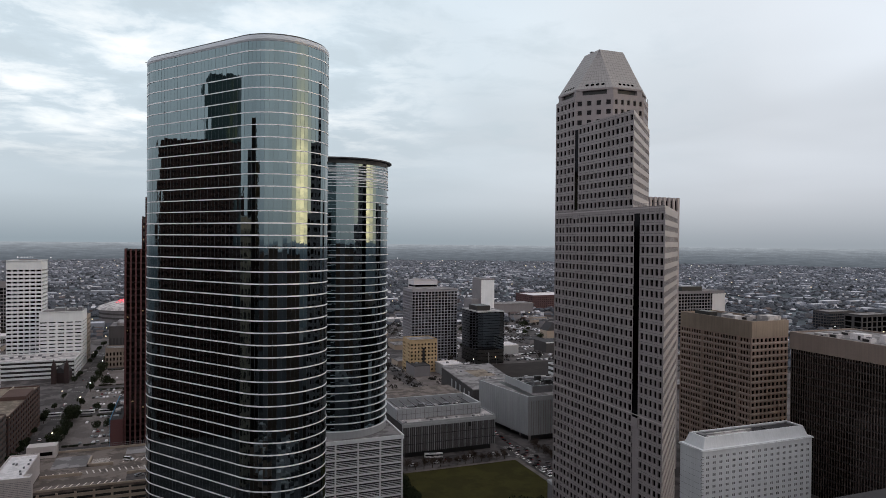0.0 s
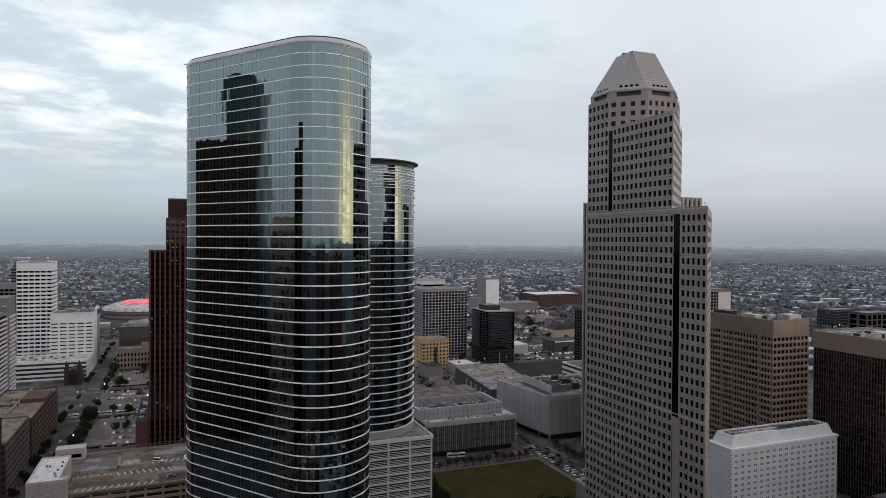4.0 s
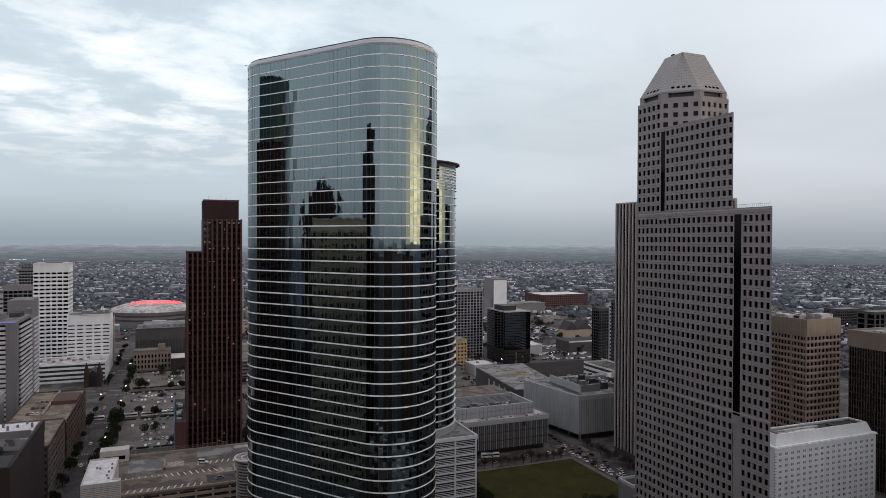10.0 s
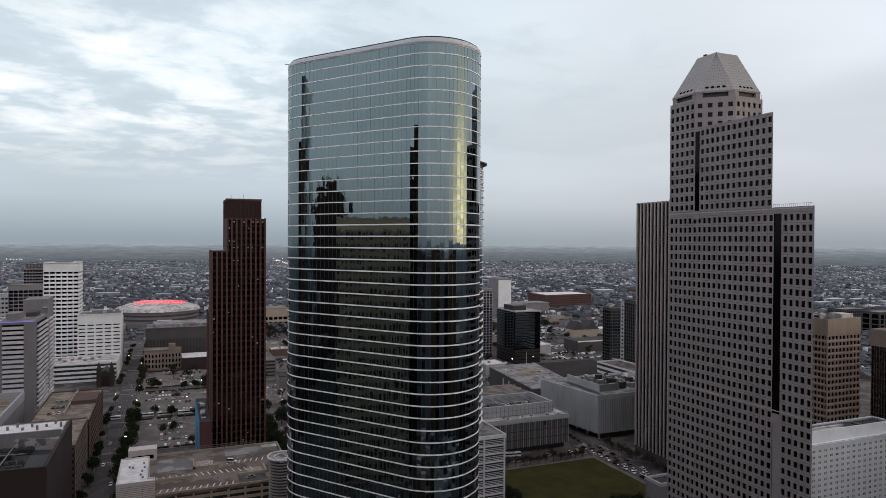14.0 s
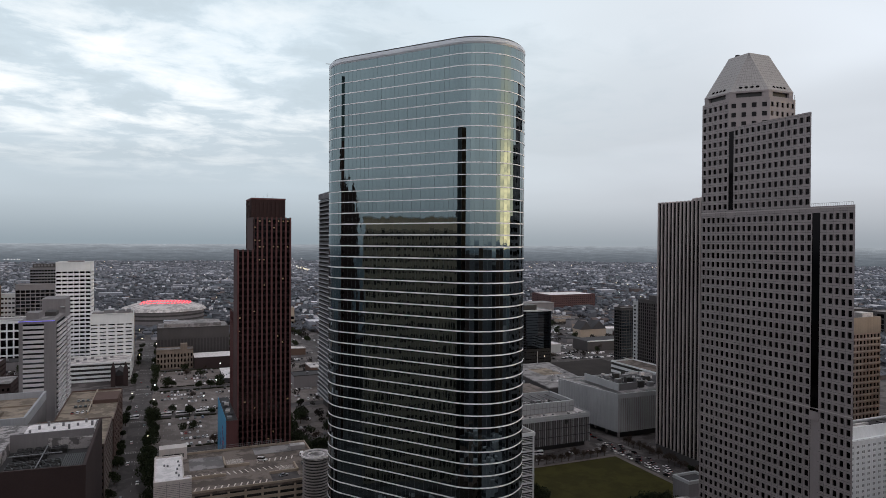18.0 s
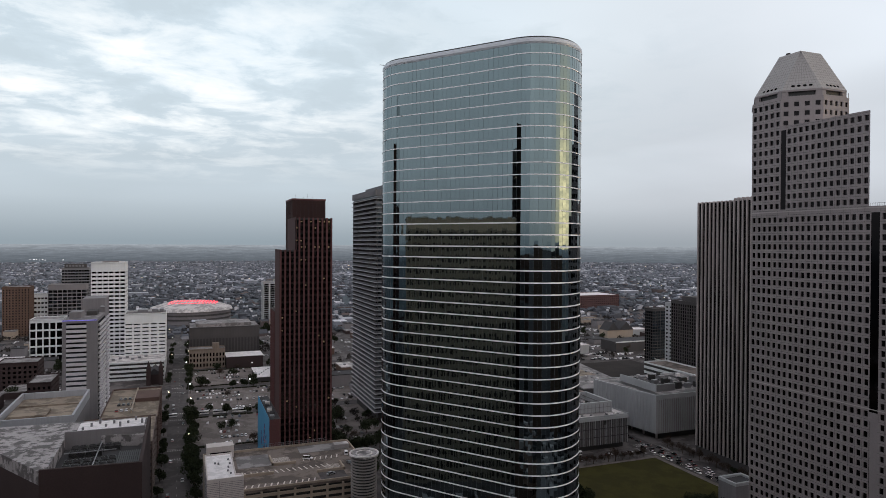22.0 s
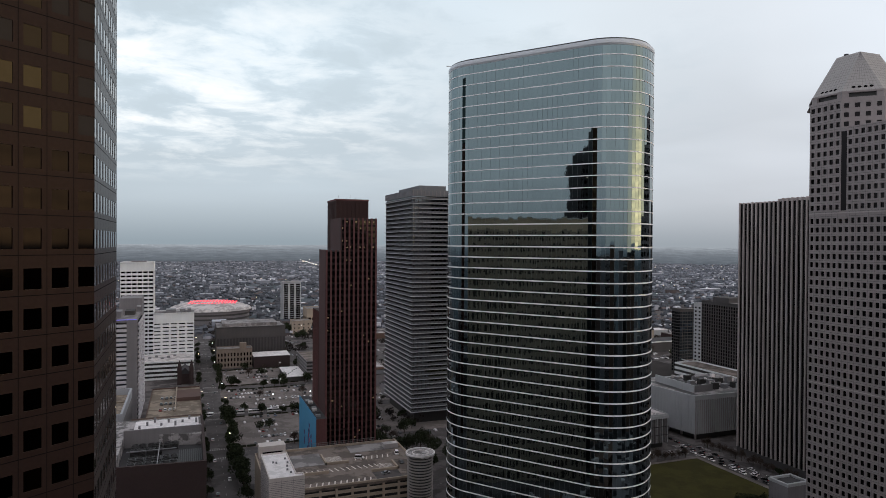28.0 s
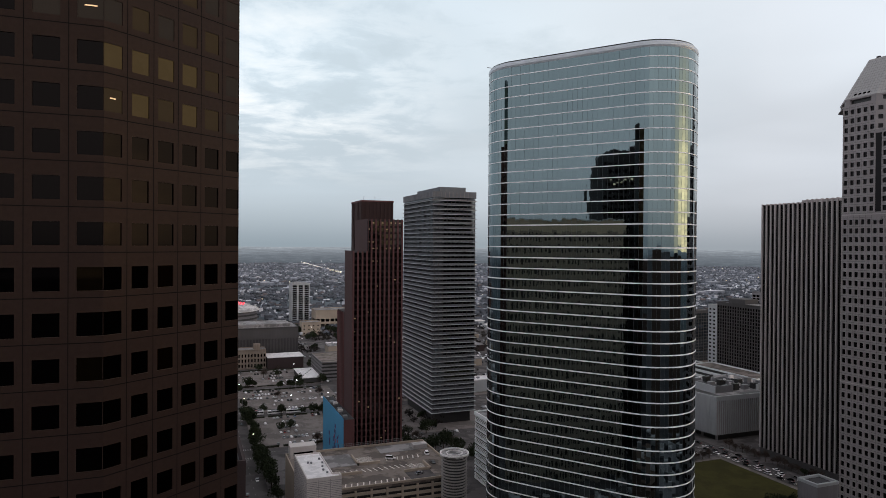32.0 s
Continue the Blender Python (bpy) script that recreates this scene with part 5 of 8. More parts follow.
def mirror_block(name, x0, x1, y0, y1, h, label, wallm, glassm, n, floor, fw, fh, fascia=0.0, fascia_m=None):
    b = thing(name, (x0 + x1) / 2, (y0 + y1) / 2, 0.15, label, "office building")
    wall, panes = Mesh(), []
    nz = int((h - fascia - 2) / floor)
    facade(wall, panes, (x1, y0), (x1, y1), 0.15, h - fascia, n, nz, fw, fh, 0.4)
    facade(wall, panes, (x0, y0), (x1, y0), 0.15, h - fascia, max(2, int(n * (x1 - x0) / (y1 - y0))), nz, fw, fh, 0.4)
    wall.face((x1, y1, 0.15), (x0, y1, 0.15), (x0, y1, h - fascia), (x1, y1, h - fascia))
    wall.face((x0, y1, 0.15), (x0, y0, 0.15), (x0, y0, h - fascia), (x0, y1, h - fascia))
    wall.obj("wall", wallm, b)
    glaze(b, panes, glassm, count=0)
    slab("roof", x0, x1, y0, y1, h - max(fascia, 0.5), h, fascia_m or wallm, b)
    return b


ts = mirror_block("tan_slab_office", -162, -119.5, 198, 284.3, 156.0, "tan office slab with deep window bays and a plain tan top", GREY_BEIGE, [BLACK_METAL], 38, 6.6, 0.64, 0.60, 7.4, FASCIA)
for k in range(26):      # slim piers up the slab's long face
    y = 198.1 + k * (86.6 - 0.9) / 25
    slab("pier", -119.5, -119.0, y, y + 0.7, 0.15, 148.4, GREY_BEIGE, ts)
slab("roof_trim", -162.2, -118.8, 197.8, 284.5, 155.4, 156.1, WHITE, ts)
db2 = mirror_block("dark_slab_tower", -215, -172, 156, 193.6, 197, "dark stone tower with a few lit offices near its top", GREY_BROWN, [GLASS_DARK], 14, 4.2, 0.6, 0.6)
slab("upper_tier", -213, -173, 158, 188.5, 197, 205.5, GREY_BROWN, db2)
for k in range(8):
    slab("office_light", -171.97, -171.9, 173.5 + k * 2.4, 175.0 + k * 2.4, 182.6 + (k * 2) % 3, 183.4 + (k * 2) % 3, FAR_WARM, db2)
mirror_block("red_brown_tower", -238, -212, 317, 368, 213.5, "reddish brown stone office tower", REDBROWN, [GLASS_BLACK], 18, 4.2, 0.5, 0.5)
gt = thing("green_glass_tower", -268, 331.5, 0.15, "tall dark green glass tower with rounded corners", "skyscraper")
m = Mesh()
pl = [(-268 + 28 * math.copysign(abs(math.cos(a)) ** 0.5, math.cos(a)), 331.5 + 14 * math.copysign(abs(math.sin(a)) ** 0.5, math.sin(a))) for a in np.linspace(0, 2 * math.pi, 40, endpoint=False)]
m.prism(pl, 0.15, 264)
m.obj("shaft", GLASS_GREEN, gt)
m = Mesh()
m.prism(pl, 264, 268.5, scale=0.85)
m.obj("top", GLASS_GREEN, gt)
pk = thing("peaked_tower", -600, 325, 0.15, "dark red-brown tower with a stepped spiky gabled peak", "skyscraper")
for y0, y1, z0, z1 in ((304.8, 347, 0.15, 186), (307.6, 342.5, 186, 199), (312, 337, 199, 210), (318, 331, 210, 217)):
    slab("tier", -600, -575, y0, y1, z0, z1, REDBROWN_DARK, pk)
for y, z0, z1 in ((306, 186, 193), (309.5, 199, 206), (314, 210, 217), (318.5, 217, 223), (322, 217, 226), (326.5, 217, 227), (330, 217, 224), (335, 210, 217), (340.5, 199, 207), (345.5, 186, 194)):
    q = Mesh()
    q.prism(rect(-579, -575.5, y - 1.4, y + 1.4), z0, z1, scale=0.1)
    q.obj("spire", REDBROWN_DARK, pk)
# unseen blocks added so the mirror glass reflects a darker city
for k, (x0, x1, y0, y1, h) in enumerate(((142.5, 222, 17.5, 84, 134), (243.5, 326, 17.5, 103, 70), (344.5, 430, 17.5, 103, 60), (-59.5, 26, 118.5, 204, 38), (41.5, 127, 112, 200, 36), (142.5, 172, 118.5, 200, 30), (-59.5, 20, 219, 300, 14), (41.5, 120, -83, -4, 136), (142.5, 226, -83, 0, 125), (-59.5, 24, -90, -12, 137), (-160, -76, -90, -10, 130))):
    mirror_block("dark_stone_tower", x0, x1, y0, y1, h, "unseen dark tower added to darken the mirror glass", (BRICK_BROWN, GREY_WALL, DARK_WALL)[k % 3], [GLASS_BLACK], 22, 4.4, 0.6, 0.55)
clutter = [Mesh(), Mesh()]
crl = random.Random(52)
for x0, x1, y0, y1, z in ((-59, 26, 119, 204, 38), (42, 126, 113, 200, 36), (143, 171, 119, 199, 30), (-59, 19, 220, 299, 14), (143, 221, 18, 83, 134), (-130, -78, 130, 215, 0.15), (28, 125, 205, 235, 0.15), (90, 180, 210, 330, 0.15)):
    for _ in range(150):      # boxes added as plant, ducts and small roofs, seen only in the mirror glass
        x, y, w, d, h = crl.uniform(x0, x1 - 8), crl.uniform(y0, y1 - 6), crl.uniform(0.8, 7), crl.uniform(0.8, 5), crl.uniform(0.5, 4)
        clutter[crl.random() < 0.4].box(x, x + w, y, y + d, z, z + h)
tagged(clutter[0].obj("roof_clutter", ROOF_DARK), "dark boxes added as ducts and plant for reflections", "roof plant", kind="stuff")
tagged(clutter[1].obj("pale_roof_clutter", ROOF_LIGHT), "pale boxes added as ducts and plant for reflections", "roof plant", kind="stuff")
wrnd = random.Random(21)
TAKEN = {(2, -4), (3, -4), (4, -4), (0, -3), (1, -3), (2, -3), (1, -5), (2, -5), (0, -5), (-1, -5), (-1, -1), (-1, 0), (-1, 1), (-1, -3), (-1, -2), (-2, -3), (-2, -2), (-2, -1)}
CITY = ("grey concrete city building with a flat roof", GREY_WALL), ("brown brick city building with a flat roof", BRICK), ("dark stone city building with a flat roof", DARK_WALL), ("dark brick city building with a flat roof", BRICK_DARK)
for i in range(-7, 6):      # unseen plain blocks, added to close the streets beside, below and behind the path
    for j in range(-8, 2):
        x0, x1 = col_x(i)
        y0, y1 = row_y(j)
        xm, ym = (x0 + x1) / 2, (y0 + y1) / 2
        ahead = ym > 60 and -160 < xm < 460 and not (j == -3 and xm > -60)
        if (i, j) in TAKEN or ahead or (i >= -2 and j >= -1):
            continue
        lab, mat = CITY[wrnd.randrange(4)]
        hgt = wrnd.choice((18, 26, 34, 46))
        if ym < -130:
            hgt = wrnd.choice((40, 70, 100, 125))
        b = thing("city_block", xm, ym, 0.15, lab, "building", "plain city buildings")
        g0 = wrnd.uniform(3, 10)
        slab("wall", x0 + g0, x1 - g0, y0 + g0, y1 - g0, 0.15, hgt, mat, b)
        slab("roof", x0 + g0 + 0.6, x1 - g0 - 0.6, y0 + g0 + 0.6, y1 - g0 - 0.6, hgt, hgt + 0.5, ROOF_DARK, b)

# ---- parking garage in front of the red tower ----
pg = thing("parking_garage", -15, 385, 0.15, "concrete parking garage with marked roof deck and stair block", "parking garage")
# black body for the shade in the open parking levels
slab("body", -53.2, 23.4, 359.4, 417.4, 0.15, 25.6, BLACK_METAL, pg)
slab("deck", -53.6, 23.8, 358.9, 417.8, 25.6, 27.0, DECK, pg, "worn grey-brown roof deck")
for f in range(9):
    z = 0.6 + f * 2.86
    slab("spandrel", -38.4, 17.6, 358.2, 358.9, z, z + 1.35, BEIGE, pg)
for k in range(8):
    slab("column", -38.0 + k * 7.6, -37.0 + k * 7.6, 358.0, 359.0, 0.15, 25.8, BEIGE, pg)
slab("parapet", -38.4, 17.6, 358.2, 358.8, 27.0, 28.0, BEIGE, pg)
slab("parapet", -53.8, -53.2, 386, 418, 0.15, 28.0, BEIGE, pg)
slab("parapet", -53.8, 24, 417.6, 418.2, 25.0, 28.1, BEIGE, pg)
slab("parapet", 23.4, 24, 358.9, 418, 25.0, 28.0, BEIGE, pg)
slab("end_pier", 17.6, 23.9, 357.6, 361.0, 0.15, 29.4, BEIGE, pg)
m = Mesh()
m.prism([(-53.9, 349.6), (-38.5, 349.6), (-38.5, 354.2), (-41.5, 354.2), (-41.5, 386), (-53.9, 386)], 0.15, 36.4)
m.obj("stair_block", PANEL_CREAM, pg, "pale panelled stair block")
grooves = Mesh()      # close grey strips painting the shade of horizontal cladding grooves
for k in range(44):
    z = 0.9 + k * 0.8
    grooves.box(-54.0, -38.4, 349.56, 349.6, z, z + 0.16)
    grooves.box(-53.94, -53.9, 349.6, 386.0, z, z + 0.16)
for x in (-48.8, -43.6):
    grooves.box(x, x + 0.12, 349.55, 349.6, 0.2, 36.3)
grooves.obj("panel_groove", GREY_WALL, pg, "grey strips painted as shadowed grooves between pale panels", kind="stuff")
slab("low_deck", -38.0, -21.6, 390.0, 409.0, 27.004, 27.2, ROOF_GREY, pg, "grey-blue lower roof sheet")
slab("low_deck", -5.0, 20.0, 404.0, 416.0, 27.004, 27.2, ROOF_GREY, pg, "grey-blue lower roof sheet")
rail = Mesh()
for k in range(36):
    rail.box(-24 + k * 1.0, -23.9 + k * 1.0, 417.3, 417.4, 28.1, 30.2)
rail.box(-24, 12.2, 417.3, 417.4, 30.1, 30.25)
rail.box(-24, 12.2, 417.3, 417.4, 29.1, 29.2)
rail.obj("back_rail", GREY_METAL, pg, "open metal guard rail")
m = Mesh()
m.prism([(-53.4, 350.1), (-39.0, 350.1), (-39.0, 353.7), (-42.0, 353.7), (-42.0, 385.5), (-53.4, 385.5)], 36.4, 36.6)
m.obj("stair_roof", ROOF_WHITE, pg, "stained white roof")
m = Mesh()
m.ring([(-53.9, 349.6), (-38.5, 349.6), (-38.5, 354.2), (-41.5, 354.2), (-41.5, 386), (-53.9, 386)], [(-53.4, 350.1), (-39.0, 350.1), (-39.0, 353.7), (-42.0, 353.7), (-42.0, 385.5), (-53.4, 385.5)], 36.4, 37.2)
m.obj("stair_parapet", PANEL_CREAM, pg)
for k, (x, y) in enumerate(((-50, 372), (-48.6, 371), (-44, 376), (-43.6, 370), (-44.5, 365), (-45, 360), (-44, 356))):
    slab("roof_vent", x, x + 0.8, y, y + 0.8, 36.6, 37.4, GREY_METAL, pg)
slab("far_stair", -52.2, -38.6, 411.0, 418.4, 27.0, 33.2, PANEL_CREAM, pg)
slab("far_stair_window", -50.5, -40.2, 410.9, 411.0, 28.4, 30.2, GLASS_BLACK, pg)
for x0, x1, y0, y1 in ((-21.5, -9.5, 389, 390), (-21.5, -20.7, 389, 404), (-2, 12, 371.5, 372.3), (11.4, 12.2, 371.5, 383), (-40, -22, 377, 377.8)):
    slab("ramp_wall", x0, x1, y0, y1, 27.0, 28.3, BEIGE, pg)
slab("ramp_floor", -1.8, 11.2, 360, 371.4, 27.004, 27.03, ASPHALT, pg)
lines = Mesh()
for k in range(18):
    x = -37.5 + k * 2.9
    for y, dx in ((360.6, 1.2), (378.6, -1.2), (391.5, 1.2)):
        if (y > 390 and x < -8) or (y < 362 and x > -4) or (y > 370 and y < 380 and x > 8):
            continue
        lines.prism([(x, y), (x + 0.62, y), (x + dx + 0.62, y + 4.6), (x + dx, y + 4.6)], 27.01, 27.03)
for k in range(9):
    for x in (-20.2,):
        lines.box(x, x + 8.5, 391.4 + k * 1.15, 391.75 + k * 1.15, 27.01, 27.03)
for k in range(8):
    lines.box(3.4, 10.8, 373.2 + k * 1.15, 373.5 + k * 1.15, 27.01, 27.03)
lines.obj("stall_line", BAY_PAINT, pg, "white painted stall lines", kind="stuff")
slab("plant_box", 14, 22, 405, 410, 27, 29.4, ROOF_LIGHT, pg)
ramp = thing("round_ramp", 16.5, 351.4, 0.15, "round spiral ramp tower with a white ringed roof", "ramp tower")


def ringed(c, r, n=36):
    return [(c[0] + r * math.cos(2 * math.pi * i / n), c[1] + r * math.sin(2 * math.pi * i / n)) for i in range(n)]


m = Mesh()
m.prism(ringed((16.5, 351.4), 5.6), 0.15, 39.8)
m.obj("core", BLACK_METAL, ramp)
for k in range(28):
    q = Mesh()
    q.ring(ringed((16.5, 351.4), 6.2), ringed((16.5, 351.4), 5.5), 1.0 + k * 1.38, 1.55 + k * 1.38)
    q.obj("rail_band", CONCRETE, ramp)
q = Mesh()
q.prism(ringed((16.5, 351.4), 7.0), 39.8, 40.5)
q.obj("roof", ROOF_STAIN, ramp, "brown-grey stained round roof")
q = Mesh()
q.ring(ringed((16.5, 351.4), 7.0), ringed((16.5, 351.4), 6.4), 40.5, 41.2)
q.ring(ringed((16.5, 351.4), 4.0), ringed((16.5, 351.4), 3.6), 40.5, 41.0)
q.obj("roof_rim", ROOF_WHITE, ramp, "white rings on the roof edge")

# ---- left bank of the street ----
dh = thing("dark_hall", -115, 390, 0.15, "dark brick hall with a white roof and sunken cooling yard", "hall")
hall = [(-117.9, 353.1), (-79.7, 350.0), (-79.7, 429.0), (-151.0, 433.0), (-151.0, 399.0), (-142.3, 391.7)]
m = Mesh()
m.prism(hall, 0.15, 42.0)
m.obj("wall", BRICK_DARK, dh)
m = Mesh()      # roof slab left of and behind the yard
m.prism([(-117.9, 353.1), (-115.5, 353.0), (-115.5, 404.0), (-81.0, 395.0), (-79.7, 395.0), (-79.7, 429.0), (-151.0, 433.0), (-151.0, 399.0), (-142.3, 391.7)], 42.0, 47.6)
m.obj("roof", ROOF_STAIN, dh, "pale stained roof sheet")
m = Mesh()
m.prism([(-117.95, 353.0), (-79.6, 349.9), (-79.6, 351.2), (-117.95, 354.2)], 42.0, 48.2)
m.obj("yard_wall", BRICK_DARK, dh)
slab("yard_wall", -80.9, -79.6, 351.2, 429.2, 42.0, 48.3, BRICK_DARK, dh)
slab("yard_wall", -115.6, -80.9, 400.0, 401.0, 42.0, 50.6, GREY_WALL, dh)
m = Mesh()
m.box(-115.4, -80.9, 354, 400, 42.0, 42.3)
m.obj("yard_floor", ROOF_DARK, dh)
m = Mesh()
for k in range(12):
    m.box(-91 + k * 0.85, -90.5 + k * 0.85, 356 + k, 385, 43.4, 43.6)
m.obj("yard_beam", FAN_METAL, dh, kind="stuff")
slab("roof_strip", -112, -82, 410, 427, 47.6, 47.9, ROOF_WHITE, dh, "white gravel roof strip")
for k in range(9):
    x = -110 + k * 3.3
    slab("roof_vent", x, x + 1.0, 412 + (k * 5) % 12, 413 + (k * 5) % 12, 47.9, 49.2 + (k % 3) * 0.5, GREY_METAL, dh)
slab("yard_frame", -113, -92, 381, 381.5, 45.6, 46.0, GREY_METAL, dh)
slab("yard_frame", -99.6, -99.2, 358, 396, 45.6, 46.0, GREY_METAL, dh)


def cooling_tower(x, y, z):
    c = thing("cooling_tower", x, y, z, "dark louvred cooling tower with round fans", "cooling tower", "cooling towers in the roof yard")
    q = Mesh()
    q.box(x - 3.2, x + 3.2, y - 2.2, y + 2.2, z, z + 2.4)
    q.obj("housing", BLACK_METAL, c)
    for s in range(4):
        q = Mesh()
        q.box(x - 3.3, x + 3.3, y - 2.3, y + 2.3, z + 0.3 + s * 0.55, z + 0.42 + s * 0.55)
        q.obj("louvre", FAN_METAL, c)
    for dx in (-1.6, 1.6):
        q = Mesh()
        q.ring(ringed((x + dx, y), 1.45, 18), ringed((x + dx, y), 1.25, 18), z + 2.4, z + 3.1)
        q.prism(ringed((x + dx, y), 0.35, 8), z + 2.4, z + 2.9)
        for w in range(4):
            a = w * math.pi / 2
            q.prism([(x + dx + 0.3 * math.cos(a), y + 0.3 * math.sin(a)), (x + dx + 1.2 * math.cos(a + 0.2), y + 1.2 * math.sin(a + 0.2)), (x + dx + 1.2 * math.cos(a + 0.5), y + 1.2 * math.sin(a + 0.5))], z + 2.55, z + 2.62)
        q.obj("fan", FAN_METAL, c)
    return c


proto = cooling_tower(-108.5, 393.5, 42.3)
for x, y in ((-101.5, 393.5), (-94.5, 393.5), (-108.5, 366), (-101.5, 366), (-94.5, 366), (-108.5, 386.5), (-101.5, 386.5), (-108.5, 373), (-101.5, 373), (-94.5, 373), (-108.5, 359.6), (-101.5, 359.6)):
    copy_thing(proto, pose(x, y, 42.3))


def open_garage(name, x0, x1, y0, y1, h, levels_n, label, bandm, deckm):
    """A parking building: dark storeys behind brick bands, with a flat marked deck."""
    g = thing(name, (x0 + x1) / 2, (y0 + y1) / 2, 0.15, label, "parking garage")
    # solid black in place of the shade inside the open storeys
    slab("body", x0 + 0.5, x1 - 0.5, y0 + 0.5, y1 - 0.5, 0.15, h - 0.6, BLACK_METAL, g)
    slab("deck", x0 + 0.4, x1 - 0.4, y0 + 0.4, y1 - 0.4, h - 0.6, h, deckm, g)
    fh = h / levels_n
    for f in range(levels_n + 1):
        z = f * fh - (0.2 if f else -0.15)
        q = Mesh()
        q.ring(rect(x0, x1, y0, y1), rect(x0 + 0.4, x1 - 0.4, y0 + 0.4, y1 - 0.4), z, z + fh * (0.5 if f < levels_n else 0.3))
        q.obj("band", bandm, g)
    n = int((y1 - y0) / 7)
    for k in range(n + 1):
        y = y0 + (y1 - y0 - 0.6) * k / n
        slab("column", x1 - 0.5, x1 + 0.05, y, y + 0.6, 0.15, h, bandm, g)
    return g


open_garage("brick_garage", -119, -79.0, 434, 494, 32.2, 9, "brown banded parking building with a tan roof", GARAGE_BROWN, DECK_TAN)
g2 = open_garage("tan_deck_garage", -112, -78.6, 497.5, 592, 29.5, 8, "brick parking building with a tan parking deck", BRICK, DECK_TAN)
slab("deck_wall", -95.4, -94.6, 518, 590, 29.5, 31.2, BEIGE, g2)
slab("deck_wall", -94.6, -79, 548, 549, 29.5, 32.0, BRICK, g2)
slab("ramp_roof", -94.5, -79.2, 549, 575, 29.5, 31.8, BRICK, g2)
bb = thing("beige_roof_building", -143, 520, 0.15, "pale building with a tan sunken roof terrace", "building")
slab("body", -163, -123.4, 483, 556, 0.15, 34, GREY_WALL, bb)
m = Mesh()
m.ring(rect(-163.3, -123.1, 482.7, 556.3), rect(-162, -124.4, 484, 555), 33.6, 39.2)
m.obj("parapet", PALE_BLUE_GREY, bb)
slab("roof", -162, -124.4, 484, 555, 34, 35.2, DECK_TAN, bb)
slab("roof_step", -160, -140, 500, 516, 35.2, 36.8, DECK_TAN, bb)
slab("roof_step", -160, -126, 530, 532, 35.2, 36.2, DECK_TAN, bb)

lh = thing("louvred_hotel", -138, 632, 0.15, "grey slab building with pale louvred balcony bands", "apartment building")
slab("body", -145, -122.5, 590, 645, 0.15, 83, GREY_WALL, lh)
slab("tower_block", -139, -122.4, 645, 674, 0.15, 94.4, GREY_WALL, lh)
slab("roof", -144.4, -123.1, 590.6, 644.6, 83, 83.3, ROOF_GREY, lh)
for f in range(22):
    z = 5 + f * 3.45
    slab("balcony_band", -142.4, -129.4, 589.4, 590.0, z, z + 2.1, PALE_BAND, lh)
    slab("window_band", -142.4, -129.4, 589.85, 590.02, z + 1.75, z + 3.45, GLASS_GREY, lh)
    slab("side_band", -122.4, -121.2, 598, 641, z, z + 1.6, PALE_BAND, lh)
    slab("side_window", -122.5, -122.3, 598, 641, z + 1.6, z + 3.45, GLASS_DARK, lh)
    slab("side_band", -122.3, -121.4, 650, 671, z, z + 1.6, PALE_BAND, lh)
slab("roof_hut", -142, -134, 600, 618, 83.3, 88, GREY_WALL, lh)
slab("roof_hut", -133, -126, 620, 636, 83.3, 86.5, DARK_WALL, lh)
slab("blue_light_strip", -145.1, -122.4, 589.9, 590.1, 82.6, 83.1, BLUE_GLOW, lh)
for z in (88, 80):
    q = Mesh()
    q.prism(ringed((-124.5, 643.6), 1.6, 16), z - 0.4, z + 0.4)
    q.obj("dish", PALE_RIB, lh)


def block(name, x0, x1, y0, y1, h, label, cat, wallm, glassm, nx, nz, ny=None, fw=0.6, fh=0.5, count=36, roofm=None, high=2.0, low=1.0, group="", depth=0.3, lit=None, east=True, west=True, cam_x=-30.0):
    """A building with windowed faces on the sides that the path sees."""
    b = thing(name, (x0 + x1) / 2, (y0 + y1) / 2, 0.15, label, cat, group)
    wall, panes = Mesh(), []
    facade(wall, panes, (x0, y0), (x1, y0), 0.15, h, nx, nz, fw, fh, depth, high=high, low=low)
    ny = ny or max(2, int(nx * (y1 - y0) / (x1 - x0)))
    if cam_x > x1 and east:
        facade(wall, panes, (x1, y0), (x1, y1), 0.15, h, ny, nz, fw, fh, depth, high=high, low=low)
    else:
        wall.face((x1, y0, 0.15), (x1, y1, 0.15), (x1, y1, h), (x1, y0, h))
    if cam_x < x0 and west:
        facade(wall, panes, (x0, y1), (x0, y0), 0.15, h, ny, nz, fw, fh, depth, high=high, low=low)
    else:
        wall.face((x0, y1, 0.15), (x0, y0, 0.15), (x0, y0, h), (x0, y1, h))
    wall.face((x1, y1, 0.15), (x0, y1, 0.15), (x0, y1, h), (x1, y1, h))
    wall.obj("wall", wallm, b)
    glaze(b, panes, glassm, ref=((x0 + x1) / 2, y0, h), count=count, lit=lit)
    roofing(b, x0, x1, y0, y1, h + 0.02, roofm, wallm)
    return b


b = block("white_tower", -156, -122.6, 847, 880, 116.6, "white office tower with dark strip windows", "office building", WHITE, [GLASS_DARK], 6, 25, ny=6, fw=0.80, fh=0.46, high=8, roofm=ROOF_LIGHT)
slab("roof_plant", -146, -131, 858, 872, 116.6, 118.5, GREY_WALL, b)
b = block("white_office_block", -122.4, -81, 832, 866, 61.6, "white office block with dark strip windows", "office building", WHITE, [GLASS_DARK], 5, 12, ny=6, fw=0.74, fh=0.30, high=9, low=6, roofm=ROOF_GREY)
for x0, x1, y0, y1 in ((-110, -100, 845, 860), (-96, -90, 848, 856), (-88, -84, 850, 863)):
    slab("roof_plant", x0, x1, y0, y1, 61.6, 65.1, GREY_METAL, b)
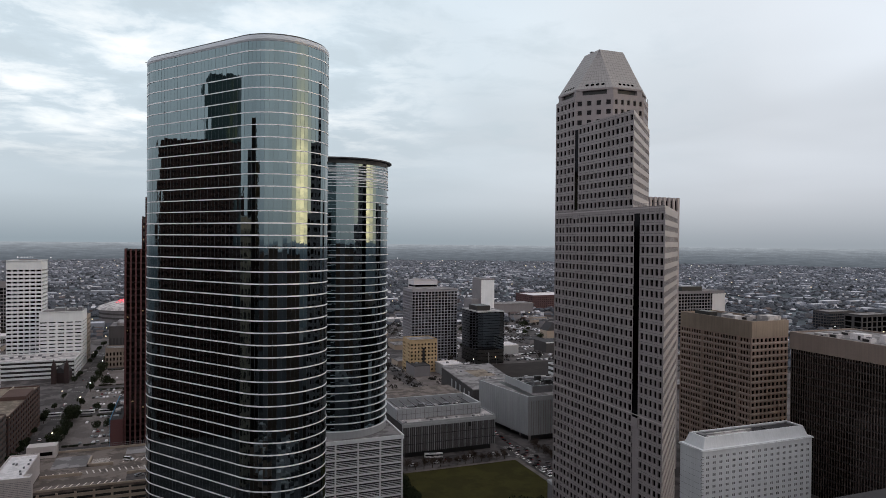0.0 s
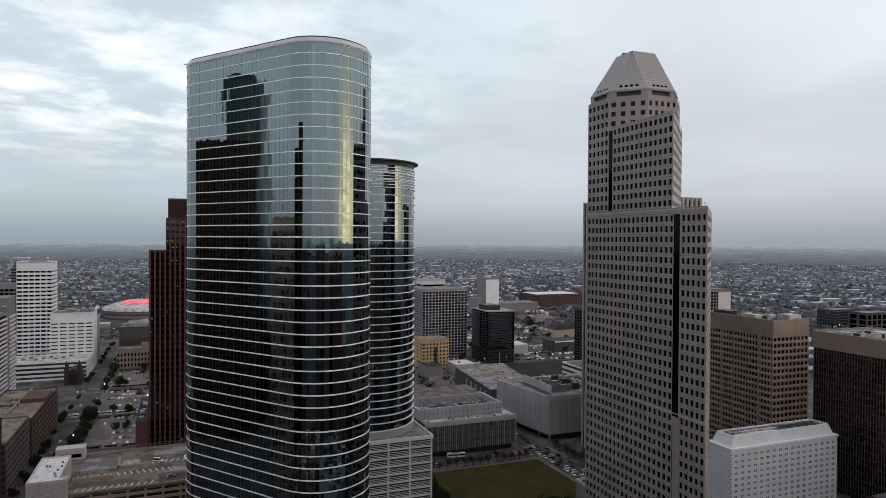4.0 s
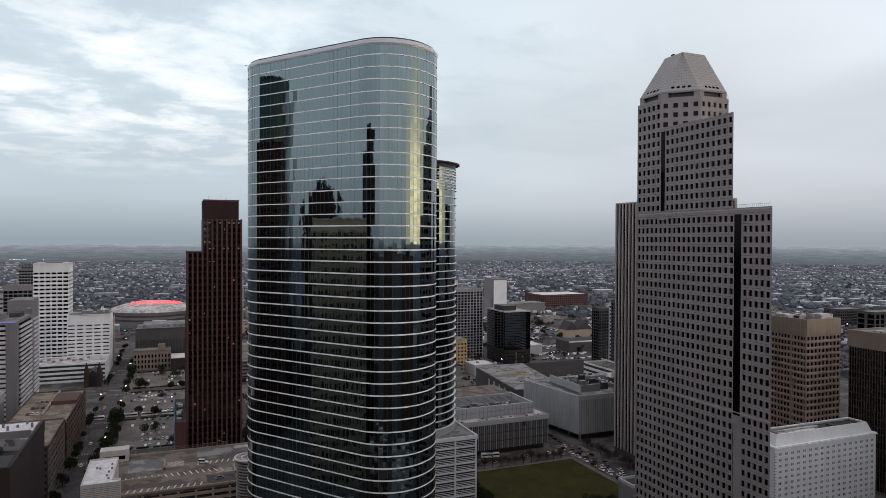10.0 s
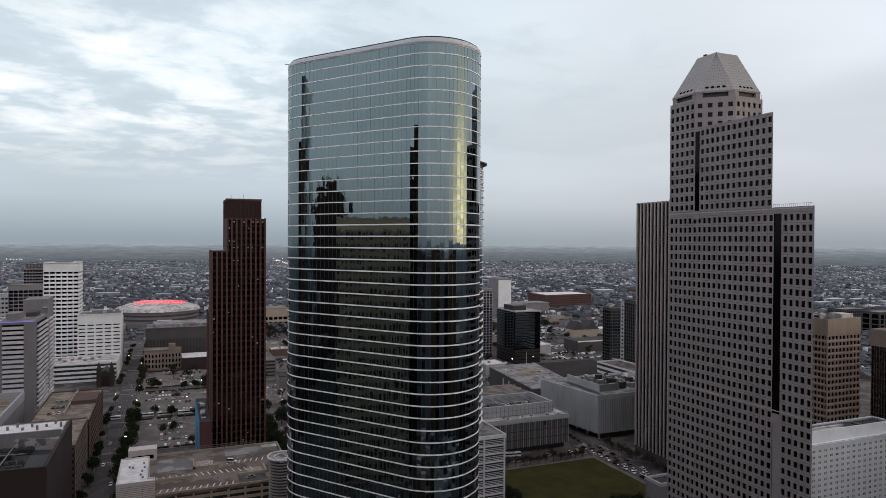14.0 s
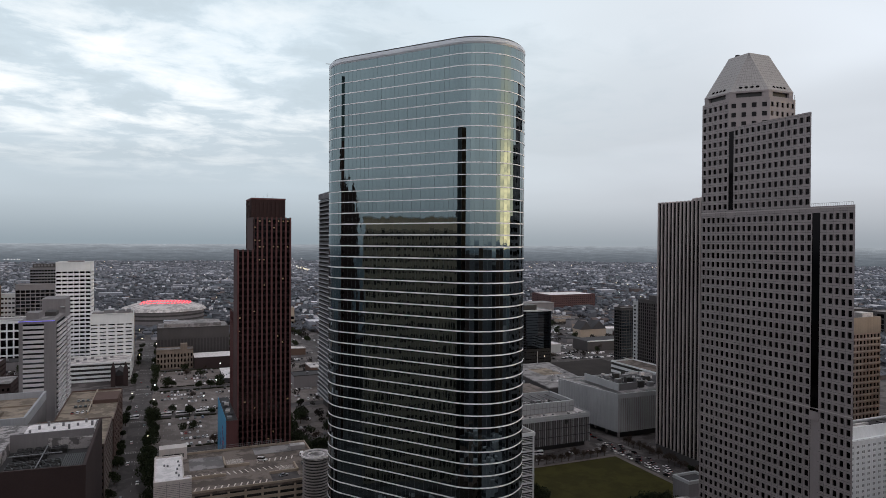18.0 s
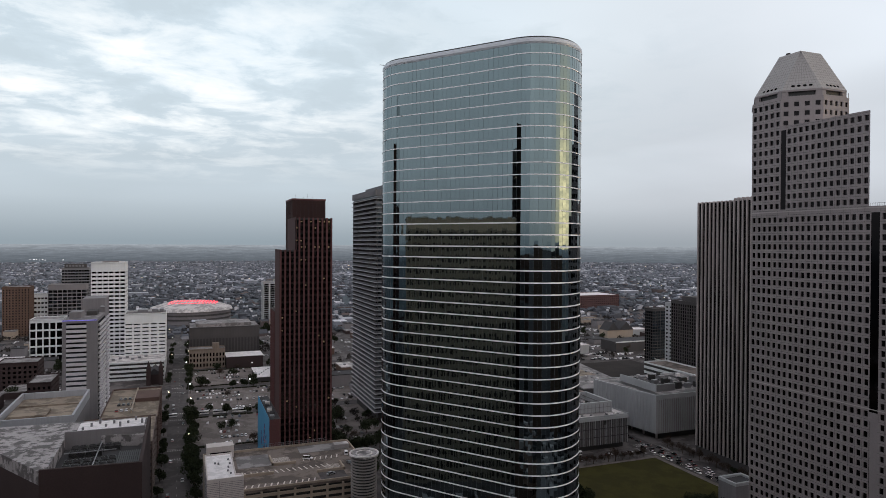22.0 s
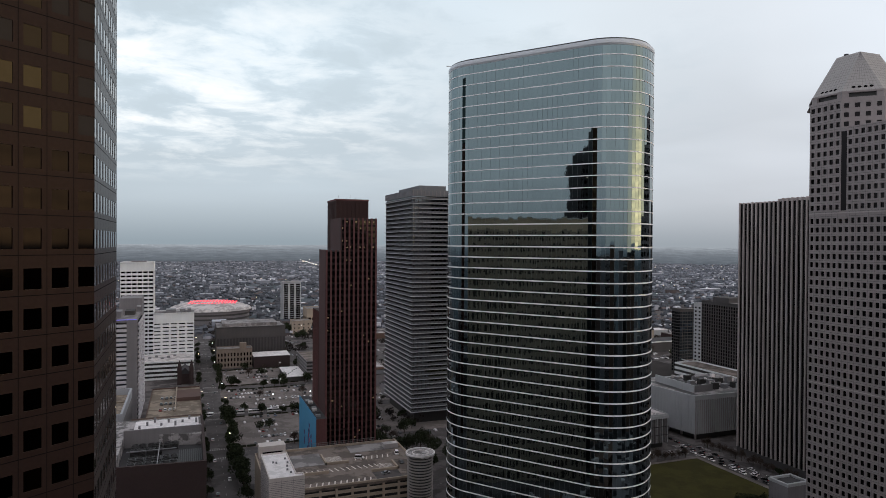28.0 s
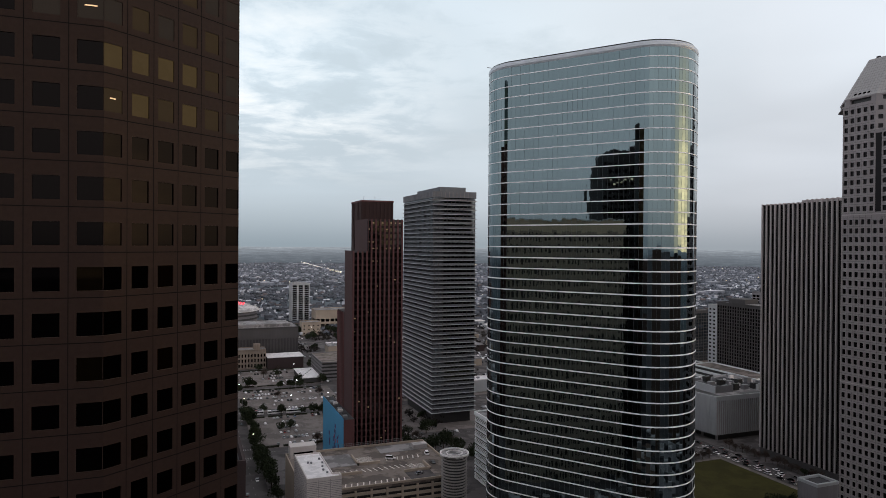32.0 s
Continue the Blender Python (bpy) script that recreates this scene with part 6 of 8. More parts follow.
b = open_garage("white_podium", -160, -81.3, 780, 831, 17.6, 4, "white low parking podium with dark slots", WHITE, ROOF_LIGHT)
for k in range(9):
    slab("roof_plant", -150 + k * 6, -147 + k * 6, 800 + (k * 7) % 20, 803 + (k * 7) % 20, 17.6, 19.2, GREY_METAL, b)
ch = thing("dark_church", -89, 770, 0.15, "small dark gothic church with twin spires", "church")
slab("nave", -97, -83, 752, 776, 0.15, 10, BRICK_DARK, ch)
m = Mesh()
m.v += [(-97, 752, 10), (-83, 752, 10), (-83, 776, 10), (-97, 776, 10), (-90, 752, 16), (-90, 776, 16)]
m.f += [(0, 1, 4), (2, 3, 5), (1, 2, 5, 4), (3, 0, 4, 5)]
m.m += [0] * 4
m.obj("gable_roof", ROOF_DARK, ch)
for x in (-97, -86):
    slab("steeple", x, x + 4, 748, 752, 0.15, 17, BRICK_DARK, ch)
    q = Mesh()
    q.prism(rect(x, x + 4, 748, 752), 17, 24, scale=0.08)
    q.obj("spire", BRICK_DARK, ch)
block("black_white_block", -226, -193, 915, 950, 50, "white framed apartment block with dark uneven windows", "apartment building", WHITE, [GLASS_BLACK, GLASS_DARK], 5, 5, fw=0.78, fh=0.80, high=2.5, depth=0.8)
block("white_framed_glass_block", -254, -203, 1195, 1225, 73, "dark glass block in a white frame", "apartment building", GREY_WALL, [GLASS_DARK, GLASS_GREY], 8, 12, fw=0.86, fh=0.72, high=7)
b = block("dark_sign_hotel", -246, -206, 1262, 1290, 96, "dark hotel tower with a roof sign frame", "hotel", GREY_METAL, [GLASS_GREY, GLASS_DARK], 10, 20, fw=0.9, fh=0.6)
slab("roof_sign_frame", -242, -210, 1261, 1261.6, 96.9, 103, DARK_WALL, b)
for k in range(6):
    slab("sign_bar", -240 + k * 4.6, -237 + k * 4.6, 1260.7, 1261, 98.5, 101.6, GREY_METAL, b)
b = block("brown_brick_tower", -308, -273, 1170, 1200, 72, "brown brick hotel tower", "hotel", BRICK_BROWN, [GLASS_DARK], 9, 18, fw=0.4, fh=0.5)
block("white_hall", -284, -256, 1205, 1235, 58, "white flat-roofed hall with grey windows", "building", WHITE, [GLASS_GREY], 6, 8, fw=0.7, fh=0.4)
block("old_brick_block", -226, -192, 770, 800, 25, "dark brick block with small windows", "building", BRICK_DARK, [GLASS_BLACK], 8, 5, fw=0.5, fh=0.5)
block("old_brick_block", -186, -168, 690, 730, 20, "dark brick block with small windows", "building", BRICK_DARK, [GLASS_BLACK], 5, 4, fw=0.5, fh=0.5)
block("brown_narrow_tower", -96, -82, 868, 905, 52, "narrow brown building behind the white offices", "building", BEIGE, [GLASS_DARK], 3, 9, cam_x=-30)

# ---- middle distance past the parking lots ----
b = block("civic_hall", -57, 20, 850, 905, 41.5, "dark grey civic hall with tall pilasters", "hall", DARK_WALL, [WINDOWLESS], 22, 1, fw=0.62, fh=0.76, low=4, high=9, depth=0.5)
slab("roof_house", -50, 12, 862, 900, 41.5, 45, ROOF_GREY, b)
b = block("old_stone_hall", -57.5, -20, 822, 842, 21, "old beige stone hall with arched windows", "building", OLD_STONE, [GLASS_BLACK], 11, 3, fw=0.45, fh=0.62, high=3)
slab("roof_hut", -33, -26, 826, 834, 21, 27, OLD_STONE, b)
b = thing("white_roof_store", 0, 828, 0.15, "low store with a bright white roof", "store")
slab("wall", -19, 20, 812, 842, 0.15, 13, BRICK_DARK, b)
slab("roof", -19.5, 20.5, 811.5, 842.5, 13, 13.6, ROOF_WHITE, b)
b = thing("white_roof_store", 12, 752, 0.15, "low store with a bright white roof", "store")
slab("wall", 5, 24, 728, 782, 0.15, 5, DARK_WALL, b)
slab("roof", 4.5, 24.5, 727.5, 782.5, 5, 5.5, ROOF_WHITE, b)
for k in range(5):
    slab("roof_vent", 8 + k * 3, 9 + k * 3, 740 + k * 7, 741 + k * 7, 5.5, 6.4, GREY_METAL, b)
b = block("condominium", 62, 92, 1192, 1225, 72, "slim pale apartment tower with dark glass bays", "apartment building", PALE_RIB, [GLASS_DARK], 3, 19, ny=8, fw=0.72, fh=0.8, depth=0.6)
b = block("beige_garage", 95, 150, 1150, 1190, 30, "beige parking building with large openings", "parking garage", BEIGE, [GLASS_BLACK], 7, 2, fw=0.75, fh=0.55, high=12)
b = block("beige_hall", 60, 88, 1072, 1095, 20, "small beige stone hall with few windows", "building", BEIGE, [GLASS_DARK], 4, 3, fw=0.3, fh=0.3)
b = open_garage("concrete_garage", 26, 70, 735, 800, 18, 5, "dark concrete parking building", GREY_WALL, DECK)

ar = thing("arena", -50, 1300, 0.0, "low grey arena with a shallow white roof and red roof lights", "arena")


def oval(c, a, b, n=56):
    return [(c[0] + a * math.cos(2 * math.pi * i / n), c[1] + b * math.sin(2 * math.pi * i / n)) for i in range(n)]


AC = (-50.0, 1300.0)
m = Mesh()
m.prism(oval(AC, 66, 64), 0, 21)
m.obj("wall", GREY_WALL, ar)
for z in (6, 13):
    q = Mesh()
    q.ring(oval(AC, 66.6, 64.6), oval(AC, 65.5, 63.5), z, z + 3)
    q.obj("window_band", DARK_WALL, ar)
for a0, z0, s0, z1, s1 in ((1, 21, 1.03, 25, 0.98), (1, 25, 0.98, 31, 0.72), (1, 31, 0.72, 35, 0.42), (1, 35, 0.42, 37, 0.05)):
    q = Mesh()
    A, B = oval(AC, 68 * s0, 66 * s0), oval(AC, 68 * s1, 66 * s1)
    for i in range(len(A)):
        j = (i + 1) % len(A)
        q.face((*A[i], z0), (*A[j], z0), (*B[j], z1), (*B[i], z1))
    q.obj("roof", ROOF_LIGHT, ar, "shallow pale roof")
for k in range(45):      # rows of red lamps on the roof
    x = AC[0] - 38 + (k % 15) * 5.4 + (k // 15) * 2.0
    y = AC[1] - 22 - 15 * math.sin(math.pi * (k % 15 + 0.5) / 15) + (k // 15) * 12
    r = math.hypot((x - AC[0]) / 68, (y - AC[1]) / 66)
    z = (25 + (0.98 - r) / 0.26 * 6) if r > 0.72 else (31 + (0.72 - r) / 0.30 * 4 if r > 0.42 else 35 + (0.42 - r) / 0.37 * 2)
    q = Mesh()
    q.prism(rect(x, x + 3.2, y, y + 3.2), z - 0.4, z + 1.2)
    q.obj("red_lamp", LAMP_RED, ar)

# ---- right side: museum halls, towers and blocks ----
mh = thing("museum_hall", 290, 460, 0.15, "pale ribbed museum hall raised on a recessed base", "museum")
hull = [(252, 430), (330, 430), (330, 494), (242.5, 494)]
m = Mesh()
m.prism(hull, 4.6, 31.4)
m.obj("wall", PALE_RIB, mh)
slab("base", 255, 328, 433, 492, 0.15, 4.6, BLACK_METAL, mh)
for k in range(40):
    x = 252.2 + k * 1.95
    slab("rib", x, x + 0.35, 429.6, 430.0, 4.6, 29.0, CONCRETE, mh)
for k in range(22):
    f = k / 22
    x, y = 252 - 9.5 * f, 430 + 64 * f
    q = Mesh()
    q.prism([(x, y), (x - 0.06, y + 0.4), (x - 0.36, y + 0.4), (x - 0.3, y)], 4.6, 31.4)
    q.obj("rib", PALE_RIB, mh)
for y in (432, 446, 460, 474, 488):
    slab("pier", 254, 255.2, y, y + 1.4, 0.15, 4.6, CONCRETE, mh)
m = Mesh()
m.prism([(252.6, 430.6), (329.4, 430.6), (329.4, 493.4), (243.4, 493.4)], 31.4, 31.7)
m.obj("roof", ROOF_GREY, mh)
m = Mesh()
m.ring(hull, [(252.8, 430.8), (329.2, 430.8), (329.2, 493.2), (243.6, 493.2)], 31.4, 32.3)
m.obj("parapet", PALE_RIB, mh)
slab("roof_screen", 260.5, 261.3, 441, 484, 31.7, 37.0, PALE_RIB, mh)
slab("roof_screen", 261.3, 278, 441, 441.8, 31.7, 37.0, GREY_METAL, mh)
slab("roof_house", 266, 312, 450, 486, 31.7, 32.4, ROOF_DARK, mh)
for k in range(16):
    x, y = 264 + (k % 6) * 9.2, 444 + (k // 6) * 15
    slab("roof_unit", x, x + 4.6, y, y + 3.4, 31.7, 35.2 + (k % 3) * 0.7, GREY_METAL if k % 2 else BLACK_METAL, mh)
# thin black sheets painting the shade of sunken roof slots
slab("roof_slot", 254.5, 259.0, 434, 486, 31.704, 31.76, BLACK_METAL, mh)
slab("roof_slot", 280, 327, 432.2, 437.5, 31.704, 31.76, BLACK_METAL, mh)
hrn = random.Random(61)
for k in range(46):
    x, y = hrn.uniform(264, 322), hrn.uniform(443, 488)
    w, d, h = hrn.uniform(0.8, 4.0), hrn.uniform(0.8, 3.0), hrn.uniform(0.5, 2.4)
    slab("roof_unit", x, x + w, y, y + d, 31.72, 32.6 + h, (ROOF_LIGHT, BLACK_METAL, GREY_METAL, ROOF_WHITE)[k % 4], mh)
slab("roof_screen", 300, 328.6, 440, 440.8, 31.72, 36.2, PALE_RIB, mh)
slab("screen_door", 304, 306, 439.9, 440.0, 31.8, 34.4, BLACK_METAL, mh)
slab("screen_door", 316, 319.5, 439.9, 440.0, 31.8, 34.8, BLACK_METAL, mh)
mw = thing("museum_wing", 190, 455, 0.15, "grey ribbed museum wing with a screened roof plant", "museum")
slab("wall", 156.5, 223.2, 424.6, 478, 4.0, 22.6, DARK_WALL, mw)
slab("base", 159, 221, 427, 476, 0.15, 4.0, BLACK_METAL, mw)
for k in range(46):
    x = 156.5 + k * 1.47
    slab("rib", x, x + 0.42, 424.0, 424.6, 4.0, 20.6, GREY_WALL if k % 3 else PALE_RIB, mw)
for z in (9.2, 14.8):
    slab("rail_band", 156.2, 223.5, 423.9, 424.4, z, z + 0.4, WINDOWLESS, mw)
slab("fascia", 156.2, 223.5, 423.8, 424.6, 20.6, 22.6, PALE_RIB, mw)
slab("fascia_door", 203, 205, 423.72, 423.8, 17.6, 20.4, BLACK_METAL, mw)
roofing(mw, 156.4, 223.4, 424.2, 478, 22.8, ROOF_LIGHT, PALE_RIB)
m = Mesh()
m.ring(rect(155, 216.8, 434, 465.6), rect(156.4, 215.4, 435.4, 464.4), 23.2, 30.4)
m.obj("roof_screen", PALE_RIB, mw)
slab("roof_floor", 156.4, 215.4, 435.4, 464.4, 23.0, 24.0, ROOF_DARK, mw)
for k in range(20):      # glazing bars on the screen
    slab("screen_bar", 156 + k * 3.15, 156.25 + k * 3.15, 433.85, 434.0, 23.2, 29.4, GREY_WALL, mw)
slab("screen_bar", 155.0, 216.8, 433.82, 434.0, 26.6, 26.85, GREY_WALL, mw)
for k in range(9):
    slab("roof_beam", 160 + k * 6.4, 160.5 + k * 6.4, 435.4, 464.4, 28.4, 28.9, GREY_WALL, mw)
slab("rear_hall", 156, 216.7, 465.7, 496, 0.15, 30.0, GREY_WALL, mw)
slab("rear_roof", 156.5, 216.2, 466.2, 495.5, 30.0, 30.2, DECK, mw, "worn brownish flat roof")
for k in range(40):
    x, y = hrn.uniform(158, 210), hrn.uniform(437, 460)
    w, d, h = hrn.uniform(0.8, 5.0), hrn.uniform(0.8, 3.0), hrn.uniform(0.6, 3.0)
    slab("roof_unit", x, x + w, y, y + d, 24.004, 24.4 + h, (ROOF_LIGHT, BLACK_METAL, GREY_METAL)[k % 3], mw)
for k in range(16):
    x, y = hrn.uniform(158, 218), hrn.uniform(426, 432)
    slab("roof_vent", x, x + 1.2, y, y + 1.2, 22.82, 23.7, (ROOF_WHITE, GREY_METAL)[k % 2], mw)
for k in range(11):
    x, y = 160 + (k % 6) * 9.0, 439 + (k // 6) * 13
    slab("roof_unit", x, x + 5.0, y, y + 4.2, 24.0, 26.4 + (k % 3) * 0.8, GREY_METAL if k % 3 else ROOF_LIGHT, mw)
fb = thing("flat_roof_gallery", 265, 568, 0.15, "flat-roofed gallery with tall painted letter shapes", "gallery")
foot = [(246.4, 514), (291, 512), (309, 617.0), (257, 614.6)]
m = Mesh()
m.prism(foot, 0.15, 19.4)
m.obj("wall", DARK_WALL, fb)
m = Mesh()
m.prism(foot, 19.4, 20.2)
m.obj("roof", ROOF_GREY, fb)
for k in range(5):      # large illegible letters as plain bars
    f = 0.1 + k * 0.13
    x, y = 246.4 + 10.6 * f, 514 + 100.6 * f
    q = Mesh()
    q.prism([(x - 0.3, y), (x - 0.02, y), (x + 0.35, y + 3.0), (x + 0.07, y + 3.0)], 4, 16)
    q.obj("letter_bar", PALE_RIB, fb)
for k in range(26):
    x, y = 252 + (k * 11.7) % 56, 520 + (k * 17.3) % 92
    if x < 250 + (y - 514) * 0.1 + 4 or x > 286 + (y - 514) * 0.16:
        continue
    slab("roof_vent", x, x + 1.4, y, y + 1.6, 20.2, 21.2, (ROOF_WHITE, GREY_METAL)[k % 2], fb)
slab("roof_patch", 270, 290, 560, 590, 20.204, 20.24, DECK_TAN, fb, "pinkish gravel roof patch")

b = block("yellow_block", 249.5, 280.5, 689, 716, 35, "yellow brick apartment block with cornice lights", "apartment building", YELLOW, [GLASS_BLACK, GLASS_DARK], 8, 8, ny=6, fw=0.42, fh=0.5, high=2.5)
slab("fire_stair", 263.5, 265.9, 688.2, 689, 3, 27, BLACK_METAL, b)
for x in (250.5, 264.5, 279.5):
    q = Mesh()
    q.prism(ringed((x, 687.6), 0.5, 10), 3.4, 4.4)
    q.obj("wall_lamp", LAMP_WARM, b)
b = block("grid_tower", 273, 331, 755, 790, 84.5, "grey gridded apartment tower with balconies", "apartment building", GRID_PALE, [GLASS_OFFICE, GLASS_DARK, GLASS_GREY], 14, 24, ny=9, fw=0.78, fh=0.74, depth=0.9, count=160)
block("pale_banded_tower", 321, 356, 890, 915, 87, "pale office tower with banded windows", "office building", PALE_BAND, [GLASS_DARK], 1, 12, fw=0.96, fh=0.4, high=4, ny=1)
cu = thing("glass_cube", 356, 736, 0.15, "dark glass office cube with a pale roof edge", "office building")
slab("body", 339.6, 372.4, 712.6, 759.4, 0.15, 60.4, GLASS_BLACK, cu)
for k in range(14):
    z = 17 + k * 3.05
    q = Mesh()
    q.ring(rect(339.2, 372.8, 712.2, 759.8), rect(339.7, 372.3, 712.7, 759.3), z, z + 2.55)
    q.obj("glass_storey", GLASS_GREY, cu)
for k in range(4):
    q = Mesh()
    q.ring(rect(339.3, 372.7, 712.3, 759.7), rect(339.7, 372.3, 712.7, 759.3), 1 + k * 4, 4.4 + k * 4)
    q.obj("garage_band", BLACK_METAL, cu)
roofing(cu, 339, 373, 712, 760, 60.6, ROOF_LIGHT, PALE_RIB, rise=1.0)
slab("roof_house", 345, 362, 728, 752, 60.6, 66.4, BLACK_METAL, cu)
slab("sign_pole", 352, 352.5, 709, 709.5, 0.15, 14, PALE_RIB, cu)
b = thing("white_shaft_tower", 556, 1165, 0.15, "blank white shaft of a telephone building", "tower")
slab("shaft", 541, 568, 1146, 1185, 0.15, 72, HOTEL_WALL, b)
slab("top_band", 540.6, 568.4, 1145.6, 1185.4, 70, 72.6, GREY_WALL, b)
# west side in grey, its shade put into the colour
slab("side", 539.8, 541, 1146, 1185, 0.15, 70, GREY_WALL, b)
b = thing("telephone_annex", 590, 1180, 0.15, "long low grey building beside the white shaft", "building")
slab("wall", 524, 540, 1150, 1190, 0.15, 34, GREY_WALL, b)
slab("wing", 569, 660, 1160, 1200, 0.15, 22, GREY_WALL, b)
slab("roof", 568, 661, 1159, 1201, 22, 23, ROOF_GREY, b)
b = block("red_brick_apartments", 700, 812, 1235, 1312, 30, "long red brick apartment block with a pale roof", "apartment building", BRICK_RED, [GLASS_DARK], 22, 6, ny=8, fw=0.45, fh=0.5, roofm=ROOF_WHITE, high=1.5, count=66)
ch = thing("gabled_church", 540, 880, 0.15, "dark gabled brick church", "church")
slab("nave", 520, 566, 866, 886, 0.15, 12, BEIGE, ch)
for x0, x1 in ((520, 540), (540, 566)):
    q = Mesh()
    xm = (x0 + x1) / 2
    q.v += [(x0, 865, 12), (x1, 865, 12), (xm, 865, 24), (x0, 887, 12), (x1, 887, 12), (xm, 887, 24)]
    q.f += [(0, 1, 2), (4, 3, 5), (1, 4, 5, 2), (3, 0, 2, 5)]
    q.m += [0] * 4
    q.obj("gable", ROOF_DARK, ch)
b = thing("low_black_store", 490, 772, 0.15, "low dark store with a white roof edge", "store")
slab("wall", 456, 535, 757, 790, 0.15, 13, DARK_WALL, b)
slab("roof", 456, 535, 757, 790, 13, 13.5, ROOF_DARK, b)
slab("roof_edge", 455.5, 535.5, 756.5, 757.2, 12.6, 14.0, WHITE, b)
b = block("blue_glass_block", 412, 440, 632, 645, 69.5, "blue-grey glass apartment tower", "apartment building", DARK_WALL, [GLASS_BLUE], 8, 20, ny=4, fw=0.86, fh=0.8, count=120)
b = block("pale_stair_tower", 399.3, 424, 575, 597, 80, "pale concrete side of the glass tower with small windows", "apartment building", PALE_RIB, [GLASS_DARK], 6, 20, ny=4, fw=0.5, fh=0.45, count=80)
b = block("black_grid_tower", 372, 400, 505, 556, 86.6, "black slab tower with a fine grey window grid", "apartment building", DARK_WALL, [GLASS_BLACK], 8, 27, ny=17, fw=0.66, fh=0.74, count=130, depth=0.7)
slab("roof_house", 380, 396, 530, 550, 86.6, 91, DARK_WALL, b)
open_garage("striped_garage", 344, 370, 482, 560, 28, 6, "white banded parking building", WHITE, DECK)
open_garage("striped_garage", 415, 470, 585, 640, 15, 4, "white banded parking building", WHITE, DECK)
b = block("balcony_hotel", 712, 800, 810, 840, 70, "dark hotel slab with pale balconies and a dark roof house", "hotel", GREY_WALL, [GLASS_BLACK], 16, 14, ny=4, fw=0.80, fh=0.72, high=3, depth=0.8)
slab("end_wall", 776, 800.4, 809.4, 810, 0.15, 66, BEIGE_PALE, b)
slab("roof_house", 722, 760, 815, 835, 70, 77, BLACK_METAL, b)
block("dark_office_far", 1012, 1072, 800, 830, 31, "dark mirrored office block", "office building", DARK_WALL, [GLASS_GREY], 12, 6, fw=0.8, fh=0.7)
block("dark_office_far", 975, 1040, 715, 745, 36, "dark office block with black bays", "office building", DARK_WALL, [GLASS_BLACK], 6, 4, fw=0.7, fh=0.8)
pv = thing("lawn_pavilion", 205, 325, 0.15, "grey service pavilion beside the lawn", "pavilion")
slab("wall", 205, 220.5, 310, 322, 0.15, 14.5, GREY_WALL, pv)
slab("wing", 168, 216, 300, 312, 0.15, 7.5, GREY_WALL, pv)
slab("roof", 206, 219.5, 311, 321, 14.5, 14.8, ROOF_DARK, pv)
slab("wing_roof", 168, 204.8, 300.5, 311.8, 7.5, 8.0, ROOF_LIGHT, pv)
m = Mesh()
m.ring(rect(204.8, 220.7, 309.8, 322.2), rect(206, 219.5, 311, 321), 14.4, 16.0)
m.obj("parapet", PALE_RIB, pv)

# loose units on the large roofs
ru = thing("roof_unit", 366, 345, 92.7, "pale metal air handling unit on a flat roof", "roof unit", "roof units")
q = Mesh()
q.box(364, 368.6, 343, 348, 92.7, 95.0)
q.obj("housing", ROOF_LIGHT, ru)
q = Mesh()
q.ring(ringed((366.3, 345.5), 1.5, 16), ringed((366.3, 345.5), 1.2, 16), 95.0, 95.6)
q.obj("fan", GREY_METAL, ru)
q = Mesh()
q.box(363.9, 364, 343.6, 347.4, 93.2, 94.6)
q.obj("grille", BLACK_METAL, ru)
for x, y, z in ((370, 366, 92.7), (376, 352, 92.7), (364, 280, 90.2), (366, 262, 90.2), (364, 232, 90.2), (380, 285, 90.2)):
    copy_thing(ru, pose(x, y, z))

# ---- cars ----


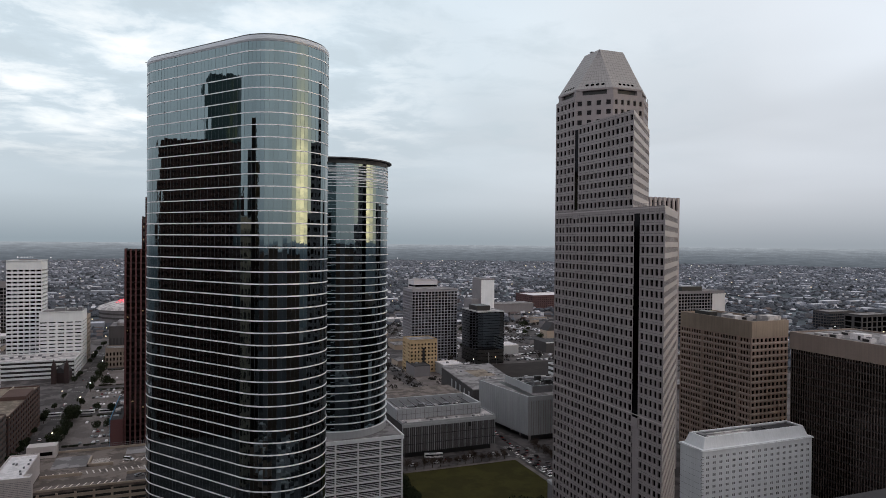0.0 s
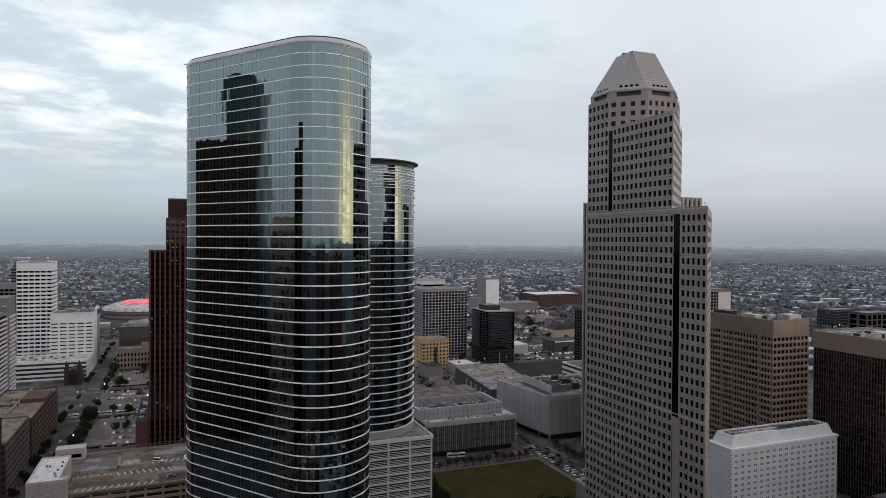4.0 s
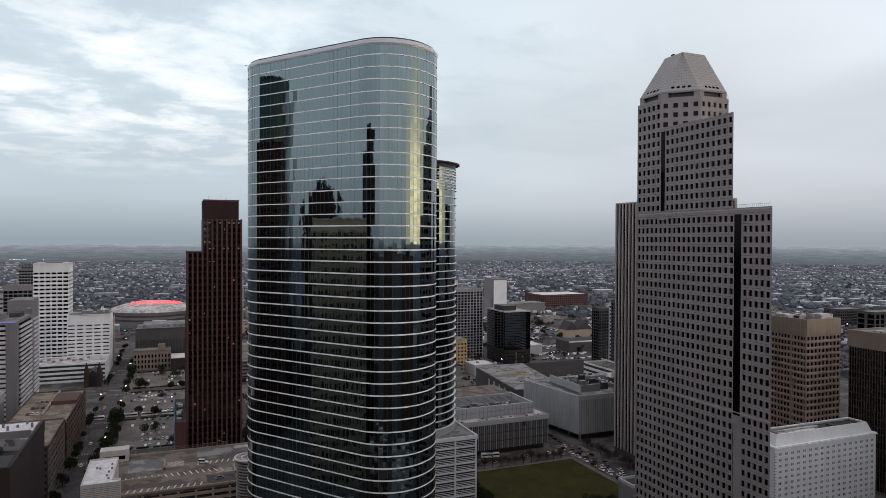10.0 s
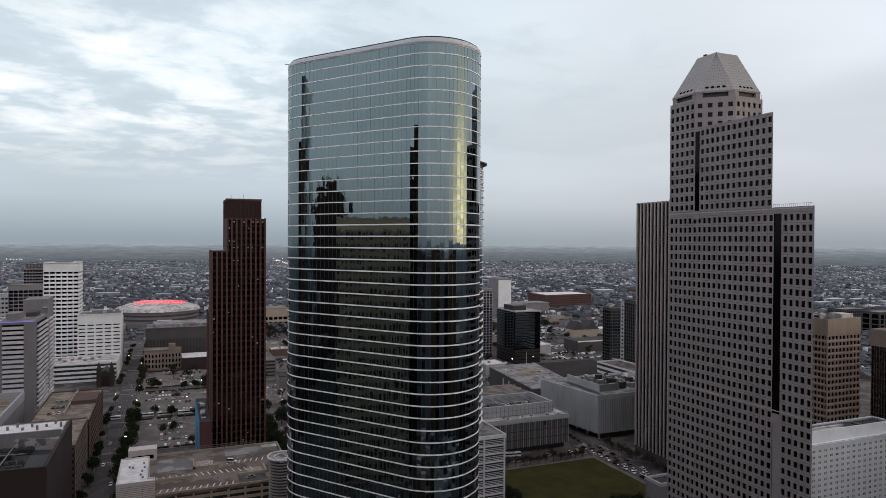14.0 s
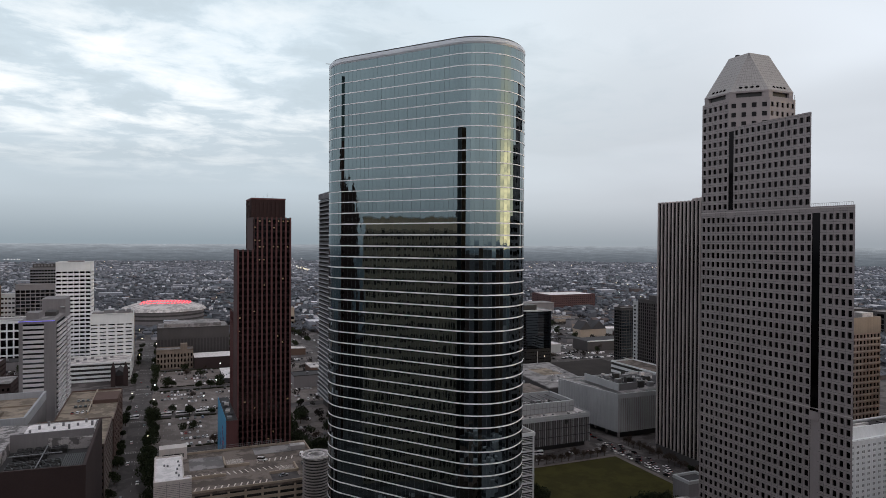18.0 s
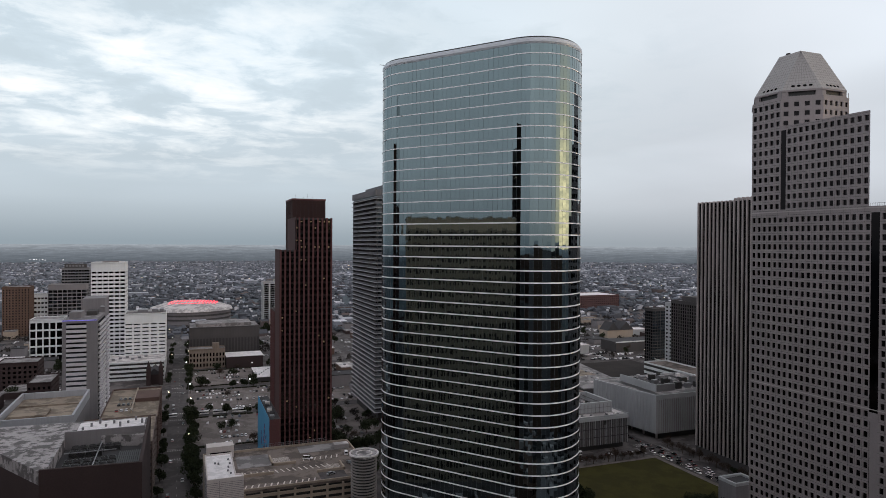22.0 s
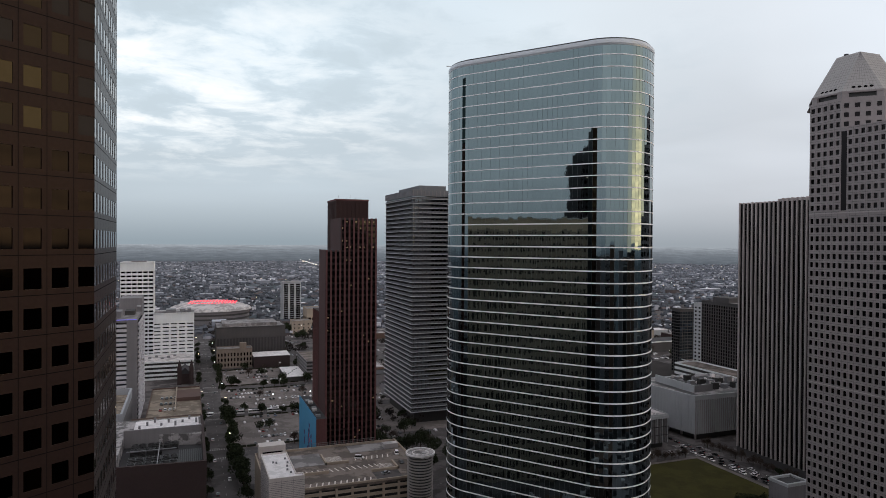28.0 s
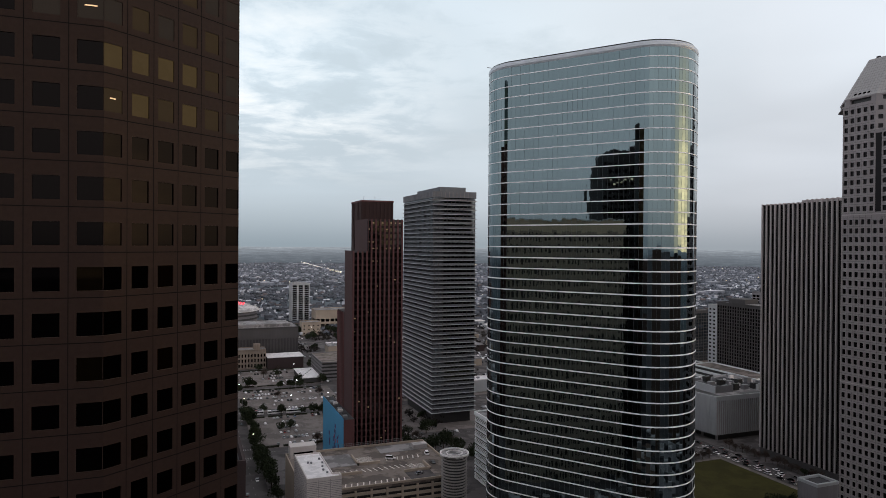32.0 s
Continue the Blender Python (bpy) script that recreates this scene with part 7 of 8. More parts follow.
def car(paint, label, van=False, lights=False):
    c = thing("van" if van else "car", 0, 0, 0, label, "van" if van else "car", "cars in traffic" if lights else "parked cars")
    hl, hw, hh = (2.6, 1.0, 1.0) if van else (2.25, 0.9, 0.85)
    b = Mesh()
    prof = [(-hl, 0.35), (hl, 0.35), (hl, 0.72), (hl * 0.55, hh), (-hl * 0.92, hh), (-hl, 0.8)]
    n = len(prof)
    for s in (-hw, hw):
        b.v += [(x, s, z) for x, z in prof]
    b.f += [tuple(range(n - 1, -1, -1))[::-1], tuple(range(2 * n - 1, n - 1, -1))]
    b.f += [(i, (i + 1) % n, n + (i + 1) % n, n + i)[::-1] for i in range(n)]
    b.m += [0] * (n + 2)
    b.obj("body", paint, c)
    g = Mesh()
    t0, t1, zt = (-hl * 0.9, hl * 0.35, 1.95) if van else (-hl * 0.5, hl * 0.2, 1.42)
    x0, x1 = (-hl * 0.92, hl * 0.52) if van else (-hl * 0.8, hl * 0.5)
    lo = [(x0, -hw * 0.94, hh), (x1, -hw * 0.94, hh), (x1, hw * 0.94, hh), (x0, hw * 0.94, hh)]
    hi = [(t0, -hw * 0.8, zt), (t1, -hw * 0.8, zt), (t1, hw * 0.8, zt), (t0, hw * 0.8, zt)]
    for i in range(4):
        j = (i + 1) % 4
        g.face(lo[i], lo[j], hi[j], hi[i])
    house = g.obj("glasshouse", CAR_GLASS, c)
    r = Mesh()
    r.box(t0, t1, -hw * 0.8, hw * 0.8, zt, zt + 0.05)
    r.obj("roof", paint, house)
    for x in (-hl * 0.6, hl * 0.6):
        for s in (-1, 1):
            w = Mesh()
            n = 12
            y0, y1 = s * hw * 0.78, s * hw * 1.0
            for yy in (y0, y1):
                w.v += [(x + 0.33 * math.cos(2 * math.pi * i / n), yy, 0.33 + 0.33 * math.sin(2 * math.pi * i / n)) for i in range(n)]
            w.f += [tuple(range(n)), tuple(range(2 * n - 1, n - 1, -1))] + [(i, (i + 1) % n, n + (i + 1) % n, n + i) for i in range(n)]
            w.m += [0] * (n + 2)
            w.obj("wheel", TYRE, c)
    for s in ((-0.6, 0.6) if lights else ()):
        h = Mesh()
        h.box(hl - 0.02, hl + 0.03, s - 0.18, s + 0.18, 0.58, 0.72)
        h.obj("headlight", CAR_LAMP, c)
        h = Mesh()
        h.box(-hl - 0.03, -hl + 0.02, s - 0.18, s + 0.18, 0.6, 0.74)
        h.obj("tail_light", CAR_TAIL, c)
    return c


paints = [(material("white_car_paint", (0.82, 0.82, 0.82), 0.3, vary=0.02, dirt=0.05, bump=0), "white car parked on asphalt"), (material("silver_car_paint", (0.38, 0.39, 0.40), 0.3, metal=0.4, vary=0.02, dirt=0.05, bump=0), "silver grey car parked on asphalt"),
          (material("black_car_paint", (0.018, 0.018, 0.02), 0.25, vary=0.02, dirt=0.05, bump=0), "black car parked on asphalt"), (material("grey_car_paint", (0.11, 0.115, 0.12), 0.3, metal=0.3, vary=0.02, dirt=0.05, bump=0), "dark grey car parked on asphalt"),
          (material("red_car_paint", (0.28, 0.02, 0.02), 0.3, vary=0.02, dirt=0.05, bump=0), "red car parked on asphalt"), (material("blue_car_paint", (0.03, 0.06, 0.16), 0.3, vary=0.02, dirt=0.05, bump=0), "dark blue car parked on asphalt")]
protos = [car(p, lab) for p, lab in paints]
moving = [car(paints[k][0], paints[k][1].replace("parked", "waiting in traffic with lights on"), lights=True) for k in (0, 2, 3)]
van = car(paints[0][0], "white van parked on the roof deck", True)
used = set()
crnd = random.Random(5)


def park(x, y, z, rz, kind=None):
    k = crnd.choices(range(6), (6, 5, 5, 4, 1, 1))[0] if kind is None else kind
    if k not in used:
        used.add(k)
        protos[k].matrix_basis = pose(x, y, z, 0, 0, rz)
        return protos[k]
    return copy_thing(protos[k], pose(x, y, z, 0, 0, rz))


mused = set()


def drive(x, y, z, rz):
    k = crnd.randrange(3)
    if k not in mused:
        mused.add(k)
        moving[k].matrix_basis = pose(x, y, z, 0, 0, rz)
        return
    copy_thing(moving[k], pose(x, y, z, 0, 0, rz))


lot_lines = Mesh()
EXTRA = []
for (i, j), fill in (((0, 1), 0.30), ((0, 2), 0.36), ((0, 3), 0.18), ((1, 2), 0.10)):
    x0, x1 = col_x(i)
    y0, y1 = row_y(j)
    for r in range(6):
        y = y0 + 7 + r * 14.2
        for c in range(26):
            x = x0 + 8 + c * 2.75
            if x > x1 - 6 or (i == 0 and j == 3 and x > -2):
                continue
            lot_lines.box(x - 1.4, x - 1.28, y - 2.5, y + 2.5, 0.152, 0.158)
            dense = noise.noise(Vector((x * 0.045, y * 0.06, 7.0 + j))) > -0.08
            if dense and crnd.random() < 0.34:
                EXTRA.append((x, y))
            elif dense and crnd.random() < fill * 1.25:
                park(x + crnd.uniform(-0.15, 0.15), y + crnd.uniform(-0.4, 0.4), 0.15, 90 + crnd.choice((0, 180)) + crnd.uniform(-2, 2))
tagged(lot_lines.obj("stall_lines", FADED_PAINT), "white painted stall lines in the parking lots", "road marking", kind="stuff")
for k in range(20):      # slow traffic beside the lawn
    drive(231.5 + (k % 2) * 3.6, 340 + k * 4.3 + crnd.uniform(-0.8, 0.8), 0.0, 90 if k % 2 else -90)
for k in range(11):
    drive(238.6 + (k % 2) * 3.2, 348 + k * 7.4 + crnd.uniform(-1, 1), 0.0, 90)
for k in range(9):      # along the street past the lawn
    drive(160 + k * 8.0 + crnd.uniform(-1.5, 1.5), 410.5 + (k % 2) * 3.2, 0.0, 0 if k % 2 else 180)
for k in range(10):
    drive(236 + crnd.uniform(0, 6), 432 + k * 7.5, 0.0, 90)
for x, y, rz in ((-71.5, 440, 90), (-64.0, 462, -90), (-71, 500, 90), (-70.6, 548, 90), (-63.5, 590, -90), (-71.2, 655, 90), (-64, 700, -90), (-71, 760, 90), (-64, 830, -90), (-71, 640, 90), (-64.2, 735, -90)):
    drive(x, y, 0.0, rz)
for k in range(12):
    park(-104 + (k % 4) * 2.9, 524 + (k // 4) * 17, 29.5, 90)
park(4.0, 366.8, 27.03, 20, 1)
van.matrix_basis = pose(-2.7, 393.6, 27.0, 0, 0, -25)
park(16, 380, 27.0, 90, 3)
copy_thing(van, pose(18, 395, 27.0, 0, 0, 80))


def bus(x, y, rz, label):
    b = thing("bus", 0, 0, 0, label, "bus", "buses")
    q = Mesh()
    q.box(-6, 6, -1.27, 1.27, 0.45, 3.1)
    q.obj("body", paints[0][0], b)
    q = Mesh()
    q.box(-5.7, 5.9, -1.29, 1.29, 1.6, 2.5)
    q.obj("window_band", CAR_GLASS, b)
    q = Mesh()
    q.box(-3, 2, -0.8, 0.8, 3.1, 3.35)
    q.obj("roof_unit", GREY_METAL, b)
    for dx in (-3.8, 3.6):
        for s in (-1.1, 1.1):
            w = Mesh()
            n = 12
            for yy in (s - 0.15, s + 0.15):
                w.v += [(dx + 0.48 * math.cos(2 * math.pi * i / n), yy, 0.48 + 0.48 * math.sin(2 * math.pi * i / n)) for i in range(n)]
            w.f += [tuple(range(n)), tuple(range(2 * n - 1, n - 1, -1))] + [(i, (i + 1) % n, n + (i + 1) % n, n + i) for i in range(n)]
            w.m += [0] * (n + 2)
            w.obj("wheel", TYRE, b)
    b.matrix_basis = pose(x, y, 0.0, 0, 0, rz)
    return b


bp = bus(-50, 617, -3, "white city bus beside the parking lot")
for x, y, rz in ((-35, 616, -2), (-20, 615.5, 178), (-74, 616, 0), (177, 421.0, -12), (142, 414, 0), (232, 500, 85)):
    copy_thing(bp, pose(x, y, 0.0, 0, 0, rz))

# ---- lane lines and crossings ----
marks = Mesh()
for x in (-67.0, 237.2):
    y = 330.0
    while y < 1060:
        if (y - PY + 10) % PITCH > 20:
            marks.box(x - 0.09, x + 0.09, y, y + 3.0, 0.003, 0.008)
        y += 12.0
for cx in (-67.0, 236.0):
    for j in range(-1, 7):
        cy = PY + PITCH * j
        for s in (-1, 1):
            for k in range(9):
                marks.box(cx - 6.4 + k * 1.5, cx - 5.8 + k * 1.5, cy + s * 9.6 - 1.4, cy + s * 9.6 + 1.4, 0.003, 0.008)
            marks.box(cx - 7 if s > 0 else cx, cx if s > 0 else cx + 7, cy + s * 12.4 - 0.25, cy + s * 12.4 + 0.25, 0.003, 0.008)
            for k in range(8):
                marks.box(cx + s * 9.6 - 1.4, cx + s * 9.6 + 1.4, cy - 5.6 + k * 1.5, cy - 5.0 + k * 1.5, 0.003, 0.008)
for cy in (414.0, 515.0, 616.0, 717.0):
    x = -50.0
    while x < 480:
        if (x - PX + 10) % PITCH > 20:
            marks.box(x, x + 3, cy - 0.09, cy + 0.09, 0.003, 0.008)
        x += 9.0
tagged(marks.obj("street_marking", STRIPE), "worn white lane lines and crossings", "road marking", kind="stuff")

# ---- hedges along the parking lots ----
for j in (1, 2, 3):
    x0, x1 = col_x(0)
    y0, y1 = row_y(j)
    for y in (y0 + 1.5, y1 - 2.5):
        q = Mesh()
        x = x0 + 6
        while x < x1 - 8:
            w = crnd.uniform(3, 9)
            q.box(x, x + w, y - crnd.uniform(0, 0.5), y + crnd.uniform(0.8, 1.5), 0.15, 0.15 + crnd.uniform(0.7, 1.4))
            x += w + crnd.choice((0.3, 0.5, 3.0))
        lone("hedge", q, HEDGE, "clipped dark hedge along the parking lot", "hedge", "lot hedges", kind="stuff")

# ---- street lamps ----


def lamp(label, glow):
    l = thing("street_lamp", 0, 0, 0, label, "street lamp", "street lamps")
    q = Mesh()
    q.prism(ringed((0, 0), 0.12, 8), 0, 9.0, scale=0.6)
    q.obj("pole", GREY_METAL, l)
    q = Mesh()
    q.box(0, 1.4, -0.06, 0.06, 8.9, 9.05)
    arm = q.obj("arm", GREY_METAL, l)
    q = Mesh()
    q.prism(ringed((1.4, 0), 0.45, 10), 8.5, 9.0)
    q.obj("head", glow, arm)
    return l


lp = lamp("lit street lamp on a grey pole", LAMP_WARM)
lc = lamp("lit white lot lamp on a grey pole", LAMP_COOL)
lp.matrix_basis, lc.matrix_basis = pose(-59, 640, 0.15), pose(-20, 640, 0.15)
for k, (x, y) in enumerate(((-59, 700), (-76, 670), (-59, 530), (-59, 820), (-76, 880), (-59, 900), (-59, 960), (-76, 1020), (360, 705), (420, 705), (470, 720), (300, 640), (330, 700))):
    copy_thing(lp if k % 3 else lc, pose(x, y, 0.15, 0, 0, (k * 70) % 360))
for x, y in ((-5, 705), (15, 640), (5, 790), (60, 660)):
    copy_thing(lc, pose(x, y, 0.15, 0, 0, x * 9))
for x, y, z in ((-112, 500, 20.6), (-80.5, 500, 20.6)):
    copy_thing(lp, pose(x, y, z))

# ---- trees ----


def crown_mesh(name, seed, w, h, leaves, mat, bare=False):
    r = random.Random(seed)
    q = Mesh()
    lumps = [(Vector((r.uniform(-w, w) * 0.55, r.uniform(-w, w) * 0.55, r.uniform(-h, h) * 0.5)), r.uniform(0.35, 0.6) * w) for _ in range(9)]
    for _ in range(leaves):
        c, rad = r.choice(lumps)
        d = Vector((r.gauss(0, 1), r.gauss(0, 1), r.gauss(0, 0.8))).normalized() * rad * r.uniform(0.65, 1.05)
        p = c + d
        a, b = Vector((r.gauss(0, 1), r.gauss(0, 1), r.gauss(0, 1))).normalized(), Vector((r.gauss(0, 1), r.gauss(0, 1), r.gauss(0, 1))).normalized()
        s = r.uniform(0.25, 0.55) if not bare else r.uniform(0.06, 0.1)
        l = s if not bare else r.uniform(0.8, 1.6)
        q.face(p + a * l, p + b * s, p - a * l, p - b * s)
    me = bpy.data.meshes.new(name)
    me.from_pydata(q.v, [], q.f)
    me.materials.append(mat)
    return me


def trunk_mesh(h, seed):
    r = random.Random(seed)
    q = Mesh()
    q.prism(ringed((0, 0), 0.28, 8), 0, h, scale=0.55)
    for k in range(5):
        a = r.uniform(0, 6.28)
        dx, dy = math.cos(a) * 2.2, math.sin(a) * 2.2
        z = h * r.uniform(0.55, 0.85)
        q.face((0.1, 0, z), (-0.1, 0, z), (dx, dy, z + 2.2))
        q.face((0, 0.1, z), (0, -0.1, z), (dx, dy, z + 2.2))
    me = bpy.data.meshes.new("trunk")
    me.from_pydata(q.v, [], q.f)
    me.materials.append(BARK)
    return me


tree_protos = []
for k, (w, h, bare) in enumerate(((4.6, 3.6, False), (3.6, 3.0, False), (5.4, 3.8, False), (4.0, 3.6, True))):
    t = thing("tree", 0, 0, 0, "bare brown winter street tree" if bare else "dark evergreen street tree", "tree", "street trees")
    o = new("trunk", trunk_mesh(4.0 if not bare else 5.0, k))
    o.parent = t
    o = new("crown", crown_mesh("crown", 40 + k, w, h, 1100 if not bare else 700, TWIG if bare else LEAF, bare))
    o.parent = t
    o.location = (0, 0, 5.6)
    tree_protos.append(t)
trnd = random.Random(9)
tree_used = set()


def plant(x, y, z=0.15, k=None, s=None):
    k = trnd.randrange(4) if k is None else k
    s = s or trnd.uniform(0.8, 1.2)
    m = Matrix.Translation((x, y, z)) @ Matrix.Rotation(trnd.uniform(0, 6.28), 4, "Z") @ Matrix.Diagonal((s, s, s * trnd.uniform(0.85, 1.15), 1))
    if k not in tree_used:
        tree_used.add(k)
        tree_protos[k].matrix_basis = m
        return
    copy_thing(tree_protos[k], m)


y = 425.0
while y < 1000:      # street avenue
    if not 605 < y < 628 and not 708 < y < 726:
        plant(-57.6 + trnd.uniform(-1, 1), y, 0.15, trnd.choice((0, 1, 2, 2)), trnd.uniform(0.8, 1.25))
    y += trnd.choice((10, 26, 44, 58))
for k in range(6):      # a close row beside the garage
    plant(-57.8 + trnd.uniform(-1.2, 1.2), 447 + k * 11.5, 0.15, (0, 2, 1)[k % 3], trnd.uniform(1.15, 1.4))
for k in range(4):
    plant(-58.2 + trnd.uniform(-1.0, 1.0), 592 + k * 7.0, 0.15, (2, 0)[k % 2], trnd.uniform(1.1, 1.3))
y = 430.0
while y < 1000:
    if trnd.random() < 0.4 and not 605 < y < 628:
        plant(-76.4 + trnd.uniform(-0.6, 0.6), y, 0.15, trnd.choice((1, 1, 0)), trnd.uniform(0.6, 0.9))
    y += trnd.uniform(9, 16)
for _ in range(40):      # in and round the lots
    x, y = trnd.uniform(-50, 60), trnd.choice((522, 566, 608, 624, 668, 709, 726, 770, 810)) + trnd.uniform(-2, 2)
    plant(x, y, 0.15, trnd.choice((0, 1, 2, 3)), trnd.uniform(0.7, 1.1))
for k in range(14):      # beside the lawn and the ribbed tower
    plant(147 + k * 5.6, 402.6, 0.15, 3, trnd.uniform(0.7, 1.0))
for k in range(16):
    plant(249 + trnd.uniform(-1, 1.5), 345 + k * 4.9, 0.15, trnd.choice((3, 1, 3)), trnd.uniform(0.6, 0.9))
for k in range(12):
    plant(150 + k * 5 + trnd.uniform(-2, 2), 321 + trnd.uniform(-2, 2), 0.15, trnd.choice((0, 2)), trnd.uniform(0.7, 1.0))
for k in range(10):
    plant(138 + trnd.uniform(-2, 2), 345 + k * 5, 0.15, trnd.choice((0, 2)), trnd.uniform(0.8, 1.1))
for _ in range(34):
    plant(trnd.uniform(30, 75), trnd.uniform(425, 560), 0.15, trnd.choice((0, 2, 2, 3)), trnd.uniform(0.8, 1.3))
for _ in range(30):
    plant(trnd.uniform(20, 140), trnd.uniform(900, 1180), 0.15, trnd.choice((0, 1, 2)), trnd.uniform(0.9, 1.4))
for _ in range(30):
    plant(trnd.uniform(330, 560), trnd.uniform(700, 1000), 0.15, trnd.choice((0, 1, 3, 3)), trnd.uniform(0.8, 1.3))
for _ in range(16):
    plant(trnd.uniform(-230, -165), trnd.uniform(700, 900), 0.15, trnd.choice((0, 2)), trnd.uniform(0.9, 1.3))

# ---- low houses, cars and trees on the open lots of the middle distance ----
lrnd = random.Random(33)


def clear(x0, x1, y0, y1, gap=3.0):
    return all(x1 + gap < a or x0 - gap > b or y1 + gap < c or y0 - gap > d for a, b, c, d in FEET)


LOWS = (("low brick shop with a pale flat roof", BRICK_BROWN, ROOF_LIGHT), ("low grey shop with a dark flat roof", GREY_WALL, ROOF_DARK), ("low pale shed with a white roof", PALE_RIB, ROOF_WHITE),
        ("low dark brick house with a grey roof", BRICK_DARK, ROOF_GREY), ("low beige shop with a grey flat roof", BEIGE, ROOF_GREY))
made = 0
for _ in range(3000):
    if made >= 90:
        break
    if lrnd.random() < 0.72:
        x, y = lrnd.uniform(24, 660), lrnd.uniform(500, 1160)
    else:
        x, y = lrnd.uniform(-300, -165), lrnd.uniform(640, 1150)
    cx, cy = (x - PX) % PITCH, (y - PY) % PITCH
    w, d, h = lrnd.uniform(7, 20), lrnd.uniform(7, 16), lrnd.choice((4.5, 6, 8, 11))
    if not (10 + w < cx < 91 - w and 10 + d < cy < 91 - d) or not clear(x - w, x + w, y - d, y + d):
        continue
    lab, wm, rm = LOWS[lrnd.randrange(5)]
    b = thing("low_building", x, y, 0.15, lab, "building", "low buildings on the lots")
    slab("wall", x - w, x + w, y - d, y + d, 0.15, h, wm, b)
    q = Mesh()
    q.box(x - w + 0.4, x + w - 0.4, y - d + 0.4, y + d - 0.4, h, h + 0.15)
    q.ring(rect(x - w - 0.1, x + w + 0.1, y - d - 0.1, y + d + 0.1), rect(x - w + 0.4, x + w - 0.4, y - d + 0.4, y + d - 0.4), h, h + 0.8)
    q.obj("roof", rm, b)
    slab("roof_unit", x - w * 0.3, x - w * 0.3 + 2.4, y - 1.2, y + 1.2, h + 0.15, h + 1.7, GREY_METAL, b)
    made += 1
far_cars, far_trees = Mesh(), Mesh()
for k in range(1000):      # short rows of parked cars
    x, y = (lrnd.uniform(20, 640), lrnd.uniform(500, 1150)) if k % 2 else (lrnd.uniform(300, 700), lrnd.uniform(640, 1000))
    if lrnd.random() < 0.2:
        x = lrnd.uniform(-300, -165)
    n = lrnd.randrange(2, 9)
    if not clear(x - 1, x + n * 2.8 + 1, y - 3, y + 3, 1.0):
        continue
    for k in range(n):
        if lrnd.random() < 0.25:
            continue
        cx, m = x + k * 2.8, lrnd.choices(range(4), (6, 4, 4, 3))[0]
        far_cars.box(cx - 0.9, cx + 0.9, y - 2.2, y + 2.2, 0.25, 0.95, mat=m, bottom=False)
        far_cars.prism(rect(cx - 0.85, cx + 0.85, y - 1.4, y + 1.1), 0.95, 1.45, mat=m, bottom=False, scale=0.78)
for x, y in EXTRA:
    m = lrnd.choices(range(4), (7, 4, 3, 3))[0]
    far_cars.box(x - 0.9, x + 0.9, y - 2.2, y + 2.2, 0.4, 0.95, mat=m)
    far_cars.prism(rect(x - 0.85, x + 0.85, y - 1.4, y + 1.1), 0.95, 1.45, mat=m, bottom=False, scale=0.78)
tagged(far_cars.obj("far_parked_cars", [paints[k][0] for k in range(4)]), "small parked cars on the far lots", "cars", kind="stuff")
for k in range(3000):
    x, y = (lrnd.uniform(20, 700), lrnd.uniform(500, 1180)) if k % 3 else (lrnd.uniform(-60, 150), lrnd.uniform(905, 1235))
    if lrnd.random() < 0.25:
        x = lrnd.uniform(-320, -160)
    if not clear(x - 3, x + 3, y - 3, y + 3, 1.0) or noise.noise(Vector((x * 0.012, y * 0.012, 2))) < -0.02:
        continue
    s = lrnd.uniform(1.8, 4.2)
    for _ in range(34):
        c = Vector((x + lrnd.gauss(0, 0.45) * s, y + lrnd.gauss(0, 0.45) * s, 0.6 + s * 1.1 + lrnd.gauss(0, 0.35) * s))
        a, b = Vector((lrnd.gauss(0, 1), lrnd.gauss(0, 1), lrnd.gauss(0, 1))).normalized() * s * 0.3, Vector((lrnd.gauss(0, 1), lrnd.gauss(0, 1), lrnd.gauss(0, 1))).normalized() * s * 0.26
        far_trees.face(c + a, c + b, c - a, c - b)
tagged(far_trees.obj("far_lot_trees", TWIG_DARK), "dark winter trees between the far lots", "trees", kind="stuff")

# ---- the far city: low houses, sheds and woods, joined ----
frnd = np.random.RandomState(4)


def far_spots(n, r0, r1, power=1.0):
    """Random places in a wide fan ahead of the path, kept out of the built-up middle."""
    out = []
    while len(out) < n:
        a = math.radians(frnd.uniform(-25, 72))
        r = r0 + (r1 - r0) * frnd.rand() ** power
        x, y = -30 + r * math.sin(a), 40 + r * math.cos(a)
        if -320 < x < 640 and y < 1060 and x - 0.2 * y < 560:
            continue
        if math.hypot(x - AC[0], y - AC[1]) < 85 or (-320 < x < -190 and y < 1320):
            continue
        out.append((x, y, r))
    return out


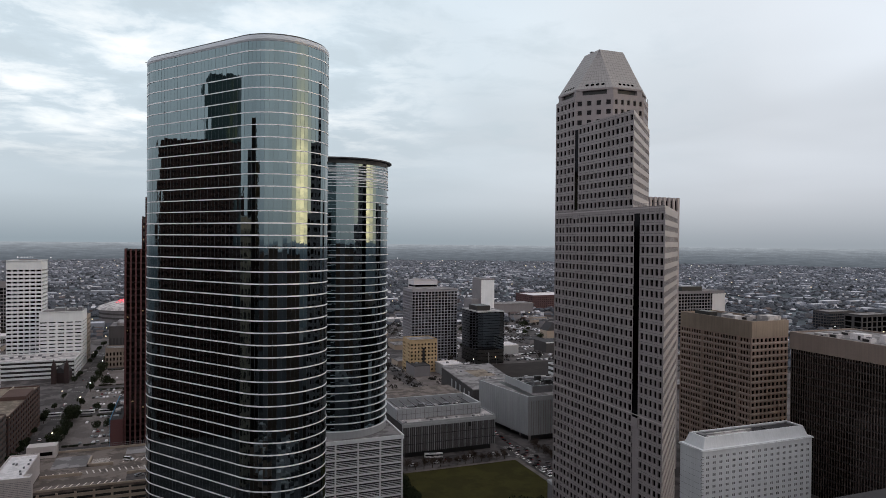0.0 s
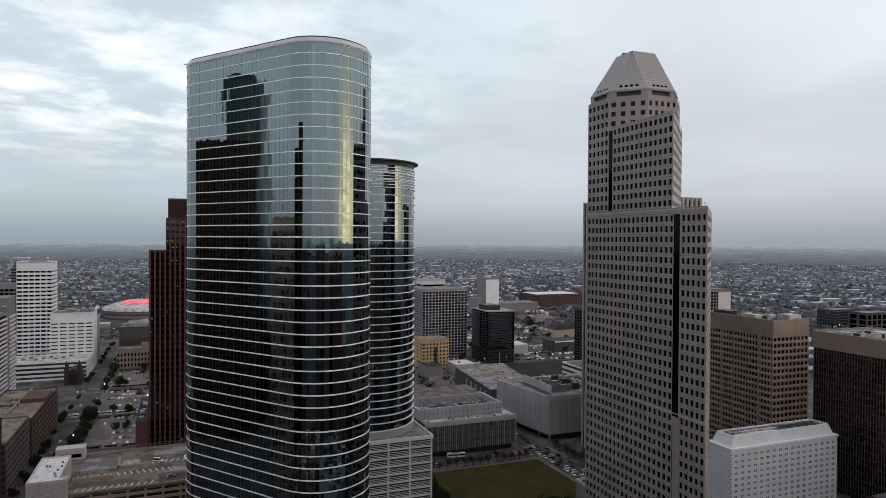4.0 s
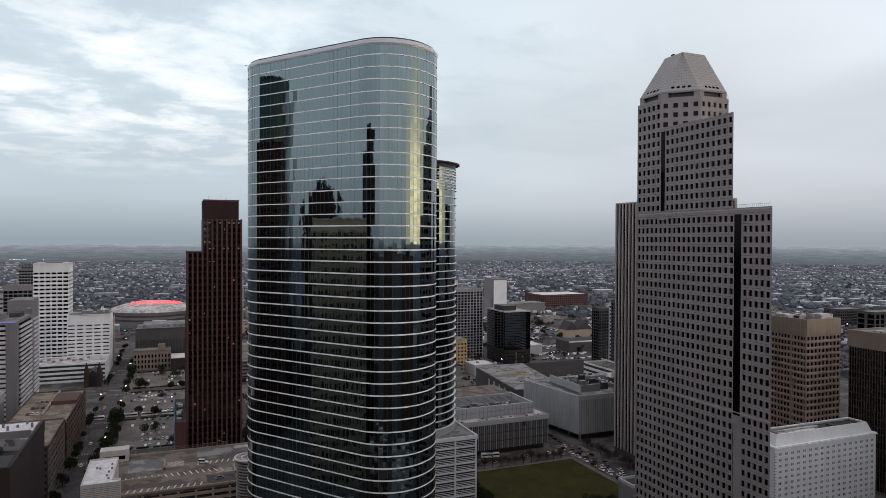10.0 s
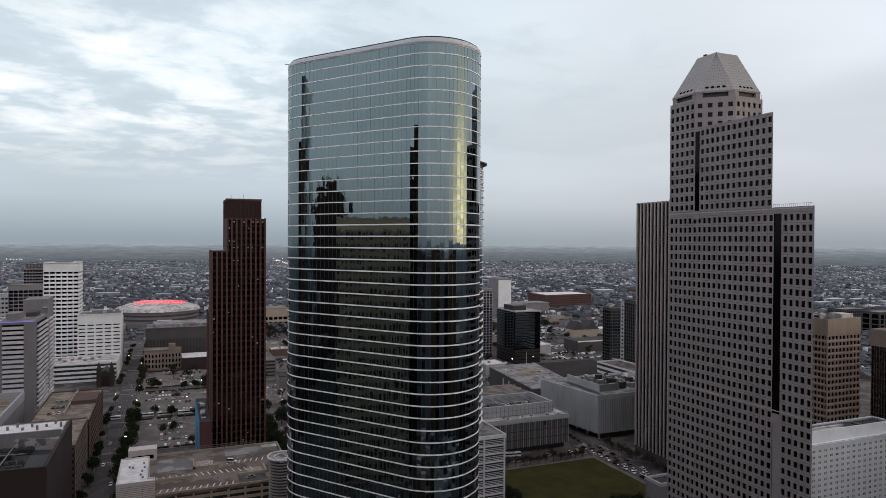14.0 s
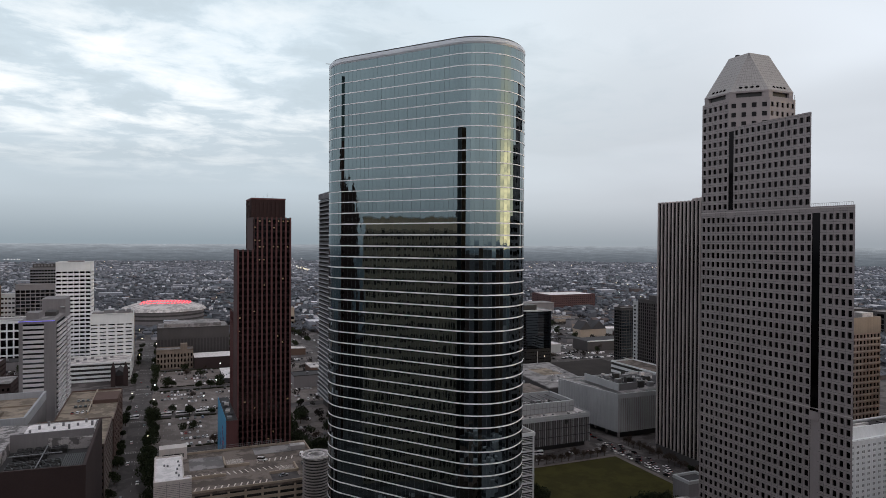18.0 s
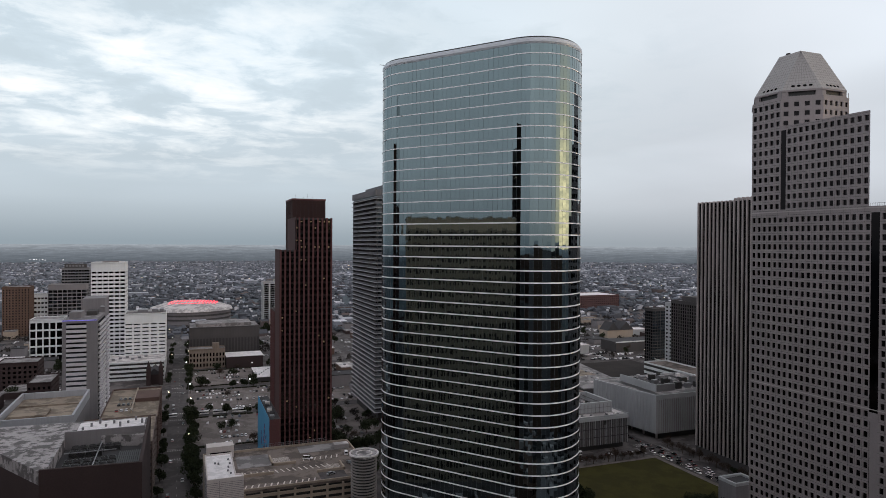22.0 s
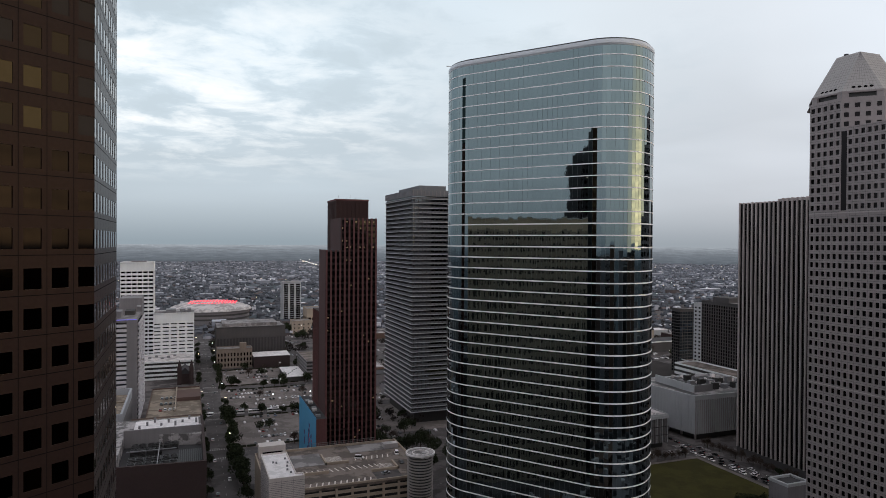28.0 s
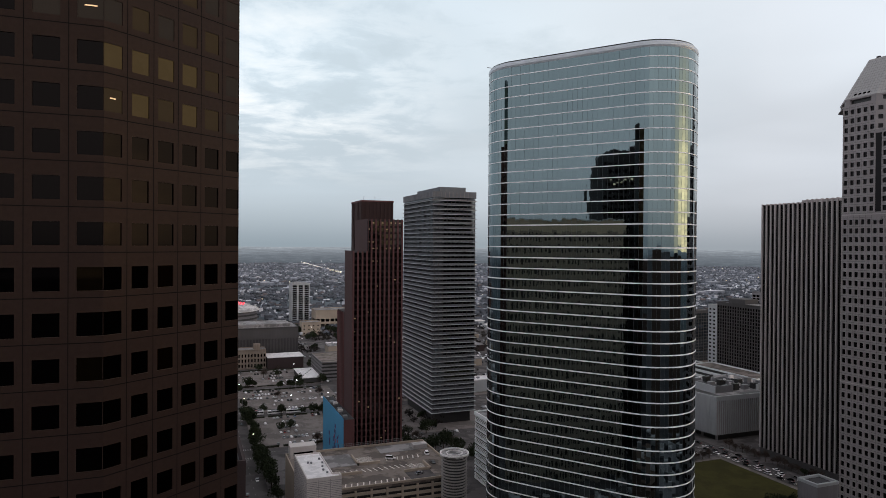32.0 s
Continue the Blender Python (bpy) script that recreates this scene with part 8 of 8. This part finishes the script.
houses = Mesh()
for x, y, r in far_spots(9000, 700, 4780, 1.0):
    w, d = frnd.uniform(3.2, 7.5), frnd.uniform(3.2, 7.5)
    h = frnd.uniform(4, 8.5)
    big = frnd.rand()
    if big > (0.92 if noise.noise(Vector((x * 0.0016, y * 0.003, 5))) > 0.1 else 0.98):
        w, d, h = frnd.uniform(8, 18), frnd.uniform(8, 16), frnd.uniform(5, 10)
    mt = int(frnd.choice(5, p=(0.04, 0.42, 0.22, 0.29, 0.03)))
    # the more distant houses take the haze-tinted colours
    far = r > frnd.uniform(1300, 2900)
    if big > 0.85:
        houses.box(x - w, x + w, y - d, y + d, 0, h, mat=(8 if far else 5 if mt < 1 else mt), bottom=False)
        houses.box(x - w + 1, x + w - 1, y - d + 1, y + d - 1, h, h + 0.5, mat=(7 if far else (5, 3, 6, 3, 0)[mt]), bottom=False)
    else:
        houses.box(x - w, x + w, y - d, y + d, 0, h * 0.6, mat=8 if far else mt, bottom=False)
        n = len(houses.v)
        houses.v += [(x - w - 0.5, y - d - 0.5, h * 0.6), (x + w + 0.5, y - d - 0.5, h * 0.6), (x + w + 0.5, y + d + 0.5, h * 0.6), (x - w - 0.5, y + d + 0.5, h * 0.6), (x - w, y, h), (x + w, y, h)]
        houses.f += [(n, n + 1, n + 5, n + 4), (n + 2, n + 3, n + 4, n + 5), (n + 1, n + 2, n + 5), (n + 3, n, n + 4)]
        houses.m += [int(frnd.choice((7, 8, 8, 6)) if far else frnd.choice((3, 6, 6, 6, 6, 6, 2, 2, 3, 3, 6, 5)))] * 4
for x, y, r in far_spots(560, 950, 4760, 0.9):      # long pale sheds, gathered in districts
    if noise.noise(Vector((x * 0.0015, y * 0.0028, 21))) < -0.02:
        continue
    w, d, h = frnd.uniform(6, 22) * (1 + r / 6000), frnd.uniform(6, 15), frnd.uniform(6, 10.5)
    houses.box(x - w, x + w, y - d, y + d, 0, h, mat=8, bottom=False)
    houses.box(x - w + 0.8, x + w - 0.8, y - d + 0.8, y + d - 0.8, h, h + 0.6, mat=int(frnd.choice((5, 5, 7, 0, 0))), bottom=False)
for x, y, r in far_spots(3600, 750, 4300, 1.1):      # small white roofs, trucks and signs
    if noise.noise(Vector((x * 0.003, y * 0.003, 9))) > -0.05:
        w, d = frnd.uniform(1.2, 3.4) * (1 + r / 5000), frnd.uniform(1.0, 2.6)
        houses.box(x - w, x + w, y - d, y + d, 3.0, 4.0 + frnd.uniform(2, 6), mat=int(frnd.choice((5, 5, 0, 7))), bottom=False)
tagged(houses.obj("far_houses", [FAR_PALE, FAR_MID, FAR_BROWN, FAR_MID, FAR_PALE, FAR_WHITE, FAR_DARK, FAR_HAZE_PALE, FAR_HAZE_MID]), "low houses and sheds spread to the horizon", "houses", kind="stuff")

woods = Mesh()
for x, y, r in far_spots(47000, 620, 4780, 1.0):
    if noise.noise(Vector((x * 0.004, y * 0.004, 0))) < -0.10 and frnd.rand() < 0.75:
        continue
    s = frnd.uniform(2.6, 6.2) * (1 + r / 9000)
    # distant crowns switch to the haze-painted colour
    n, k, hazed = len(woods.v), 5, int(r > frnd.uniform(1500, 3200))
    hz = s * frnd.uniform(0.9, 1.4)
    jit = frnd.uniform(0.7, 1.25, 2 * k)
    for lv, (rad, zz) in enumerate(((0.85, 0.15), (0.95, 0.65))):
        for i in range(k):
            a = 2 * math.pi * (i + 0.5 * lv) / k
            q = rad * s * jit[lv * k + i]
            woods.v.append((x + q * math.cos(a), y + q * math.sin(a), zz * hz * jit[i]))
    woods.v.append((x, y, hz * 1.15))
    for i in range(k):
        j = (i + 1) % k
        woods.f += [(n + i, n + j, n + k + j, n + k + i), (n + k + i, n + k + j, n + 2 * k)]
        woods.m += [hazed, hazed]
tagged(woods.obj("far_woods", [FAR_LEAF, FAR_LEAF_HAZE]), "dark winter tree crowns between the far houses", "woods", kind="stuff")

# far roads as pale strips, and a lit highway
for k, (a, b, w) in enumerate((((40, 1750), (95, 4700), 16), ((-320, 1500), (-900, 4600), 14), ((500, 1300), (1500, 4500), 16), ((640, 2900), (3600, 1900), 26), ((-500, 2300), (2600, 3600), 18), ((556, 3000), (640, 4700), 26))):
    u = Vector((b[0] - a[0], b[1] - a[1], 0)).normalized()
    n = Vector((u.y, -u.x, 0)) * w
    q = Mesh()
    q.prism([(a[0] - n.x, a[1] - n.y), (b[0] - n.x, b[1] - n.y), (b[0] + n.x, b[1] + n.y), (a[0] + n.x, a[1] + n.y)][::-1], -0.02, 0.4 + 0.1 * k)
    tagged(q.obj("road", FAR_ROAD), "pale concrete road far away", "road", kind="structure")
rnd_road = random.Random(15)
for k in range(22):      # straight far streets along the grid
    along = k % 2
    a, b = rnd_road.uniform(-900, 2600), rnd_road.uniform(1350, 3200)
    ln, w = rnd_road.uniform(300, 900), rnd_road.uniform(3.5, 6.5)
    q = Mesh()
    q.box(*((a - w, a + w, b, b + ln) if along else (a, a + ln, b - w, b + w)), -0.02, 0.3 + 0.02 * k)
    tagged(q.obj("road", FAR_ROAD), "pale concrete road far away", "road", kind="structure")
dots = [Mesh(), Mesh()]


def glow_dot(x, y, z, s, m):
    dots[m].prism(rect(x - s, x + s, y - s, y + s), z, z + 2 * s)


for k in range(70):
    f = frnd.rand()
    glow_dot(556 + 84 * f + frnd.uniform(-14, 14), 3000 + 1700 * f, 9, 0.9 + 0.9 * frnd.rand(), int(frnd.rand() < 0.4))
for x, y, r in far_spots(170, 900, 4500, 1.3):
    glow_dot(x, y, frnd.uniform(7, 14), 0.3 + r / 4700 * 1.2, int(frnd.rand() < 0.5))
for k in range(16):      # lights in groups
    cx, cy = ((-880, 4560), (700, 4450), (1300, 4300), (-850, 4540))[k % 4]
    glow_dot(cx + frnd.uniform(-130, 130), cy + frnd.uniform(-60, 60), 24, 1.7, 1)
tagged(dots[0].obj("far_warm_lights", FAR_WARM), "warm lights scattered over the far city", "lights", kind="stuff")
tagged(dots[1].obj("far_white_lights", FAR_COOL), "white lights scattered over the far city", "lights", kind="stuff")
